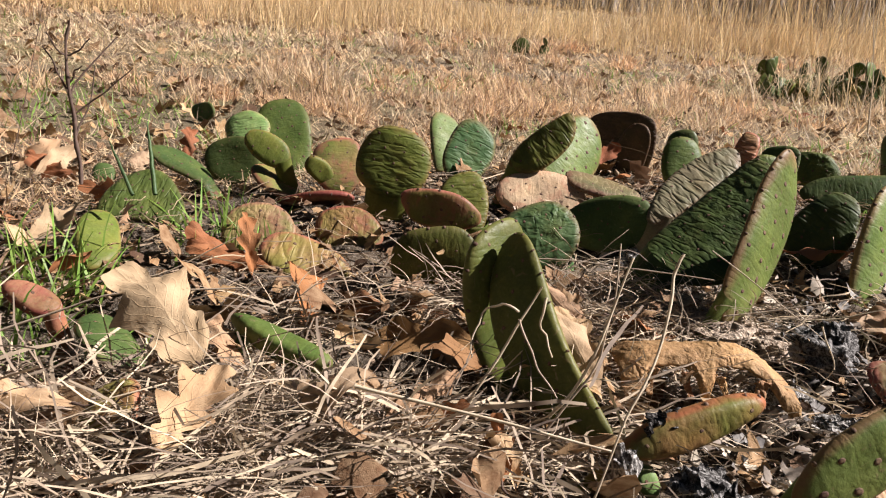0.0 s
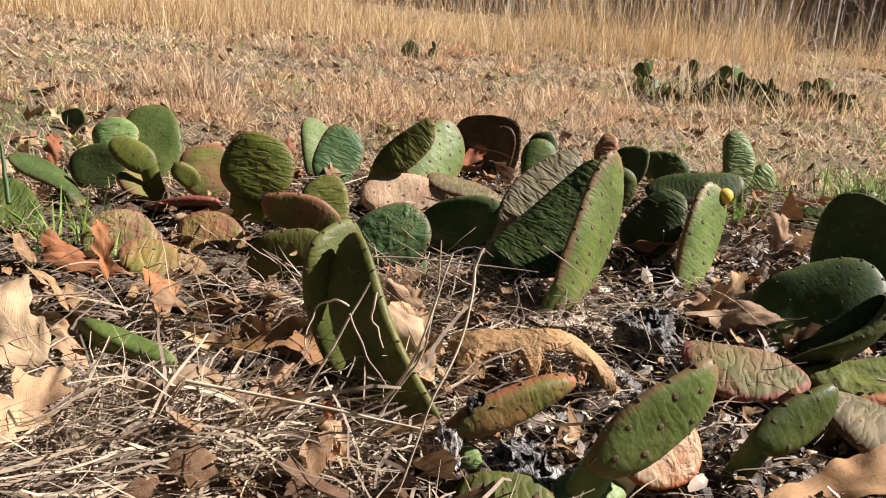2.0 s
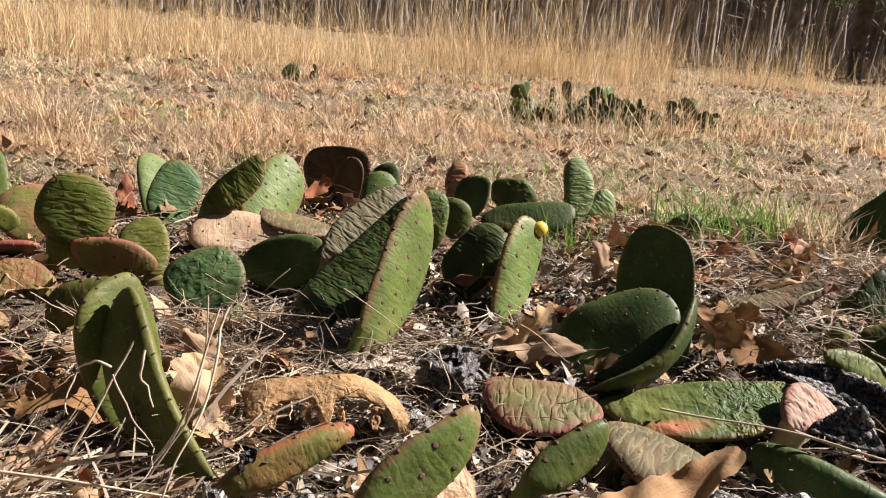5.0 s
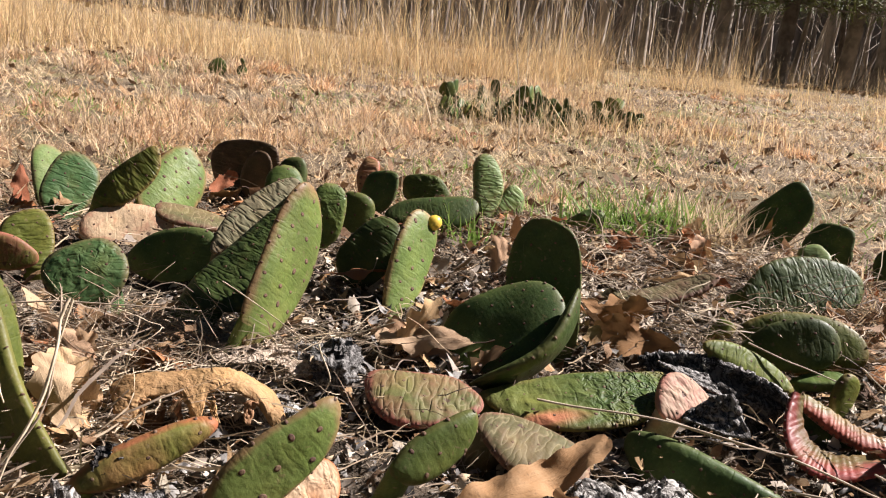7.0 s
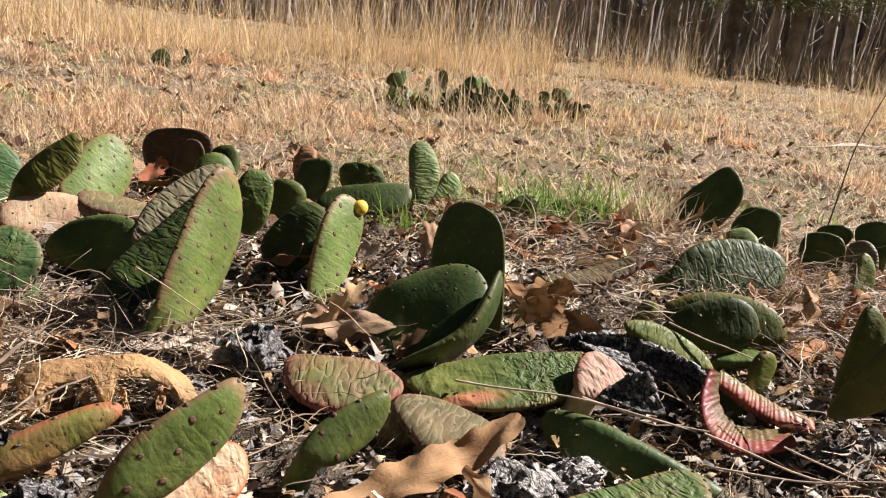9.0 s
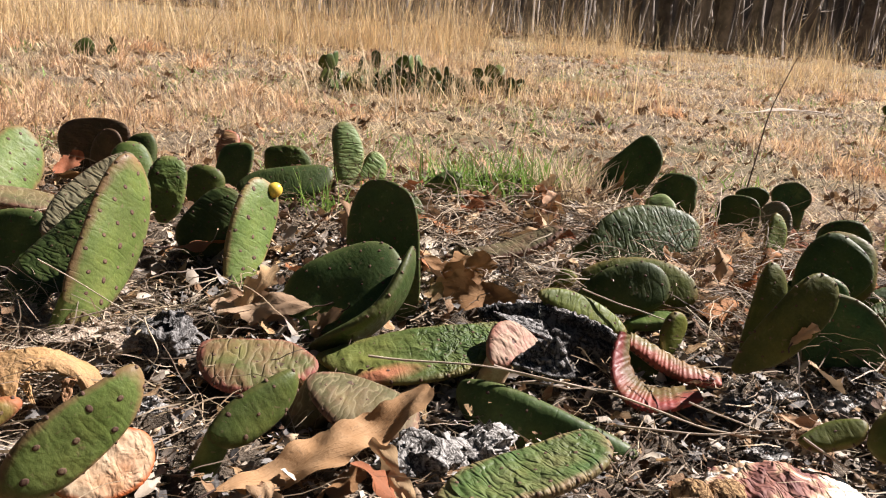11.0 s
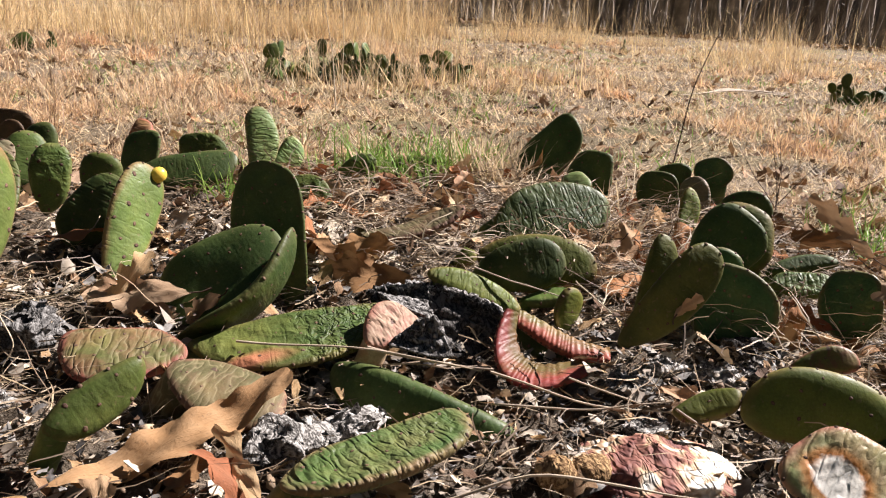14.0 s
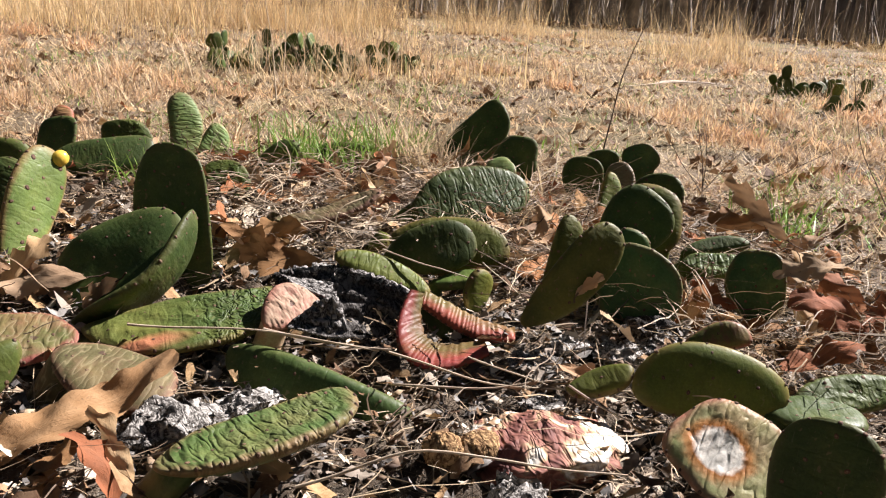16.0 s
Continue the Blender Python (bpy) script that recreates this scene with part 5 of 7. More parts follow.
cactus_pad("green", (0.685, 1.430, 0.045), (0.697, 1.453, 0.103), (-0.353, -0.847, 0.398), 0.091, crumple=.6, sway=0.002, egg=0.09)
cactus_pad("rose", (0.583, 1.481, 0.051), (0.599, 1.509, 0.121), (-0.279, -0.870, 0.406), 0.041, wrinkle=.6, sway=0.001, egg=0.11)
cactus_pad("pale", (0.756, 1.289, 0.052), (0.760, 1.336, 0.166), (-0.091, -0.919, 0.383), 0.057, sway=0.009, egg=0.09, wrinkle=.6)
cactus_pad("pale", (0.784, 1.313, 0.053), (0.833, 1.329, 0.111), (-0.038, -0.957, 0.287), 0.050, wrinkle=.6, sway=0.011, egg=0.11)
cactus_pad("green", (0.734, 0.980, 0.040), (0.747, 1.025, 0.106), (-0.366, -0.738, 0.567), 0.077, crumple=.7, sway=0.000, egg=0.02)
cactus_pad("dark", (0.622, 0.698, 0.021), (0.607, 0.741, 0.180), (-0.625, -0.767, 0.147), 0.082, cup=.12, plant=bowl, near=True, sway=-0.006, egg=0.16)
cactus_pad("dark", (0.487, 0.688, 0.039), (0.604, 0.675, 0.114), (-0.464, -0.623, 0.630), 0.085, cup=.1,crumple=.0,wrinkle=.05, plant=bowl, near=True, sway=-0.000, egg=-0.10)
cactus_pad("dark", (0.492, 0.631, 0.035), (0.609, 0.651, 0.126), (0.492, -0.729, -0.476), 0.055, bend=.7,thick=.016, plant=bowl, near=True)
cactus_pad("pinkgreen", (0.494, 0.588, 0.040), (0.393, 0.628, 0.040), (-0.116, -0.299, 0.947), 0.072, near=True, sway=-0.008, egg=0.08, wrinkle=.6)
cactus_pad("greenflush", (0.500, 0.598, 0.034), (0.681, 0.572, 0.062), (-0.179, -0.217, 0.960), 0.079, near=True, sway=0.020, wrinkle=.1, egg=-0.05, crumple=.85)
cactus_pad("green", (0.373, 0.456, 0.047), (0.443, 0.478, 0.079), (0.164, -0.941, 0.297), 0.035,wrinkle=.1, near=True, sway=0.004, egg=-0.02)
cactus_pad("mauve", (0.472, 0.535, 0.048), (0.551, 0.476, 0.022), (0.063, -0.333, 0.941), 0.068, near=True, sway=0.002, egg=-0.14, wrinkle=.3)
cactus_pad("bright", (0.242, 0.417, 0.047), (0.327, 0.443, 0.109), (0.186, -0.972, 0.141), 0.045,wrinkle=.1, near=True, sway=0.002, egg=-0.02)
cactus_pad("tan", (0.270, 0.439, 0.043), (0.338, 0.461, 0.042), (0.249, -0.746, 0.617), 0.047, crumple=.8,wrinkle=.3, near=True, cup=.05, sway=0.001, egg=0.06)
cactus_pad("rosegreen", (0.160, 0.484, 0.036), (0.256, 0.506, 0.070), (0.230, -0.940, 0.250), 0.027, thick=.022,crumple=.2,bend=.1, near=True, egg=-0.15)
cactus_pad("olivedark", (0.153, 0.499, 0.035), (0.090, 0.594, 0.146), (-0.645, -0.722, 0.251), 0.052, cup=.1,thick=.016, plant=horn, near=True, planted=True, sway=-0.020, egg=0.06)
cactus_pad("olivedark", (0.107, 0.597, 0.011), (0.081, 0.613, 0.151), (0.619, -0.759, 0.200), 0.067,thick=.016, plant=horn, near=True, planted=True, bend=0.0, sway=-0.009, egg=0.14)
cactus_pad("dark", (0.929, 0.800, 0.067), (1.098, 0.776, 0.099), (-0.301, -0.792, 0.531), 0.086, sway=-0.009, egg=0.10, crumple=.2, wrinkle=.5)
cactus_pad("olive", (0.838, 0.678, 0.068), (0.961, 0.618, 0.074), (-0.398, -0.760, 0.513), 0.071, sway=0.000, egg=-0.03)
cactus_pad("dark", (0.820, 0.640, 0.072), (0.905, 0.604, 0.088), (-0.416, -0.783, 0.462), 0.059, near=True, sway=0.002, egg=0.08)
cactus_pad("olive", (0.743, 0.619, 0.081), (0.841, 0.587, 0.041), (-0.002, -0.785, 0.620), 0.031, wrinkle=.5,crumple=.15, near=True, sway=-0.005, egg=-0.07)
cactus_pad("dark", (0.804, 0.542, 0.046), (0.863, 0.489, 0.013), (-0.410, -0.756, 0.510), 0.032, near=True, sway=0.003, egg=-0.08)
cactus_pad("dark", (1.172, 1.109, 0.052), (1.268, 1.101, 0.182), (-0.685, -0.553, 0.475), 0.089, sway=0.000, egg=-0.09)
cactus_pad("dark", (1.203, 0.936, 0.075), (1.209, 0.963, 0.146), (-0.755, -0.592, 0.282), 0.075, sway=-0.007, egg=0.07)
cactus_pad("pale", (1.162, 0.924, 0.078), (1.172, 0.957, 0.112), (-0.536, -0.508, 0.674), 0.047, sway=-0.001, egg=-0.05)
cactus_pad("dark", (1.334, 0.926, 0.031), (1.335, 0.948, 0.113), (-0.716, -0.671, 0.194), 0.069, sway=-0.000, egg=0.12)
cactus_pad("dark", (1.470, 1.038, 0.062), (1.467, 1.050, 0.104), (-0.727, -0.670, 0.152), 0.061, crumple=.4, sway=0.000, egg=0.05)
cactus_pad("bluegreen", (1.539, 1.006, 0.063), (1.536, 1.022, 0.118), (-0.748, -0.644, 0.157), 0.071, crumple=.5, sway=-0.002, egg=0.03)
cactus_pad("grey", (1.388, 0.892, 0.040), (1.398, 0.930, 0.104), (-0.613, -0.634, 0.472), 0.049, wrinkle=.7, sway=0.002, egg=0.07)
cactus_pad("olive", (1.238, 0.772, 0.034), (1.277, 0.804, 0.113), (-0.163, -0.886, 0.433), 0.034, sway=0.002, egg=0.12)
cactus_pad("dark", (1.023, 0.529, 0.087), (1.079, 0.517, 0.154), (-0.618, -0.674, 0.404), 0.073, near=True, sway=0.006, egg=0.17)
cactus_pad("olive", (1.087, 0.519, 0.078), (1.107, 0.553, 0.154), (-0.665, -0.601, 0.443), 0.072, sway=-0.001, egg=0.12)
cactus_pad("dark", (1.161, 0.588, 0.106), (1.166, 0.603, 0.155), (-0.758, -0.601, 0.256), 0.064, crumple=.4, sway=-0.001, egg=0.08)
cactus_pad("olivedark", (0.920, 0.496, 0.028), (0.958, 0.510, 0.136), (-0.265, -0.940, 0.214), 0.036, plant=twin, near=True, sway=0.005, egg=0.22, planted=True)
cactus_pad("olivedark", (0.865, 0.451, 0.049), (0.948, 0.436, 0.146), (-0.389, -0.902, 0.190), 0.049, plant=twin, near=True, sway=0.005, egg=0.20, planted=True)
cactus_pad("bluegreen", (1.005, 0.454, 0.020), (1.021, 0.467, 0.110), (-0.747, -0.626, 0.226), 0.089, near=True, sway=0.002, egg=0.06)
cactus_pad("bluegreen", (1.030, 0.499, 0.077), (1.039, 0.504, 0.118), (-0.677, -0.700, 0.228), 0.044, near=True, sway=0.001, egg=-0.01)
cactus_pad("dark", (1.212, 0.592, 0.048), (1.291, 0.550, 0.070), (-0.465, -0.485, 0.741), 0.026, sway=-0.005, egg=0.06)
cactus_pad("green", (1.168, 0.548, 0.056), (1.229, 0.506, 0.060), (-0.414, -0.521, 0.747), 0.037, wrinkle=.6,crumple=.5, sway=0.004, egg=0.05)
cactus_pad("bluegreen", (1.169, 0.425, 0.022), (1.176, 0.452, 0.100), (-0.823, -0.507, 0.256), 0.066, crumple=.5, near=True, sway=-0.001, egg=-0.03)
cactus_pad("blush", (0.945, 0.327, 0.067), (0.992, 0.301, 0.079), (-0.498, -0.589, 0.637), 0.024, near=True, sway=-0.002, egg=0.35, planted=True)
cactus_pad("olive", (0.866, 0.308, 0.055), (0.973, 0.241, 0.048), (-0.460, -0.771, 0.440), 0.061, crumple=.0,wrinkle=.06, near=True, sway=-0.007, egg=-0.08, planted=True)
cactus_pad("olive", (0.823, 0.335, 0.041), (0.872, 0.312, 0.059), (-0.467, -0.360, 0.807), 0.025, near=True, planted=True)
cactus_pad("scarred", (0.896, 0.172, 0.019), (0.848, 0.244, 0.049), (-0.354, -0.548, 0.758), 0.081, wrinkle=.5, near=True, sway=0.003, egg=0.01)
cactus_pad("green", (0.990, 0.247, 0.035), (1.089, 0.214, 0.048), (-0.302, -0.595, 0.745), 0.036, crumple=.5, near=True, sway=-0.004, egg=0.03)
cactus_pad("dark", (0.845, 0.123, 0.011), (0.873, 0.136, 0.101), (-0.862, -0.392, 0.321), 0.067, near=True)
cactus_pad("dark", (0.954, 0.245, 0.036), (1.023, 0.204, 0.037), (-0.050, -0.057, 0.997), 0.050, near=True)
cactus_pad("rimmed", (0.505, 0.348, 0.039), (0.650, 0.361, 0.057), (-0.127, 0.056, 0.990), 0.062,bend=-.14,thick=.016, near=True, sway=0.008, egg=-0.08, cup=.22, crumple=.45, wrinkle=.7)
cactus_pad("dark", (0.600, 0.514, 0.035), (0.725, 0.410, 0.001), (-0.496, -0.744, 0.447), 0.053, thick=.026,bend=.12, near=True, sway=0.010, egg=-0.23)
cactus_pad("pink", (0.636, 0.520, 0.052), (0.699, 0.537, 0.057), (0.100, -0.619, 0.779), 0.043, wrinkle=.5,crumple=.4, near=True, sway=-0.014, egg=0.06)
cactus_pad("mauve", (0.728, 0.816, 0.068), (0.877, 0.789, 0.107), (-0.247, 0.045, 0.968), 0.055, bend=-.35,wrinkle=.5)
cactus_pad("olive", (0.834, 0.724, 0.050), (0.856, 0.719, 0.069), (-0.665, -0.080, 0.742), 0.030)
cactus_pad("green", (0.849, 0.603, 0.043), (0.903, 0.581, 0.054), (-0.223, -0.058, 0.973), 0.030, near=True)
cactus_pad("olive", (0.880, 0.564, 0.018), (0.895, 0.570, 0.066), (0.266, -0.963, 0.039), 0.040, near=True)
cactus_pad("yellow", (-0.185, 0.488, 0.025), (-0.148, 0.493, 0.045), (-0.337, -0.553, 0.762), 0.040, crumple=.5, near=True)
cactus_pad("dried", (-0.010, 0.443, 0.010), (-0.013, 0.450, 0.035), (0.262, -0.915, 0.307), 0.016, thick=.02,crumple=.3, near=True)
cactus_pad("rose", (-0.267, 0.651, 0.032), (-0.314, 0.656, 0.048), (0.270, -0.341, 0.900), 0.028, near=True, sway=0.001, egg=-0.18)
cactus_pad("dark", (-0.186, 0.603, 0.000), (-0.246, 0.669, 0.022), (0.459, 0.122, 0.880), 0.058, near=True, sway=-0.006, egg=-0.17)
cactus_pad("green", (-0.117, 0.609, 0.055), (-0.035, 0.566, 0.040), (0.093, -0.185, 0.978), 0.023, thick=.02, near=True, sway=0.001, egg=0.11)
cactus_pad("yellow", (-0.020, 0.942, 0.033), (-0.100, 0.943, 0.038), (0.029, -0.801, 0.598), 0.061, crumple=.4,wrinkle=.3, sway=0.001, egg=0.05)
cactus_pad("yellowrose", (-0.121, 0.935, 0.027), (-0.205, 0.938, 0.032), (0.009, -0.791, 0.612), 0.072, crumple=.4,wrinkle=.3, sway=-0.001, egg=0.01)
cactus_pad("yellow", (-0.045, 0.846, 0.010), (-0.145, 0.855, 0.038), (0.117, -0.738, 0.665), 0.056, wrinkle=.5, near=True, sway=0.001, egg=0.06)
cactus_pad("green", (0.980, 1.135, 0.061), (0.986, 1.159, 0.108), (-0.436, -0.782, 0.446), 0.088, sway=-0.001, egg=-0.02)
cactus_pad("green", (0.816, 1.125, 0.056), (0.892, 1.112, 0.115), (-0.400, -0.858, 0.322), 0.040, crumple=.5)
cactus_pad("dark", (-0.465, 1.832, 0.000), (-0.466, 1.844, 0.041), (-0.564, -0.820, 0.102), 0.071)
cactus_pad("olivedark", (0.156, 0.415, 0.026), (0.222, 0.408, 0.030), (-0.101, -0.453, 0.886), 0.035, near=True, sway=-0.002, egg=0.01, planted=True, wrinkle=.3)
cactus_pad("pale", (0.220, 0.417, 0.023), (0.276, 0.438, 0.025), (0.150, -0.501, 0.852), 0.035, near=True, sway=-0.000, egg=0.09, planted=True, crumple=.3)
cactus_pad("pale", (0.185, 0.475, 0.009), (0.174, 0.487, 0.026), (0.000, -0.800, 0.600), 0.016, near=True, sway=0.000, egg=0.05, planted=True)


# ---- fallen leaves ----


def leaf_mesh(var):
    g = np.random.default_rng(40 + var)
    n, k = 44, 5
    s = np.linspace(0, 1, n)
    lobes = [2.5, 3.5, 3.0, 2.5, 3.5, 1.5, 2.5, 3.0][var]
    depth = [0.55, 0.7, 0.35, 0.5, 0.65, 0.3, 0.6, 0.5][var]
    env = np.sin(np.pi * s ** 0.8) ** 0.7 * (0.55 + 0.55 * s) + 0.03
    me_l, me_r = g.uniform(-0.15, 0.15, 2)
    hw = [env * (1 - depth + depth * (1 - np.abs(1 - 2 * ((lobes * s + o) % 1.0)) ** 1.1) ** 0.95) * (1 + 0.07 * np.sin(23 * s + 9 * o) + 0.05 * np.sin(57 * s + 5)) / 2 for o in (me_l, me_r)]
    v, uv = [], []
    for i in range(n):
        for j in range(-k, k + 1):
            h = hw[0 if j < 0 else 1][i]
            fwd = 0.30 * abs(j / k) ** 1.5 * h
            v.append((j / k * h, s[i] + fwd, 0))
            uv.append((0.5 + 0.5 * j / k, s[i]))
    q = 2 * k + 1
    i, j = np.meshgrid(np.arange(n - 1), np.arange(q - 1), indexing="ij")
    f = np.stack([i * q + j, i * q + j + 1, (i + 1) * q + j + 1, (i + 1) * q + j], -1).reshape(-1, 4)
    return np.array(v), f, np.array(uv)


LEAF_SHAPES = [leaf_mesh(i) for i in range(8)]
leaf_count = [0]


def curled(var, L, W, curl, seed):
    """The leaf's points at its true size, curled across and along, with a crinkled blade."""
    v, f, uv = LEAF_SHAPES[var]
    g = np.random.default_rng(seed)
    x, y = v[:, 0] * W, v[:, 1] * L
    ph = g.uniform(0, 6.28, 6)
    ang = x * curl * 1.6 / (W / 2) + 1e-6
    rad = (W / 2) / (curl * 1.6 + 1e-6)
    xx, zz = rad * np.sin(ang), rad * (1 - np.cos(ang))
    sgn = -1 if g.uniform() < 0.45 else 1
    zz = zz * sgn + curl * g.choice([-1, 1]) * L * 0.5 * (y / L - 0.5) ** 2
    zz = zz + 0.0062 * np.sin(75 * y + ph[0] + 30 * x) * np.sin(80 * x + ph[1]) + 0.0012 * np.sin(260 * y + ph[4] + 3 * np.sin(190 * x)) * np.sin(210 * x + ph[5]) + 0.006 * np.abs(x / W) * np.sin(150 * y + ph[2] + 6 * np.sign(x)) * 2
    xx = xx + 0.12 * W * np.sin(3 * y / L + ph[3])
    zz = zz - zz[len(zz) // 2]
    return np.stack([xx, y, zz], -1), f, uv


def leaf_object(tone, var, L, W, curl, seed):
    v, f, uv = curled(var, L, W, curl, seed)
    ob = tagged(new("oak_leaf", mesh_from("oak_leaf", v, f, LEAF_MATS[tone], True, uv)), LEAF_TONES[tone][2], "leaf", "fallen oak leaves")
    mid = v[5]
    pts = np.array([mid + [0, 0.004, 0], mid + [0.001, -0.08 * L, 0.001], mid + [0.004, -0.17 * L, 0.003]])
    pv, pf = tube_arrays(pts, np.array([0.0008, 0.0007, 0.0009]), 5)
    part("stalk", mesh_from("stalk", pv, pf, M_TWIG), ob, "thin brown leaf stalk")
    return ob


def oak_leaf(tone, var, base, tip, face, width, curl):
    leaf_count[0] += 1
    B, T, N = Vector(base), Vector(tip), Vector(face)
    for q in (B, T):
        q.z = max(q.z, float(ground_z(q.x, q.y)) + 0.004)
    Y = (T - B).normalized()
    X = Y.cross(N).normalized()
    Z = X.cross(Y)
    ob = leaf_object(tone, var, (T - B).length, width, curl, 300 + leaf_count[0])
    ob.matrix_basis = Matrix(((X.x, Y.x, Z.x, B.x), (X.y, Y.y, Z.y, B.y), (X.z, Y.z, Z.z, B.z + 0.006), (0, 0, 0, 1)))
    return ob


oak_leaf("pale", 0, (-0.112, 0.522, 0.042), (-0.202, 0.592, 0.078), (-0.057, -0.493, 0.868), 0.079, 0.35)
oak_leaf("tan", 1, (-0.113, 0.422, 0.036), (-0.092, 0.482, 0.068), (0.216, -0.555, 0.803), 0.053, 0.3)
oak_leaf("tan", 2, (-0.180, 0.467, 0.030), (-0.228, 0.474, 0.046), (0.235, -0.405, 0.884), 0.028, 0.7)
oak_leaf("pale", 2, (-0.213, 0.528, 0.030), (-0.255, 0.527, 0.021), (-0.196, -0.305, 0.932), 0.024, 0.3)
oak_leaf("brown", 3, (0.056, 0.714, 0.030), (-0.053, 0.715, 0.020), (-0.068, -0.691, 0.720), 0.062, 0.3)
oak_leaf("tan", 4, (0.521, 0.674, 0.038), (0.419, 0.722, 0.048), (-0.240, -0.670, 0.703), 0.053, 0.5)
oak_leaf("russet", 5, (0.372, 0.424, 0.012), (0.545, 0.462, 0.058), (-0.28, -0.40, 0.87), 0.048, 0.30)
oak_leaf("brown", 3, (0.744, 0.649, 0.062), (0.658, 0.691, 0.072), (-0.346, -0.821, 0.453), 0.059, 0.3)
oak_leaf("brown", 1, (0.652, 0.727, 0.084), (0.726, 0.685, 0.056), (-0.232, -0.792, 0.565), 0.040, 0.4)
oak_leaf("tan", 6, (0.503, 0.358, 0.020), (0.479, 0.406, 0.051), (-0.709, -0.592, 0.382), 0.026, 0.6)
oak_leaf("pale", 1, (1.209, 0.364, 0.104), (1.144, 0.395, 0.078), (-0.453, -0.241, 0.858), 0.047, 0.3)
oak_leaf("rust", 5, (1.194, 0.315, 0.040), (1.128, 0.364, 0.070), (-0.231, -0.715, 0.660), 0.055, 0.3)
oak_leaf("rust", 0, (1.243, 0.355, 0.050), (1.231, 0.408, 0.079), (-0.768, -0.433, 0.472), 0.037, 0.4)
oak_leaf("rust", 3, (1.039, 0.299, 0.030), (1.106, 0.267, 0.055), (-0.407, -0.165, 0.898), 0.046, 0.2)
oak_leaf("rust", 4, (1.156, 0.443, 0.030), (1.109, 0.477, 0.050), (-0.265, -0.730, 0.630), 0.036, 0.4)
oak_leaf("rust", 6, (-0.127, 0.827, 0.020), (-0.222, 0.853, 0.028), (-0.099, -0.602, 0.792), 0.042, 0.5)
oak_leaf("rust", 4, (-0.343, 1.308, 0.020), (-0.364, 1.344, 0.068), (0.284, -0.704, 0.651), 0.041, 0.4)
oak_leaf("rust", 0, (0.080, 0.444, 0.020), (0.080, 0.483, 0.046), (-0.126, -0.547, 0.828), 0.022, 0.35)
oak_leaf("tan", 1, (0.030, 0.519, 0.030), (-0.019, 0.545, 0.043), (-0.111, -0.594, 0.797), 0.029, 0.5)
oak_leaf("tan", 2, (0.005, 0.628, 0.030), (-0.043, 0.650, 0.027), (-0.333, -0.632, 0.700), 0.024, 0.6)
oak_leaf("tan", 7, (0.902, 0.425, 0.076), (0.924, 0.420, 0.100), (-0.593, -0.697, 0.404), 0.017, 0.4)
oak_leaf("brown", 3, (1.412, 0.624, 0.050), (1.345, 0.674, 0.075), (-0.558, -0.821, 0.125), 0.050, 0.4)
oak_leaf("tan", 1, (1.428, 0.589, 0.050), (1.376, 0.678, 0.115), (-0.780, -0.595, 0.194), 0.049, 0.4)
oak_leaf("tan", 0, (1.509, 0.590, 0.040), (1.468, 0.636, -0.005), (-0.835, -0.297, 0.463), 0.044, 0.4)
oak_leaf("tan", 7, (0.839, 0.912, 0.060), (0.814, 0.913, 0.026), (-0.457, -0.836, 0.304), 0.047, 0.4)
oak_leaf("tan", 4, (0.918, 1.078, 0.050), (0.936, 1.057, -0.001), (-0.484, -0.856, 0.183), 0.041, 0.4)
oak_leaf("brown", 2, (0.934, 0.976, 0.060), (1.001, 0.973, 0.071), (-0.114, -0.866, 0.487), 0.052, 0.5)
oak_leaf("tan", 7, (0.700, 1.121, 0.050), (0.659, 1.140, 0.006), (-0.682, -0.639, 0.355), 0.051, 0.4)
oak_leaf("tan", 0, (1.080, 1.275, 0.050), (1.064, 1.281, -0.061), (-0.834, -0.545, 0.092), 0.077, 0.4)
oak_leaf("brown", 3, (0.763, 0.746, 0.050), (0.699, 0.766, 0.068), (-0.157, -0.892, 0.425), 0.060, 0.4)
oak_leaf("brown", 6, (0.395, 0.903, 0.050), (0.477, 0.879, 0.033), (0.004, -0.581, 0.814), 0.054, 0.2)
oak_leaf("tan", 4, (0.354, 1.368, 0.060), (0.400, 1.374, 0.015), (-0.088, -0.972, -0.217), 0.048, 0.4)
oak_leaf("rust", 2, (0.293, 1.342, 0.060), (0.330, 1.372, 0.095), (0.275, -0.855, 0.439), 0.037, 0.4)
oak_leaf("tan", 7, (-0.318, 0.943, 0.020), (-0.312, 0.959, -0.029), (0.120, -0.947, -0.299), 0.042, 0.4)
oak_leaf("rust", 1, (-0.443, 1.104, 0.020), (-0.522, 1.165, 0.040), (-0.177, -0.507, 0.844), 0.049, 0.4)
oak_leaf("rust", 0, (-0.332, 1.019, 0.020), (-0.416, 1.074, 0.022), (-0.383, -0.604, 0.699), 0.046, 0.3)
oak_leaf("tan", 4, (-0.309, 1.158, 0.020), (-0.321, 1.161, -0.040), (0.039, -0.997, -0.067), 0.036, 0.6)
oak_leaf("pale", 5, (-0.501, 1.117, 0.020), (-0.472, 1.177, 0.050), (0.849, -0.497, 0.179), 0.041, 0.4)
oak_leaf("tan", 6, (1.054, 0.674, 0.050), (1.062, 0.703, 0.086), (-0.541, -0.590, 0.599), 0.036, 0.5)
oak_leaf("rust", 3, (1.271, 0.966, 0.030), (1.363, 0.959, 0.032), (-0.083, -0.956, 0.280), 0.067, 0.4)
oak_leaf("tan", 0, (0.591, 0.327, 0.020), (0.572, 0.361, 0.014), (-0.452, -0.116, 0.884), 0.022, 0.4)
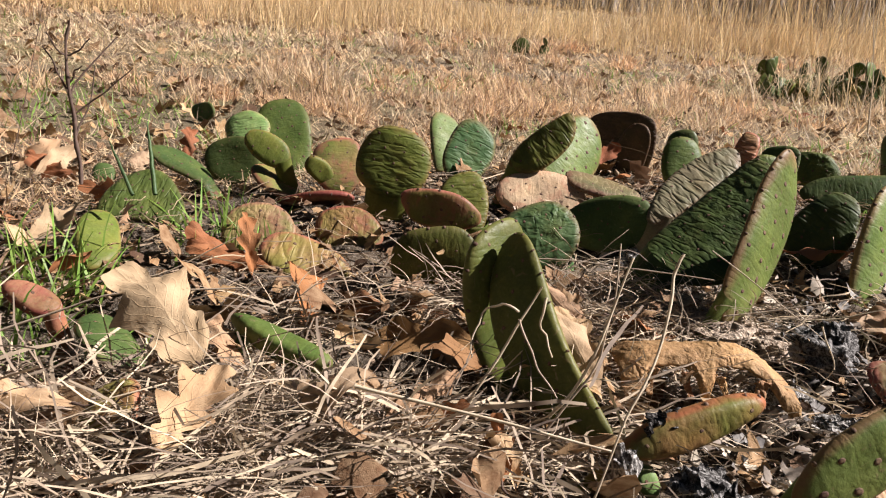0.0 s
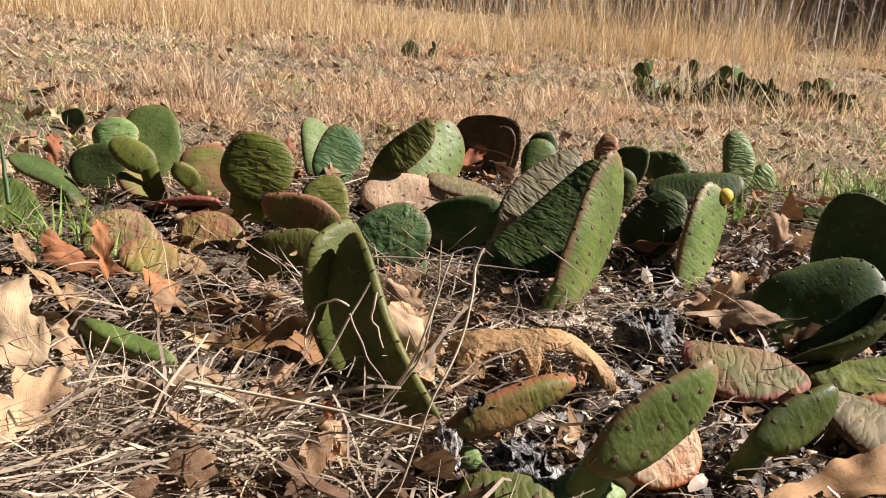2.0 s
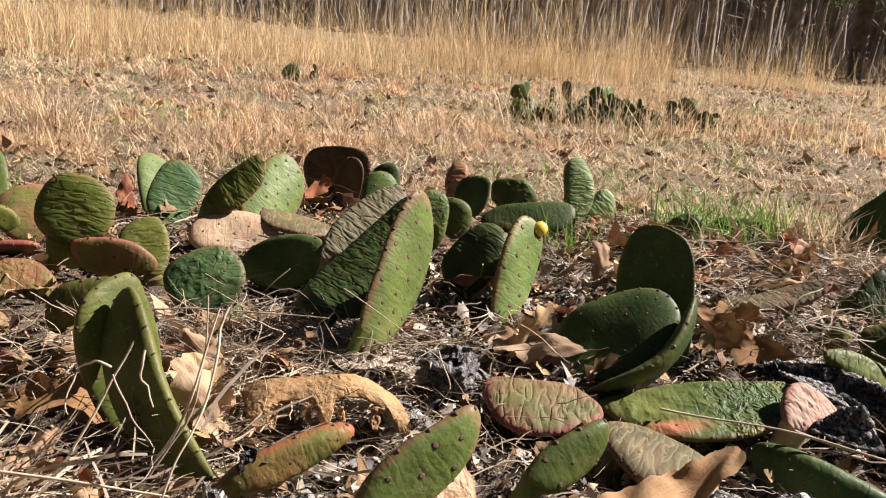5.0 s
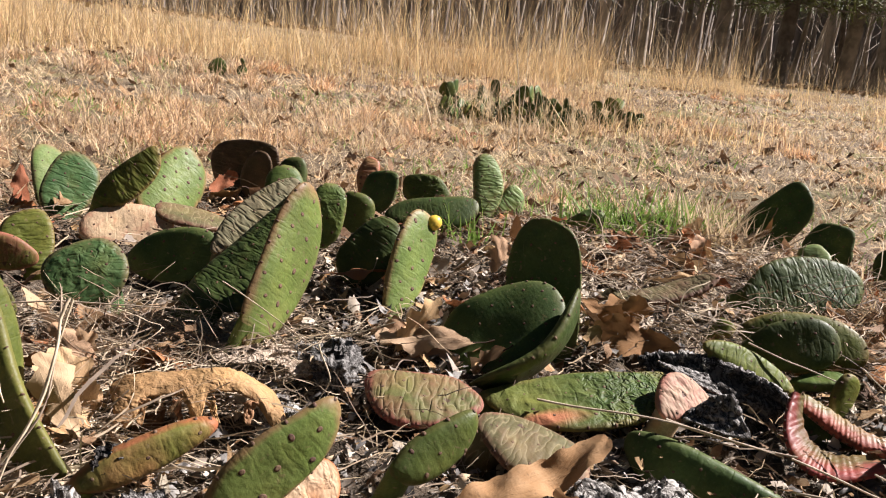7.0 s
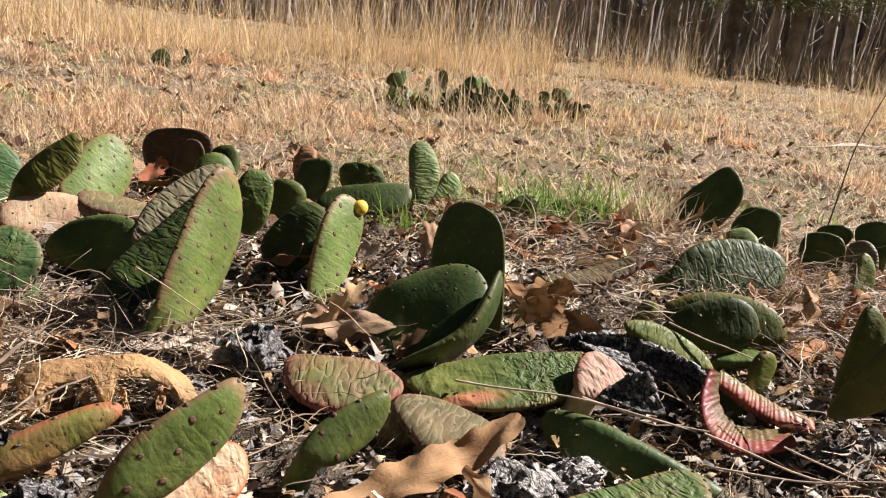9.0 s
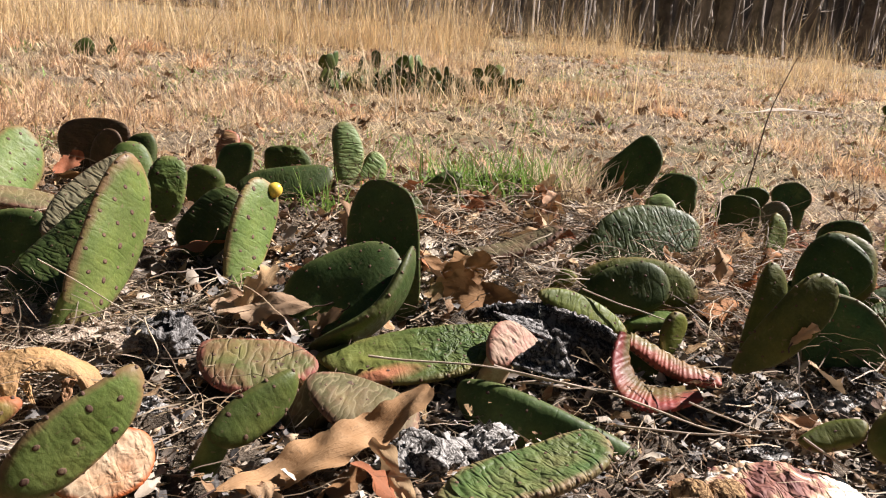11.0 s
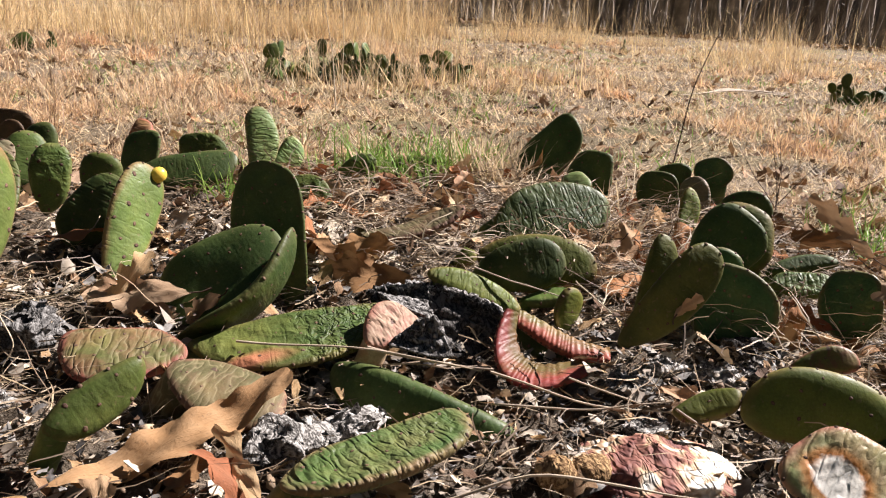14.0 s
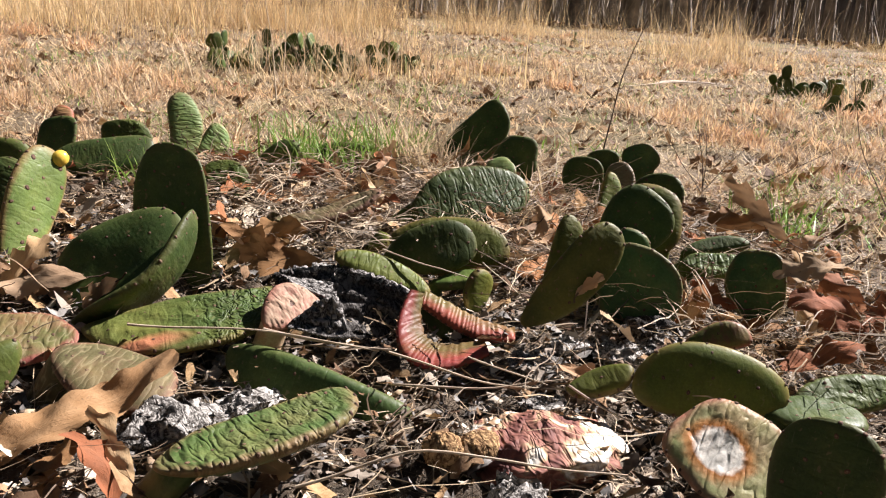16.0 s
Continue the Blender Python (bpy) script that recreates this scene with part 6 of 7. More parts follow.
oak_leaf("brown", 2, (0.431, 0.390, 0.020), (0.471, 0.397, 0.033), (-0.169, -0.567, 0.806), 0.024, 0.4)
oak_leaf("pale", 2, (0.519, 0.677, 0.045), (0.424, 0.716, 0.043), (-0.207, -0.449, 0.869), 0.045, 0.35)
oak_leaf("tan", 4, (0.438, 0.698, 0.040), (0.491, 0.711, 0.086), (0.017, -0.970, 0.244), 0.040, 0.4)
oak_leaf("tan", 7, (0.542, 0.654, 0.057), (0.507, 0.662, 0.031), (-0.136, -0.984, -0.115), 0.035, 0.4)
oak_leaf("tan", 7, (0.089, 0.445, 0.020), (0.079, 0.469, 0.043), (0.247, -0.615, 0.749), 0.024, 0.3)
oak_leaf("tan", 4, (0.004, 0.505, 0.030), (0.055, 0.533, 0.048), (0.169, -0.733, 0.658), 0.029, 0.5)
oak_leaf("rust", 6, (0.032, 0.490, 0.030), (0.061, 0.510, 0.042), (0.176, -0.687, 0.705), 0.024, 0.5)
oak_leaf("brown", 3, (0.073, 0.637, 0.030), (-0.022, 0.682, 0.023), (-0.350, -0.625, 0.698), 0.058, 0.4)
oak_leaf("tan", 0, (-0.093, 0.560, 0.030), (-0.134, 0.604, 0.050), (0.070, -0.365, 0.928), 0.036, 0.4)
oak_leaf("rust", 5, (-0.155, 0.844, 0.020), (-0.228, 0.882, 0.036), (-0.072, -0.499, 0.863), 0.042, 0.6)
oak_leaf("rust", 4, (-0.130, 0.766, 0.030), (-0.152, 0.796, 0.083), (0.471, -0.674, 0.569), 0.029, 0.6)
oak_leaf("pale", 0, (0.165, 0.553, 0.030), (0.123, 0.611, 0.072), (0.061, -0.551, 0.832), 0.047, 0.5)
oak_leaf("tan", 4, (0.120, 0.669, 0.040), (0.161, 0.693, 0.061), (0.100, -0.749, 0.656), 0.043, 0.5)
oak_leaf("tan", 6, (0.168, 0.655, 0.045), (0.133, 0.694, 0.061), (-0.192, -0.524, 0.830), 0.035, 0.6)
oak_leaf("tan", 3, (0.155, 0.586, 0.020), (0.146, 0.651, 0.063), (0.05, -0.75, 0.66), 0.058, 0.5)
oak_leaf("tan", 1, (0.178, 0.604, 0.030), (0.145, 0.639, 0.037), (-0.370, -0.499, 0.783), 0.028, 0.6)



def scatter_leaves():
    rng = np.random.default_rng(77)

    open_spots = [(0.775, 0.50), (0.80, 0.545), (0.735, 0.60), (0.80, 0.60), (0.53, 0.43), (0.59, 0.44), (0.36, 0.68), (0.24, 0.57), (0.79, 0.30), (0.19, 0.37), (0.14, 0.36), (0.22, 0.42), (0.30, 0.45), (0.45, 0.45), (0.48, 0.49), (-0.05, 0.93), (-0.14, 0.93), (-0.09, 0.86), (-0.10, 0.80), (0.04, 0.52), (0.05, 0.47), (0.24, 0.84), (0.27, 0.87), (-0.17, 0.80), (-0.20, 0.94), (-0.33, 0.83), (-0.30, 0.66), (-0.22, 0.66), (0.02, 0.63), (0.20, 0.46), (0.25, 0.45)]

    def clear_of_pads(x, y):
        if any(math.hypot(x - a, y - b) < 0.085 for a, b in open_spots):
            return False
        return all(math.hypot(x - c.x, y - c.y) > (0.085 if lying else 0.04) for c, lying in pad_spots)

    def spot(xr, yr):
        while True:
            x, y = rng.uniform(*xr), rng.uniform(*yr)
            if clear_of_pads(x, y):
                return x, y

    tones = ["tan", "brown", "rust", "pale", "tan", "rust"]
    protos = [leaf_object(tones[i % 6], i % 8, 0.055 + 0.006 * (i % 6), 0.036 + 0.004 * (i % 5), 0.35 + 0.07 * (i % 5), 500 + i) for i in range(14)]

    def settle(ob, x, y, s, tilt):
        """A pose in which the leaf's lowest points just reach into the litter."""
        m = pose(0, 0, 0, rng.normal(0, tilt), rng.normal(0, tilt), rng.uniform(0, 360)) @ Matrix.Diagonal((s, s, s, 1))
        co = np.empty(len(ob.data.vertices) * 3, np.float32)
        ob.data.vertices.foreach_get("co", co)
        p = co.reshape(-1, 3) @ np.array(m.to_3x3()).T
        low = (p[:, 2] - ground_z(p[:, 0] + x, p[:, 1] + y)).min()
        return Matrix.Translation((x, y, rng.uniform(-0.002, 0.006) - low)) @ m

    def put(ob, x, y, dup, s, tilt=25):
        m = settle(ob, x, y, s, tilt)
        if dup:
            copy_thing(ob, m)
        else:
            ob.matrix_basis = m

    for i, ob in enumerate(protos):
        put(ob, *spot((-0.4, 1.3), (0.3, 1.2)), False, 1)
    for i in range(120):
        x, y = spot((-0.6, 1.55), (0.18, 1.45))
        put(protos[i % 14], x, y, True, rng.uniform(0.55, 1.15))
    for i in range(34):
        x, y = spot((-0.55, 0.28), (0.42, 0.92))
        big = leaf_object(["tan", "brown", "pale", "rust", "brown"][i % 5], i % 8, rng.uniform(0.075, 0.115), rng.uniform(0.045, 0.07), rng.uniform(0.4, 0.9), 800 + i)
        big.matrix_basis = settle(big, x, y, 1, 27 if y < 0.68 else 18)
    for i in range(40):
        x, y = spot((0.72, 1.5), (0.30, 1.15))
        big = leaf_object(["rust", "brown", "tan", "rust"][i % 4], i % 8, rng.uniform(0.05, 0.09), rng.uniform(0.035, 0.055), rng.uniform(0.4, 0.9), 860 + i)
        big.matrix_basis = settle(big, x, y, 1, 30)
    for i in range(34):
        x, y = spot((0.70, 1.22), (0.70, 1.14))
        big = leaf_object(["tan", "pale", "brown", "tan", "rust"][i % 5], i % 8, rng.uniform(0.05, 0.085), rng.uniform(0.03, 0.05), rng.uniform(0.4, 0.9), 930 + i)
        big.matrix_basis = settle(big, x, y, 1, 32)
    for i in range(50):
        a, r = radians(rng.uniform(-30, 65)), rng.uniform(1.6, 6.0)
        put(protos[i % 14], 0.3 + r * math.sin(a), r * math.cos(a), True, rng.uniform(0.7, 1.2))


scatter_leaves()

# ---- dead, crumbling pads ----


def rot_flake(seed, material):
    """A curled, torn scale of rotted skin, about a centimetre across."""
    g = np.random.default_rng(seed)
    a, b = np.meshgrid(np.linspace(-1, 1, 7), np.linspace(-1, 1, 6), indexing="ij")
    x, y = (a + g.normal(0, 0.13, a.shape)) * 0.0075, (b * (1 - 0.35 * a * a) + g.normal(0, 0.13, a.shape)) * 0.0052
    zz = 0.0042 * (a * a * g.uniform(0.3, 1.0) - 0.7 * b * b * g.uniform(-0.6, 0.9)) + g.normal(0, 0.0006, a.shape)
    k, l = np.meshgrid(np.arange(6), np.arange(5), indexing="ij")
    f = np.stack([k * 6 + l, (k + 1) * 6 + l, (k + 1) * 6 + l + 1, k * 6 + l + 1], -1).reshape(-1, 4)
    return mesh_from("flake", np.stack([x, y, zz], -1).reshape(-1, 3), f, material)


FLAKES = {mat.name: [rot_flake(k, mat) for k in range(5)] for mat in (M_ROT, M_PALE_SKIN, M_SHELL, M_CHAR, M_ROTTING)}


def rotten_lump(x, y, z, size, seed, tall=0.55, stretch=1.0, turn=0.0, material=None, rough=1.0):
    """A lump of rotted pad, all folds, with scales of skin lifting from it."""
    g = np.random.default_rng(seed)
    material = material or M_ROT
    nu, nv = 84, 44
    u, w = np.meshgrid(np.linspace(0, 2 * np.pi, nu, endpoint=False), np.linspace(0.02, np.pi - 0.02, nv), indexing="ij")
    d = np.stack([np.cos(u) * np.sin(w), np.sin(u) * np.sin(w), np.cos(w)], -1)
    r = np.ones(u.shape)
    for k in range(11):
        a = g.normal(0, 1, 3)
        fr = g.uniform(2.0, 4.5) if k < 5 else g.uniform(6.0, 14.0)
        a *= fr / np.linalg.norm(a)
        bend = 0.9 * np.sin(d @ g.normal(0, 3.0, 3) + g.uniform(0, 6))
        r = r + rough * ((0.42 if k < 5 else 0.27) / fr ** 0.75) * (0.45 - np.abs(np.sin(d @ a + bend + g.uniform(0, 6))))
    r = np.clip(r, 0.45, 1.6) + 0.010 * g.normal(size=u.shape)
    v = d * r[..., None] * np.array([stretch, 1.0, tall]) * size
    i, j = np.meshgrid(np.arange(nu), np.arange(nv - 1), indexing="ij")
    f = np.stack([i * nv + j, i * nv + j + 1, ((i + 1) % nu) * nv + j + 1, ((i + 1) % nu) * nv + j], -1).reshape(-1, 4)
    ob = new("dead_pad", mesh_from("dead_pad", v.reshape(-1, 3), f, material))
    ob.matrix_basis = pose(x, y, max(z, float(ground_z(x, y)) + 0.15 * size), 0, 0, turn)
    for k in range(int((5 + 330 * size) * (rough > 0.6))):
        p = v[g.integers(0, nu), g.integers(4, nv // 2)]
        q = Vector(p + g.normal(0, 0.4 * size, 3)).to_track_quat("Z", "Y").to_matrix().to_4x4()
        c = g.uniform(0.5, 1.2) * min(1.0, size / 0.022)
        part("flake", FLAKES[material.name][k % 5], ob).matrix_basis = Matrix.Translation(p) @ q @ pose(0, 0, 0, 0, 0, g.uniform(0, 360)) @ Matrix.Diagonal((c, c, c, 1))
    return tagged(ob, "grey crumbling lump of dead prickly pear", "dead cactus", "dead pads")


HANGING_FOLDS = [
    ([(0.654, 0.516, 0.052), (0.668, 0.513, 0.067), (0.683, 0.509, 0.082), (0.693, 0.499, 0.08)], [(0.651, 0.505, 0.055), (0.663, 0.497, 0.055), (0.68, 0.48, 0.046), (0.695, 0.471, 0.053)], 1.1),
    ([(0.68, 0.603, 0.07), (0.688, 0.596, 0.068), (0.704, 0.586, 0.069), (0.72, 0.574, 0.067)], [(0.676, 0.569, 0.074), (0.687, 0.558, 0.067), (0.7, 0.548, 0.065), (0.712, 0.536, 0.06)], 1.0),
]


def crumpled_sheet(name, top, low, nrm, seed, size, nu, nv, wild, material):
    """A wrinkled sheet of dead skin between two curved edges; gives its grid of points and its mesh."""
    g = np.random.default_rng(seed)
    u, w = np.meshgrid(np.linspace(0, 1, nu), np.linspace(0, 1, nv), indexing="ij")

    def curve(p0, p1, p2, p3):
        return sum(c[..., None] * np.array(q) for c, q in (((1 - u) ** 3, p0), (3 * u * (1 - u) ** 2, p1), (3 * u * u * (1 - u), p2), (u ** 3, p3)))

    a, b = curve(*top), curve(*low)
    h = -0.003 * np.sin(np.pi * w) ** 0.8
    for k in range(9):
        t, o, fr = g.uniform(0, 6.28), g.uniform(0, 6.28), g.uniform(6, 26) * wild
        c = fr * (u * np.cos(t) + 0.55 * w * np.sin(t)) + 1.2 * np.sin(9 * w + 5 * u + o)
        h = h + size / fr ** 0.75 * (0.4 - np.abs(np.sin(c + o))) * np.clip(6 * (1 - w), 0.2, 1)
    v = a * (1 - w[..., None]) + b * w[..., None] + h[..., None] * np.array(nrm)
    k, l = np.meshgrid(np.arange(nu - 1), np.arange(nv - 1), indexing="ij")
    f = np.stack([k * nv + l, (k + 1) * nv + l, (k + 1) * nv + l + 1, k * nv + l + 1], -1).reshape(-1, 4)
    return v, mesh_from(name, v.reshape(-1, 3), f, material)


def charred_pad():
    """A blackened pad caved in under its own rim, the shade inside put into its black too; the rim a crust of pale ash,
    with grey folds hanging before it.
    """
    g = np.random.default_rng(5)
    nu, nv, nrm = 110, 46, np.array([-0.52, -0.80, 0.30])
    v, me = crumpled_sheet("charred_pad", [(0.686, 0.640, 0.056), (0.725, 0.632, 0.074), (0.775, 0.588, 0.070), (0.800, 0.545, 0.048)], [(0.690, 0.572, 0.020), (0.708, 0.535, 0.008), (0.750, 0.540, 0.000), (0.796, 0.535, 0.000)], nrm, 5, 0.019, nu, nv, 1.0, M_CHAR)
    ob = tagged(new("charred_pad", me), "caved-in prickly pear pad coloured by rot and shade, ashen crusted rim", "dead cactus")
    ob.modifiers.new("thickness", "SOLIDIFY").thickness = 0.003
    line = v[::2, 0] + g.normal(0, 0.0009, (nu // 2, 3)) + np.array([0, 0, 0.001])
    tv, tf = tube_arrays(line, 0.0026 + 0.0014 * np.abs(g.normal(0, 1, nu // 2)), 9)
    part("rim", mesh_from("rim", tv + g.normal(0, 0.0009, tv.shape), tf, M_CRUST), ob, "crust of dark grey ash")
    for k in range(26):
        p = v[g.integers(2, nu - 2), min(nv - 1, int(abs(g.normal(0, 6))))]
        q = Vector(nrm + g.normal(0, 0.5, 3)).to_track_quat("Z", "Y").to_matrix().to_4x4()
        part("flake", FLAKES["char" if k % 3 else "rotten_grey"][k % 5], ob).matrix_basis = Matrix.Translation(p + 0.002 * nrm) @ q @ pose(0, 0, 0, 0, 0, g.uniform(0, 360))
    for k, (top, low, wild) in enumerate(HANGING_FOLDS):
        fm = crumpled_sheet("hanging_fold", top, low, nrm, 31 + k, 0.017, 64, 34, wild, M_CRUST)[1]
        part("hanging_fold", fm, ob, "grey wrinkled skin hanging in folds").modifiers.new("thickness", "SOLIDIFY").thickness = 0.0018


charred_pad()
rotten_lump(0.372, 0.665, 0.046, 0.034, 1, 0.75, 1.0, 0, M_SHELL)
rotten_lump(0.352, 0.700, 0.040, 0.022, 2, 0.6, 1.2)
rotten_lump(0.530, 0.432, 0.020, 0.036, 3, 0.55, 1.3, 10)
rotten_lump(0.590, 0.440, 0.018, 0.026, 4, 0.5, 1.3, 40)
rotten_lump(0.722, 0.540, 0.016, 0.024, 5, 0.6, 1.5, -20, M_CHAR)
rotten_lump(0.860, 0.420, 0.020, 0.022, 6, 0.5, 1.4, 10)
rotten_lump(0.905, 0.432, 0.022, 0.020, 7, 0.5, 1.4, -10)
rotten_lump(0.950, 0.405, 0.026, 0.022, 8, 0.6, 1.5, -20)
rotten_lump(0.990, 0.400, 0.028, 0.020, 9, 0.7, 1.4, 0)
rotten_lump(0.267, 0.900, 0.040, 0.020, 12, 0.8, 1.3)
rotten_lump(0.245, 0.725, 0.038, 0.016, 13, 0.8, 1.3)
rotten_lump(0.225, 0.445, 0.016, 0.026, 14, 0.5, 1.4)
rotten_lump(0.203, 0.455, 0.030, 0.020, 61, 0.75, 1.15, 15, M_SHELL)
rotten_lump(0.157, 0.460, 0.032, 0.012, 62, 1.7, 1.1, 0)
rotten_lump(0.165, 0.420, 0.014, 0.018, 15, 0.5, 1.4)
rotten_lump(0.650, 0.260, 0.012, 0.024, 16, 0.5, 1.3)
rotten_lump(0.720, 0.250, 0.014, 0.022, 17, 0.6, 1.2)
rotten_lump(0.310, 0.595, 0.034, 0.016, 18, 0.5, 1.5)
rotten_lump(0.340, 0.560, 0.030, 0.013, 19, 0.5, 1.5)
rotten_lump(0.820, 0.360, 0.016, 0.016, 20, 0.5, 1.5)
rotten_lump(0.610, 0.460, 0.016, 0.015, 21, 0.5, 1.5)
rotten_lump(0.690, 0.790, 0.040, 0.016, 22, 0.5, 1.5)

rotting = rotten_lump(0.782, 0.306, 0.014, 0.052, 51, 0.42, 1.35, -12, M_ROTTING, 0.5)
tagged(rotting, "rotting prickly pear pad in white and dark red folds", "cactus pad")
rotting = rotten_lump(0.727, 0.312, 0.022, 0.016, 52, 0.9, 1.3, 20, M_STUB, 0.3)
tagged(rotting, "tan rotting stub of prickly pear", "cactus pad")
rotting = rotten_lump(0.700, 0.318, 0.024, 0.014, 54, 1.0, 1.2, -30, M_STUB, 0.3)
tagged(rotting, "tan rotting stub of prickly pear", "cactus pad")
rotten_lump(0.195, 0.494, 0.053, 0.014, 53, 0.7, 1.7, 20, M_CHAR)
rotten_lump(1.000, 0.420, 0.036, 0.024, 44, 0.7, 1.6, -10, M_CHAR)



def curled_pad(outer, inner, thick=0.010):
    """The rolled margin of a wilted pad: a ribbed band between its outer lip and its inner edge."""
    s = np.linspace(0, 1, 170)[:, None]

    def curve(ctrl):
        p0, p1, p2, p3 = (np.array(p) for p in ctrl)
        return (1 - s) ** 3 * p0 + 3 * s * (1 - s) ** 2 * p1 + 3 * s * s * (1 - s) * p2 + s ** 3 * p3

    line, edge = curve(outer), curve(inner)
    edge = line + 1.2 * (edge - line)
    tan = np.gradient(line, axis=0)
    tan /= np.linalg.norm(tan, axis=1)[:, None]
    d = edge - line
    width = np.linalg.norm(d, axis=1)[:, None]
    d = d / width
    nrm = np.cross(tan, d)
    nrm /= np.linalg.norm(nrm, axis=1)[:, None]
    th = np.linspace(0, 2 * np.pi, 26, endpoint=False)
    taper = np.sin(np.pi * (0.05 + 0.9 * s)) ** 0.4
    cx = np.sign(np.cos(th)) * np.abs(np.cos(th)) ** 0.8
    cy = np.sign(np.sin(th)) * np.abs(np.sin(th)) ** 0.8
    wave = 128 * s + 4 * np.sin(9 * s + 1) + 1.6 * np.sin(31 * s) + 2.5 * cx[None]
    v = line[:, None] + d[:, None] * ((cx[None] * 0.5 + 0.5) * width * (1 + 0.03 * np.sin(0.5 * wave)))[..., None]
    v = v + nrm[:, None] * (cy[None] * thick / 2 * (0.35 + 0.65 * taper) * (0.75 - 0.25 * cx[None]) + 0.00042 * np.sin(wave) * (0.7 + 0.3 * np.sin(0.23 * wave)) * (1 - 0.4 * np.abs(cx[None])))[..., None]
    i, j = np.meshgrid(np.arange(169), np.arange(26), indexing="ij")
    f = np.stack([i * 26 + j, i * 26 + (j + 1) % 26, (i + 1) * 26 + (j + 1) % 26, (i + 1) * 26 + j], -1).reshape(-1, 4)
    me = mesh_from("curled_pad", v.reshape(-1, 3), f, PAD_MATS["redcurl"])
    me.attributes.new("rim", "FLOAT", "POINT").data.foreach_set("value", np.tile(np.clip(0.90 - 0.20 * cx, 0, 1), 170).astype(np.float32))
    ob = new("prickly_pear_pad", me)
    ob["wrinkle"], ob["crumple"] = 0.3, 0.1
    for k in range(8, 164, 11):
        a = part("areole", RIM_AREOLE, ob)
        a.matrix_basis = Matrix.Translation(line[k] - d[k] * 0.0005) @ Vector(-d[k]).to_track_quat("Z", "Y").to_matrix().to_4x4()
    return tagged(ob, PAD_STYLES["redcurl"][4], "cactus pad", "prickly pear bed")


curled_pad([(0.783, 0.528, 0.069), (0.730, 0.492, 0.030), (0.732, 0.432, 0.010), (0.821, 0.442, 0.030)], [(0.797, 0.531, 0.063), (0.768, 0.500, 0.027), (0.765, 0.460, 0.026), (0.829, 0.463, 0.034)], 0.010)
curled_pad([(0.794, 0.528, 0.051), (0.810, 0.511, 0.042), (0.820, 0.482, 0.023), (0.868, 0.468, 0.025)], [(0.804, 0.537, 0.060), (0.827, 0.522, 0.051), (0.834, 0.496, 0.036), (0.875, 0.479, 0.033)], 0.012)



def dried_skin(p0, p1, rise, front):
    """An arched shell of dried pad skin, its front edge torn into hanging legs."""
    g = np.random.default_rng(88)
    nu, nv = 64, 16
    u, w = np.meshgrid(np.linspace(0, 1, nu), np.linspace(-0.35, 1, nv), indexing="ij")
    p0, p1, front = np.array(p0), np.array(p1), np.array(front)
    hump = np.sin(np.pi * (0.06 + 0.88 * u)) ** 0.7 * (1 + 0.12 * np.sin(9 * u + 1))
    leg = 0.34 + 0.66 * np.maximum.reduce([np.exp(-((u - c) / q) ** 2) for c, q in ((0.07, 0.07), (0.46, 0.045), (0.95, 0.09))])
    d = w * leg
    out = front[None, None] * (0.030 * np.sin(np.clip(d, -1, 1) * 1.7))[..., None]
    up = rise * hump * (1 - np.abs(d) ** 1.6) - 0.004 * (w > 0.9)
    crinkle = 0.0008 * np.sin(60 * u + 9 * np.sin(6 * w)) * np.sin(8 * w + 14 * u) + 0.0005 * np.sin(150 * u + 5 * w) * np.sin(17 * w)
    v = p0 + (p1 - p0) * u[..., None] + out + (up + crinkle)[..., None] * np.array([0, 0, 1.0])
    i, j = np.meshgrid(np.arange(nu - 1), np.arange(nv - 1), indexing="ij")
    q = np.stack([i * nv + j, i * nv + j + 1, (i + 1) * nv + j + 1, (i + 1) * nv + j], -1).reshape(-1, 4)
    v = v.reshape(-1, 3)
    me = mesh_from("dried_pad", v, q, PAD_MATS["dried"])
    ob = new("dried_pad", me)
    ob["wrinkle"], ob["crumple"] = 0.3, 0.7
    ob.modifiers.new("thickness", "SOLIDIFY").thickness = 0.0022
    along = (p1 - p0) / np.linalg.norm(p1 - p0)
    for k, at in enumerate((0.17, 0.36, 0.55, 0.80)):
        c = p0 + (p1 - p0) * at + front * 0.022 + np.array([0, 0, 0.50 * rise])
        b = c + front * 0.010 + along * g.normal(0, 0.005) - np.array([0, 0, g.uniform(0.35, 0.55) * rise])
        w = g.uniform(0.003, 0.007)
        sheet = crumpled_sheet("shred", [c - w * along, c - 0.4 * w * along, c + 0.4 * w * along, c + w * along], [b - 0.4 * w * along, b, b, b + 0.4 * w * along], front, 90 + k, 0.006, 14, 18, 1.0, PAD_MATS["dried"])[1]
        part("shred", sheet, ob, "torn strip of dried skin").modifiers.new("thickness", "SOLIDIFY").thickness = 0.0012
    return tagged(ob, "dried tan prickly pear skin, arched and torn", "dead cactus")


dried_skin((0.179, 0.610, 0.036), (0.312, 0.598, 0.034), 0.034, (0.15, -0.95, -0.1))

rotten_lump(0.304, 0.683, 0.048, 0.026, 70, 0.3, 1.9, 10, M_PALE_SKIN)
rotten_lump(0.277, 0.702, 0.048, 0.022, 71, 0.35, 1.6, -20, M_PALE_SKIN)
rotten_lump(0.335, 0.658, 0.044, 0.018, 72, 0.4, 1.6, 30, M_PALE_SKIN)


# ---- stems, stalks and tufts ----
stem_rng = np.random.default_rng(63)


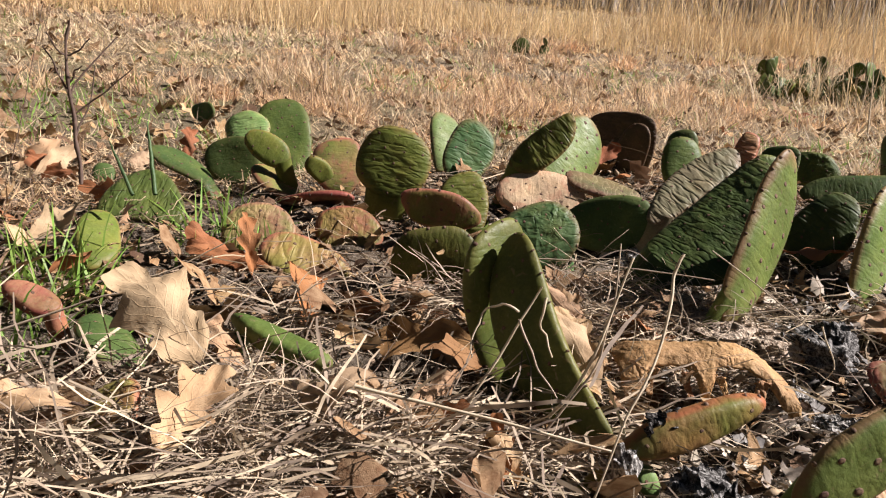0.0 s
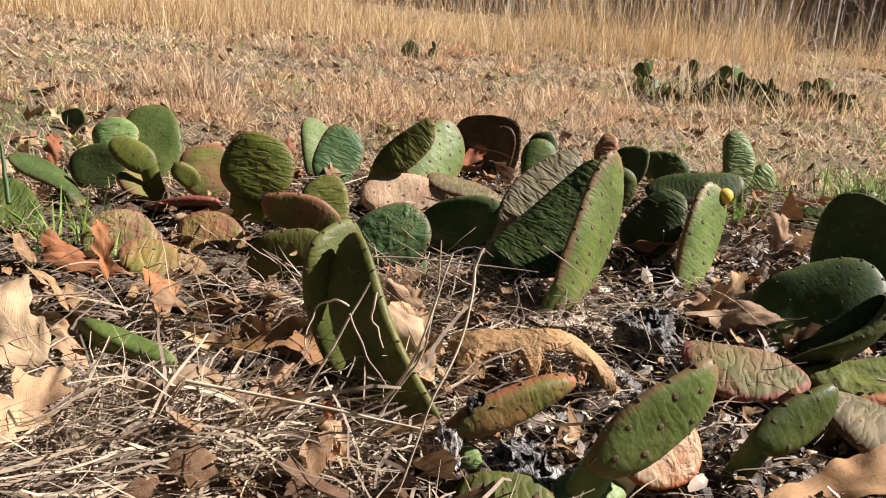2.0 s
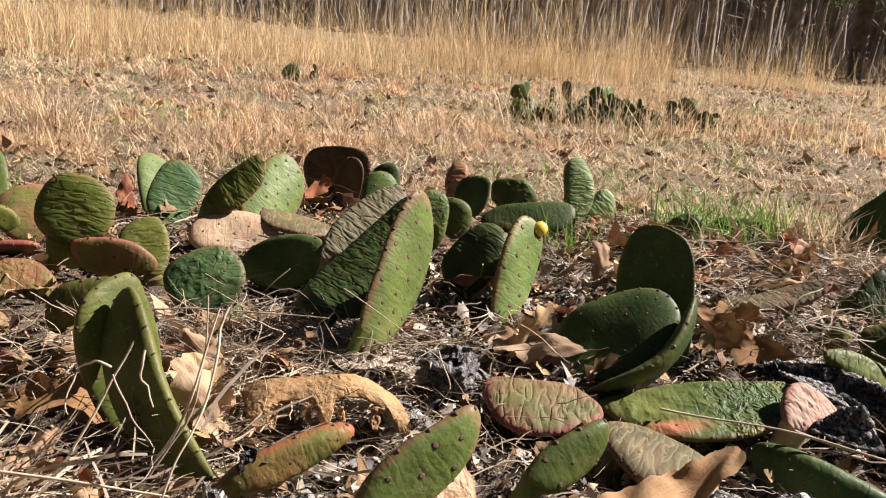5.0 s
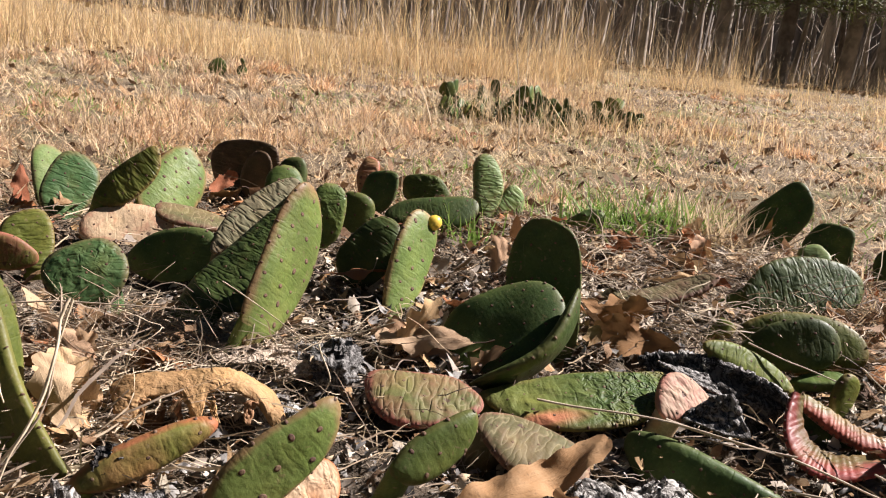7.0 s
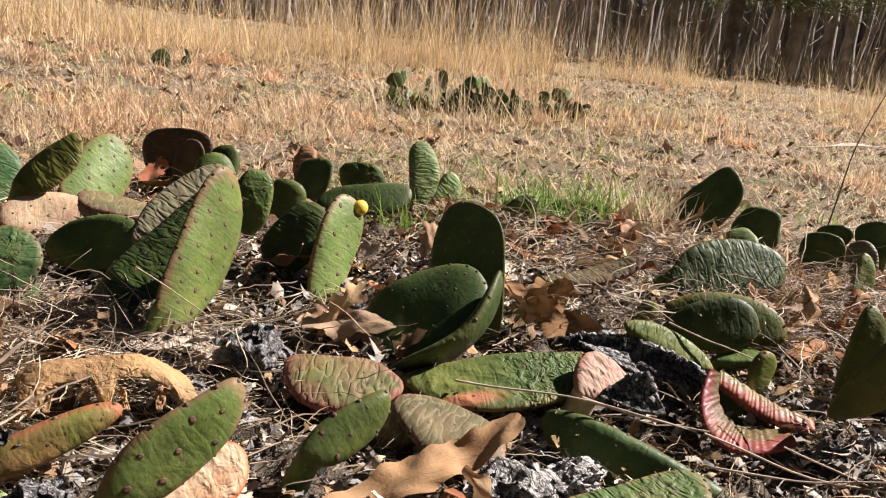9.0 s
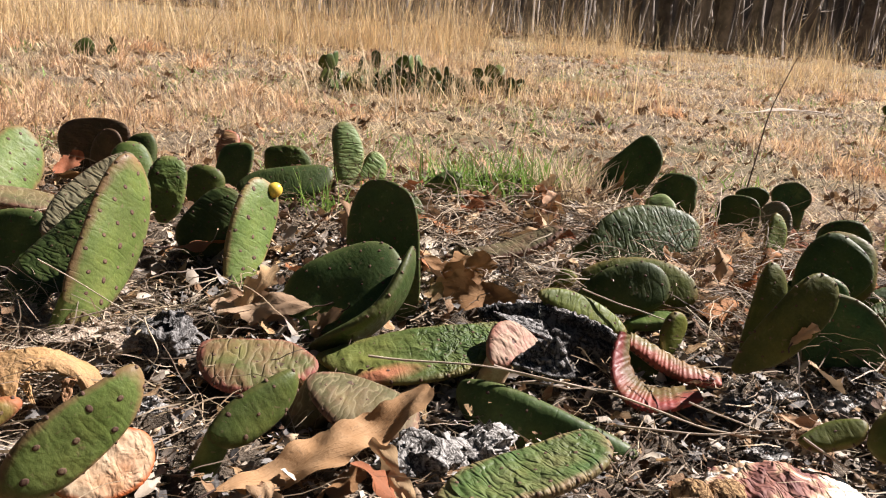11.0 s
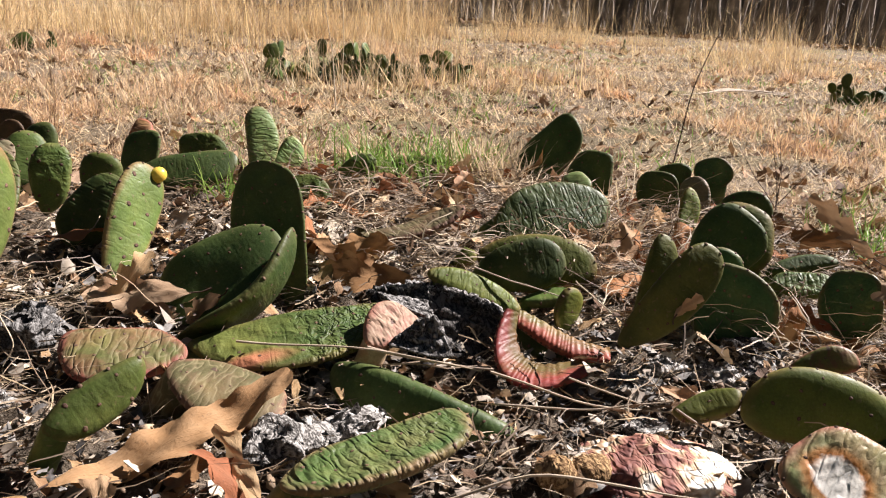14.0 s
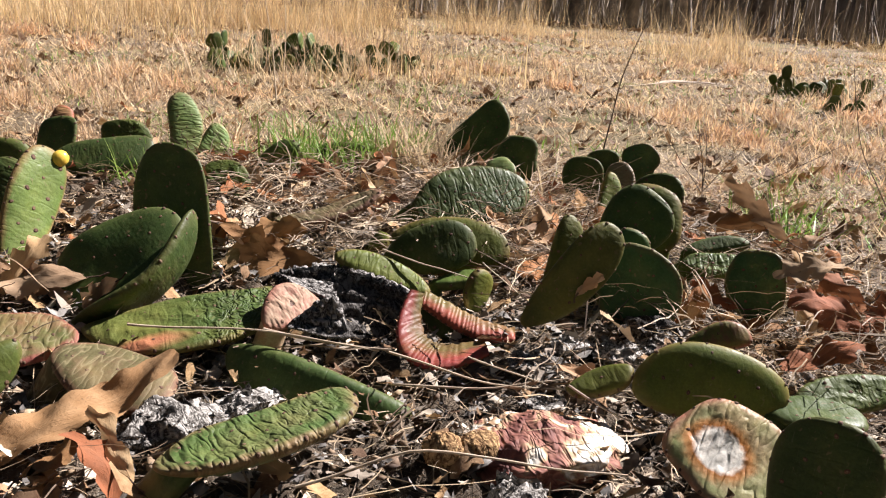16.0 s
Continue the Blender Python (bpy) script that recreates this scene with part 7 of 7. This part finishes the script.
def bent_stem(name, label, category, material, pts, r, amp):
    pts = [(x, y, max(z, float(ground_z(x, y)) + 0.003)) for x, y, z in pts]
    line = [np.asarray(pts[0], float)[None]]
    for p, q in zip(pts[:-1], pts[1:]):
        line.append(wiggle(p, q, 7, amp * 0.5, stem_rng)[1:])
    line = np.concatenate(line)
    for _ in range(2):
        line[1:-1] = (line[:-2] + 2 * line[1:-1] + line[2:]) / 4
    knots = 1 + 0.16 * stem_rng.normal(0, 1, len(line)) if r > 0.002 else 1
    v, f = tube_arrays(line, np.linspace(r, r * 0.55, len(line)) * knots, 6)
    return tagged(new(name, mesh_from(name, v, f, material)), label, category)


def weed_stalk(*pts, r, amp):
    return bent_stem("weed_stalk", "thin dark dry weed stalk standing in the meadow", "stalk", M_TWIG, pts, r, amp)


def branching_weed(trunk, r, twigs):
    """A dead weed: one rough stem with thin bare twigs."""
    ob = bent_stem("dead_weed", "dark brown dead weed with bare twigs beside the cactus bed", "weed", M_TWIG, trunk, r, 0.0022)
    for pts in twigs:
        twig = bent_stem("twig", "", "", M_TWIG, pts, 0.0013, 0.0022)
        twig.parent = ob
    return ob


def green_shoot(root, tip, r):
    """A stiff young leaf, round at the foot and drawn out to a point."""
    line = wiggle(root, tip, 14, 0.0003, stem_rng)
    u = np.linspace(0, 1, len(line))
    v, f = tube_arrays(line, r * (0.75 + 0.5 * u) * (1 - u ** 1.5) + 0.0003, 10)
    return tagged(new("green_shoot", mesh_from("green_shoot", v, f, M_SHOOT)), "stiff pointed green shoot standing in the litter", "shoot")


def dry_stem(*pts, r, amp):
    return bent_stem("dry_stem", "pale dry grass stem lying over the cactus", "stem", M_STALK, pts, r, amp)


tuft_count = [0]


def grass_tuft(x, y, h, n, kind):
    tuft_count[0] += 1
    g = np.random.default_rng(700 + tuft_count[0])
    if kind == "green" and n > 60:
        n, h = int(0.45 * n), 0.95 * h
    wide = 0.030 if kind == "green" else 0.26 * h
    px, py = x + g.normal(0, wide, n), y + g.normal(0, wide, n)
    root = np.stack([px, py, ground_z(px, py) - 0.003], -1)
    v, f = blades(root, g.uniform(0.5, 1.15, n) * h, g.uniform(0, 6.28, n), g.uniform(0.0, 0.9 if kind == "green" else 1.0, n), g.uniform(0.0, 1.1, n), g.uniform(0.0022, 0.0046, n), 5, rng=g)
    green = kind == "green"
    ob = new("grass_tuft", mesh_from("grass_tuft", v, f, M_GREEN if green else M_THATCH))
    return tagged(ob, "tuft of fresh green grass in the litter" if green else "tuft of curly dry tan grass", "grass tuft", "grass tufts", "stuff")


branching_weed([(-0.398, 1.02, 0.045), (-0.407, 1.028, 0.099), (-0.415, 1.034, 0.151), (-0.419, 1.039, 0.208), (-0.415, 1.043, 0.238)], 0.0030, [
    [(-0.413, 1.035, 0.153), (-0.394, 1.058, 0.189), (-0.372, 1.081, 0.222)],
    [(-0.408, 1.033, 0.128), (-0.376, 1.039, 0.154), (-0.341, 1.046, 0.189)],
    [(-0.406, 1.029, 0.101), (-0.397, 1.05, 0.137), (-0.396, 1.068, 0.184)],
    [(-0.417, 1.039, 0.198), (-0.401, 1.036, 0.205), (-0.387, 1.032, 0.22)],
    [(-0.417, 1.034, 0.158), (-0.433, 1.041, 0.18), (-0.45, 1.047, 0.205)],
    [(-0.419, 1.038, 0.198), (-0.426, 1.025, 0.208), (-0.43, 1.014, 0.225)],
    [(-0.413, 1.034, 0.145), (-0.425, 1.042, 0.163), (-0.431, 1.053, 0.182)],
    [(-0.416, 1.035, 0.165), (-0.406, 1.031, 0.18), (-0.395, 1.026, 0.188)],
])
green_shoot((-0.269, 0.899, 0.071), (-0.29, 0.94, 0.145), 0.0030)
green_shoot((-0.281, 0.864, 0.078), (-0.317, 0.896, 0.13), 0.0022)
dry_stem((0.164, 0.44, 0.183), (0.16, 0.433, 0.164), (0.152, 0.417, 0.128), (0.135, 0.4, 0.098), (0.105, 0.375, 0.015), r=0.0010, amp=0.002)
weed_stalk((-0.537, 1.112, 0.010), (-0.520, 1.145, 0.121), (-0.508, 1.182, 0.246), r=0.0008, amp=0.0015)
weed_stalk((1.559, 1.148, 0.081), (1.605, 1.170, 0.231), (1.659, 1.174, 0.342), r=0.0018, amp=0.0015)
weed_stalk((1.638, 0.946, 0.030), (1.644, 0.960, 0.083), (1.642, 0.982, 0.150), r=0.0011, amp=0.0015)
weed_stalk((1.638, 0.946, 0.030), (1.652, 0.958, 0.094), (1.654, 0.975, 0.151), r=0.0011, amp=0.0015)
weed_stalk((1.669, 0.975, 0.030), (1.713, 0.965, 0.080), (1.749, 0.955, 0.115), r=0.001, amp=0.0015)
weed_stalk((1.647, 0.954, 0.030), (1.620, 0.986, 0.079), (1.597, 1.019, 0.139), r=0.0009, amp=0.0015)
weed_stalk((1.725, 0.937, 0.030), (1.813, 0.900, 0.079), (1.911, 0.860, 0.136), r=0.001, amp=0.0015)
weed_stalk((1.845, 0.700, 0.040), (1.807, 0.760, 0.152), (1.811, 0.802, 0.286), r=0.001, amp=0.0015)
dry_stem((0.058, 0.509, 0.039), (0.089, 0.519, 0.104), (0.103, 0.522, 0.130), r=0.0011, amp=0.0025)
dry_stem((0.089, 0.518, 0.113), (0.076, 0.522, 0.115), (0.066, 0.520, 0.100), (0.062, 0.515, 0.080), r=0.0009, amp=0.004)
dry_stem((0.090, 0.517, 0.108), (0.102, 0.508, 0.085), (0.118, 0.498, 0.063), r=0.0008, amp=0.0015)
dry_stem((0.109, 0.536, 0.118), (0.107, 0.532, 0.100), (0.116, 0.524, 0.080), r=0.001, amp=0.004)
dry_stem((0.106, 0.501, 0.024), (0.140, 0.507, 0.075), (0.150, 0.516, 0.120), (0.151, 0.527, 0.162), r=0.001, amp=0.0025)
dry_stem((0.064, 0.649, 0.106), (0.137, 0.635, 0.117), (0.247, 0.609, 0.117), r=0.0009, amp=0.0015)
dry_stem((0.239, 0.697, 0.051), (0.317, 0.683, 0.067), (0.397, 0.671, 0.093), r=0.001, amp=0.0015)
dry_stem((0.268, 0.683, 0.120), (0.337, 0.656, 0.077), (0.374, 0.640, 0.051), r=0.0006, amp=0.0015)
dry_stem((-0.009, 0.444, 0.087), (0.050, 0.429, 0.084), (0.134, 0.408, 0.078), r=0.0013, amp=0.0015)
dry_stem((-0.289, 0.598, 0.034), (-0.215, 0.606, 0.067), (-0.109, 0.606, 0.081), r=0.0012, amp=0.0015)
dry_stem((-0.253, 0.744, 0.025), (-0.207, 0.747, 0.039), (-0.147, 0.756, 0.075), r=0.001, amp=0.0015)
dry_stem((0.628, 0.502, 0.059), (0.669, 0.475, 0.052), (0.721, 0.444, 0.049), r=0.0016, amp=0.0015)
dry_stem((0.722, 0.451, 0.044), (0.795, 0.400, 0.022), (0.900, 0.339, 0.025), r=0.0012, amp=0.0015)
dry_stem((0.785, 0.423, 0.041), (0.842, 0.382, 0.022), (0.909, 0.340, 0.016), r=0.001, amp=0.0015)
dry_stem((0.820, 0.329, 0.049), (0.849, 0.305, 0.030), (0.883, 0.281, 0.018), r=0.0012, amp=0.0015)
dry_stem((0.586, 0.313, 0.025), (0.651, 0.284, 0.054), (0.714, 0.245, 0.049), (0.773, 0.208, 0.046), r=0.0012, amp=0.0015)
dry_stem((0.796, 0.616, 0.084), (0.844, 0.589, 0.068), (0.889, 0.565, 0.054), r=0.0011, amp=0.0015)
dry_stem((0.866, 0.532, 0.088), (0.892, 0.514, 0.064), (0.939, 0.481, 0.023), r=0.0008, amp=0.0015)
dry_stem((0.527, 0.547, 0.060), (0.614, 0.504, 0.061), (0.712, 0.449, 0.047), r=0.0012, amp=0.0015)
dry_stem((0.350, 0.634, 0.078), (0.361, 0.620, 0.051), (0.351, 0.619, 0.032), r=0.0008, amp=0.0015)
dry_stem((0.295, 0.740, 0.043), (0.396, 0.708, 0.058), (0.438, 0.698, 0.076), r=0.0008, amp=0.0015)
dry_stem((0.116, 0.508, 0.044), (0.136, 0.509, 0.075), (0.159, 0.521, 0.155), r=0.0014, amp=0.0015)
dry_stem((1.116, 0.788, 0.058), (1.145, 0.784, 0.092), (1.185, 0.772, 0.116), r=0.0008, amp=0.0015)
dry_stem((0.718, 0.439, 0.020), (0.797, 0.392, 0.022), (0.851, 0.363, 0.035), r=0.0012, amp=0.0015)
for k in range(5):
    y0 = 3.44 + 0.025 * k
    dry_stem((3.70 + 0.07 * k, y0, 0.012), (4.20, y0 + 0.05, 0.045), (4.62 + 0.04 * k, y0 + 0.06, 0.02), r=0.0042, amp=0.004)
dry_stem((1.398, 2.626, 0.000), (1.397, 2.683, 0.219), (1.374, 2.757, 0.474), r=0.0022, amp=0.004)
dry_stem((2.446, 3.320, 0.000), (2.546, 3.379, 0.368), (2.700, 3.396, 0.641), r=0.0022, amp=0.006)
dry_stem((1.578, 3.057, 0.000), (1.607, 3.116, 0.241), (1.613, 3.184, 0.500), r=0.0018, amp=0.004)
grass_tuft(-0.221, 0.980, 0.075, 26, "green")
grass_tuft(-0.216, 0.899, 0.05, 14, "green")
grass_tuft(-0.306, 0.673, 0.1, 26, "green")
grass_tuft(-0.264, 0.632, 0.07, 16, "green")
grass_tuft(-0.315, 0.72, 0.09, 40, "green")
grass_tuft(-0.335, 0.78, 0.08, 34, "green")
grass_tuft(-0.20, 0.94, 0.07, 30, "green")
grass_tuft(-0.394, 0.827, 0.06, 14, "green")
grass_tuft(-0.256, 1.450, 0.06, 4, "green")
grass_tuft(0.651, 1.077, 0.07, 50, "green")
grass_tuft(0.771, 1.324, 0.06, 16, "green")
grass_tuft(1.092, 1.398, 0.07, 40, "dry")
grass_tuft(1.377, 1.522, 0.07, 50, "dry")
grass_tuft(1.265, 1.290, 0.08, 60, "dry")
grass_tuft(1.195, 1.285, 0.07, 50, "dry")
grass_tuft(1.575, 0.732, 0.1, 130, "green")
grass_tuft(1.572, 0.697, 0.08, 70, "green")
grass_tuft(1.659, 0.856, 0.06, 20, "green")
grass_tuft(0.981, 1.401, 0.06, 20, "green")
grass_tuft(1.236, 1.430, 0.08, 40, "dry")
grass_tuft(1.314, 1.420, 0.08, 40, "dry")
grass_tuft(-0.306, 2.455, 0.16, 120, "dry")
grass_tuft(0.231, 3.752, 0.12, 90, "dry")
grass_tuft(-0.183, 0.891, 0.04, 10, "green")
grass_tuft(-0.318, 2.504, 0.15, 110, "dry")
grass_tuft(2.064, 2.250, 0.07, 20, "dry")
grass_tuft(0.934, 1.239, 0.09, 130, "green")
grass_tuft(0.965, 1.244, 0.1, 150, "green")
grass_tuft(0.892, 1.211, 0.05, 30, "green")
grass_tuft(1.057, 1.162, 0.12, 170, "green")
grass_tuft(1.086, 1.153, 0.12, 160, "green")
grass_tuft(1.136, 1.202, 0.08, 60, "green")
grass_tuft(0.905, 1.15, 0.085, 58, "green")
grass_tuft(0.965, 1.13, 0.095, 58, "green")
grass_tuft(0.93, 1.17, 0.08, 58, "green")
grass_tuft(1.055, 1.165, 0.1, 58, "green")
grass_tuft(1.02, 1.14, 0.075, 58, "green")
grass_tuft(1.004, 1.123, 0.06, 40, "green")
grass_tuft(1.103, 1.127, 0.11, 170, "dry")
grass_tuft(1.105, 1.096, 0.1, 160, "dry")
grass_tuft(1.124, 1.098, 0.08, 90, "dry")
grass_tuft(1.062, 1.091, 0.07, 60, "dry")
grass_tuft(1.248, 1.265, 0.1, 170, "dry")
grass_tuft(1.196, 1.152, 0.09, 150, "dry")
grass_tuft(1.191, 1.239, 0.08, 80, "dry")
grass_tuft(1.161, 1.287, 0.1, 160, "dry")
grass_tuft(1.151, 1.178, 0.1, 160, "dry")
grass_tuft(1.090, 1.242, 0.08, 70, "dry")
grass_tuft(1.007, 1.311, 0.07, 50, "dry")
grass_tuft(1.179, 0.875, 0.07, 60, "dry")
grass_tuft(1.120, 0.772, 0.07, 60, "dry")
grass_tuft(1.049, 0.741, 0.06, 60, "dry")
grass_tuft(1.097, 0.853, 0.06, 60, "dry")
grass_tuft(-0.082, 1.480, 0.06, 50, "dry")
grass_tuft(-0.246, 2.363, 0.13, 100, "dry")
grass_tuft(-0.410, 2.688, 0.1, 80, "dry")
grass_tuft(0.186, 3.425, 0.1, 90, "dry")
grass_tuft(0.700, 3.524, 0.1, 90, "dry")
grass_tuft(0.985, 1.791, 0.1, 90, "dry")
grass_tuft(1.160, 1.841, 0.08, 70, "dry")
grass_tuft(2.169, 4.107, 0.12, 60, "dry")
grass_tuft(1.730, 3.816, 0.12, 60, "dry")
grass_tuft(2.222, 3.682, 0.1, 60, "dry")
grass_tuft(4.257, 2.655, 0.09, 50, "dry")


# ---- more cactus farther off ----


def far_patch(cx, cy, rx, ry, n, seed, turn=0.0):
    """A patch of small pads some metres off in the grass."""
    g = np.random.default_rng(seed)
    for k in range(n):
        a, r = g.uniform(0, 6.28), math.sqrt(g.uniform(0, 1))
        ex, ey = r * rx * math.cos(a), r * ry * math.sin(a)
        x = cx + ex * math.cos(turn) - ey * math.sin(turn)
        y = cy + ex * math.sin(turn) + ey * math.cos(turn)
        z = float(ground_z(x, y))
        h = 0.054 + 0.066 * g.uniform(0, 1)
        for storey in range(2 if g.uniform() < 0.3 else 1):
            lean, az, f = g.normal(0, 0.65), g.uniform(0, 6.28), g.uniform(-3.1, 0.2)
            tip = (x + h * math.sin(lean) * math.cos(az), y + h * math.sin(lean) * math.sin(az), z - 0.005 + h * abs(math.cos(lean)))
            cactus_pad(["green", "dark", "olive", "dark", "green"][k % 5], (x, y, z - 0.003), tip, (math.cos(f), math.sin(f), 0.2), h * g.uniform(0.6, 0.9), planted=storey > 0)
            x, y, z, h = tip[0], tip[1], tip[2] - 0.006, h * 0.8
        if k % 2 == 0:
            grass_tuft(x + g.normal(0, 0.06), y - g.uniform(0.02, 0.14), g.uniform(0.10, 0.26), 16, "dry")


far_patch(1.86, 3.86, 0.36, 0.36, 95, 37, 0.2)
far_patch(2.40, 3.72, 0.30, 0.14, 24, 32, -0.5)
far_patch(4.62, 2.88, 0.34, 0.22, 26, 33, 0.3)
far_patch(3.88, 2.22, 0.12, 0.06, 4, 34)
far_patch(0.54, 4.95, 0.20, 0.06, 3, 35)
far_patch(6.85, 7.70, 0.10, 0.05, 2, 36)
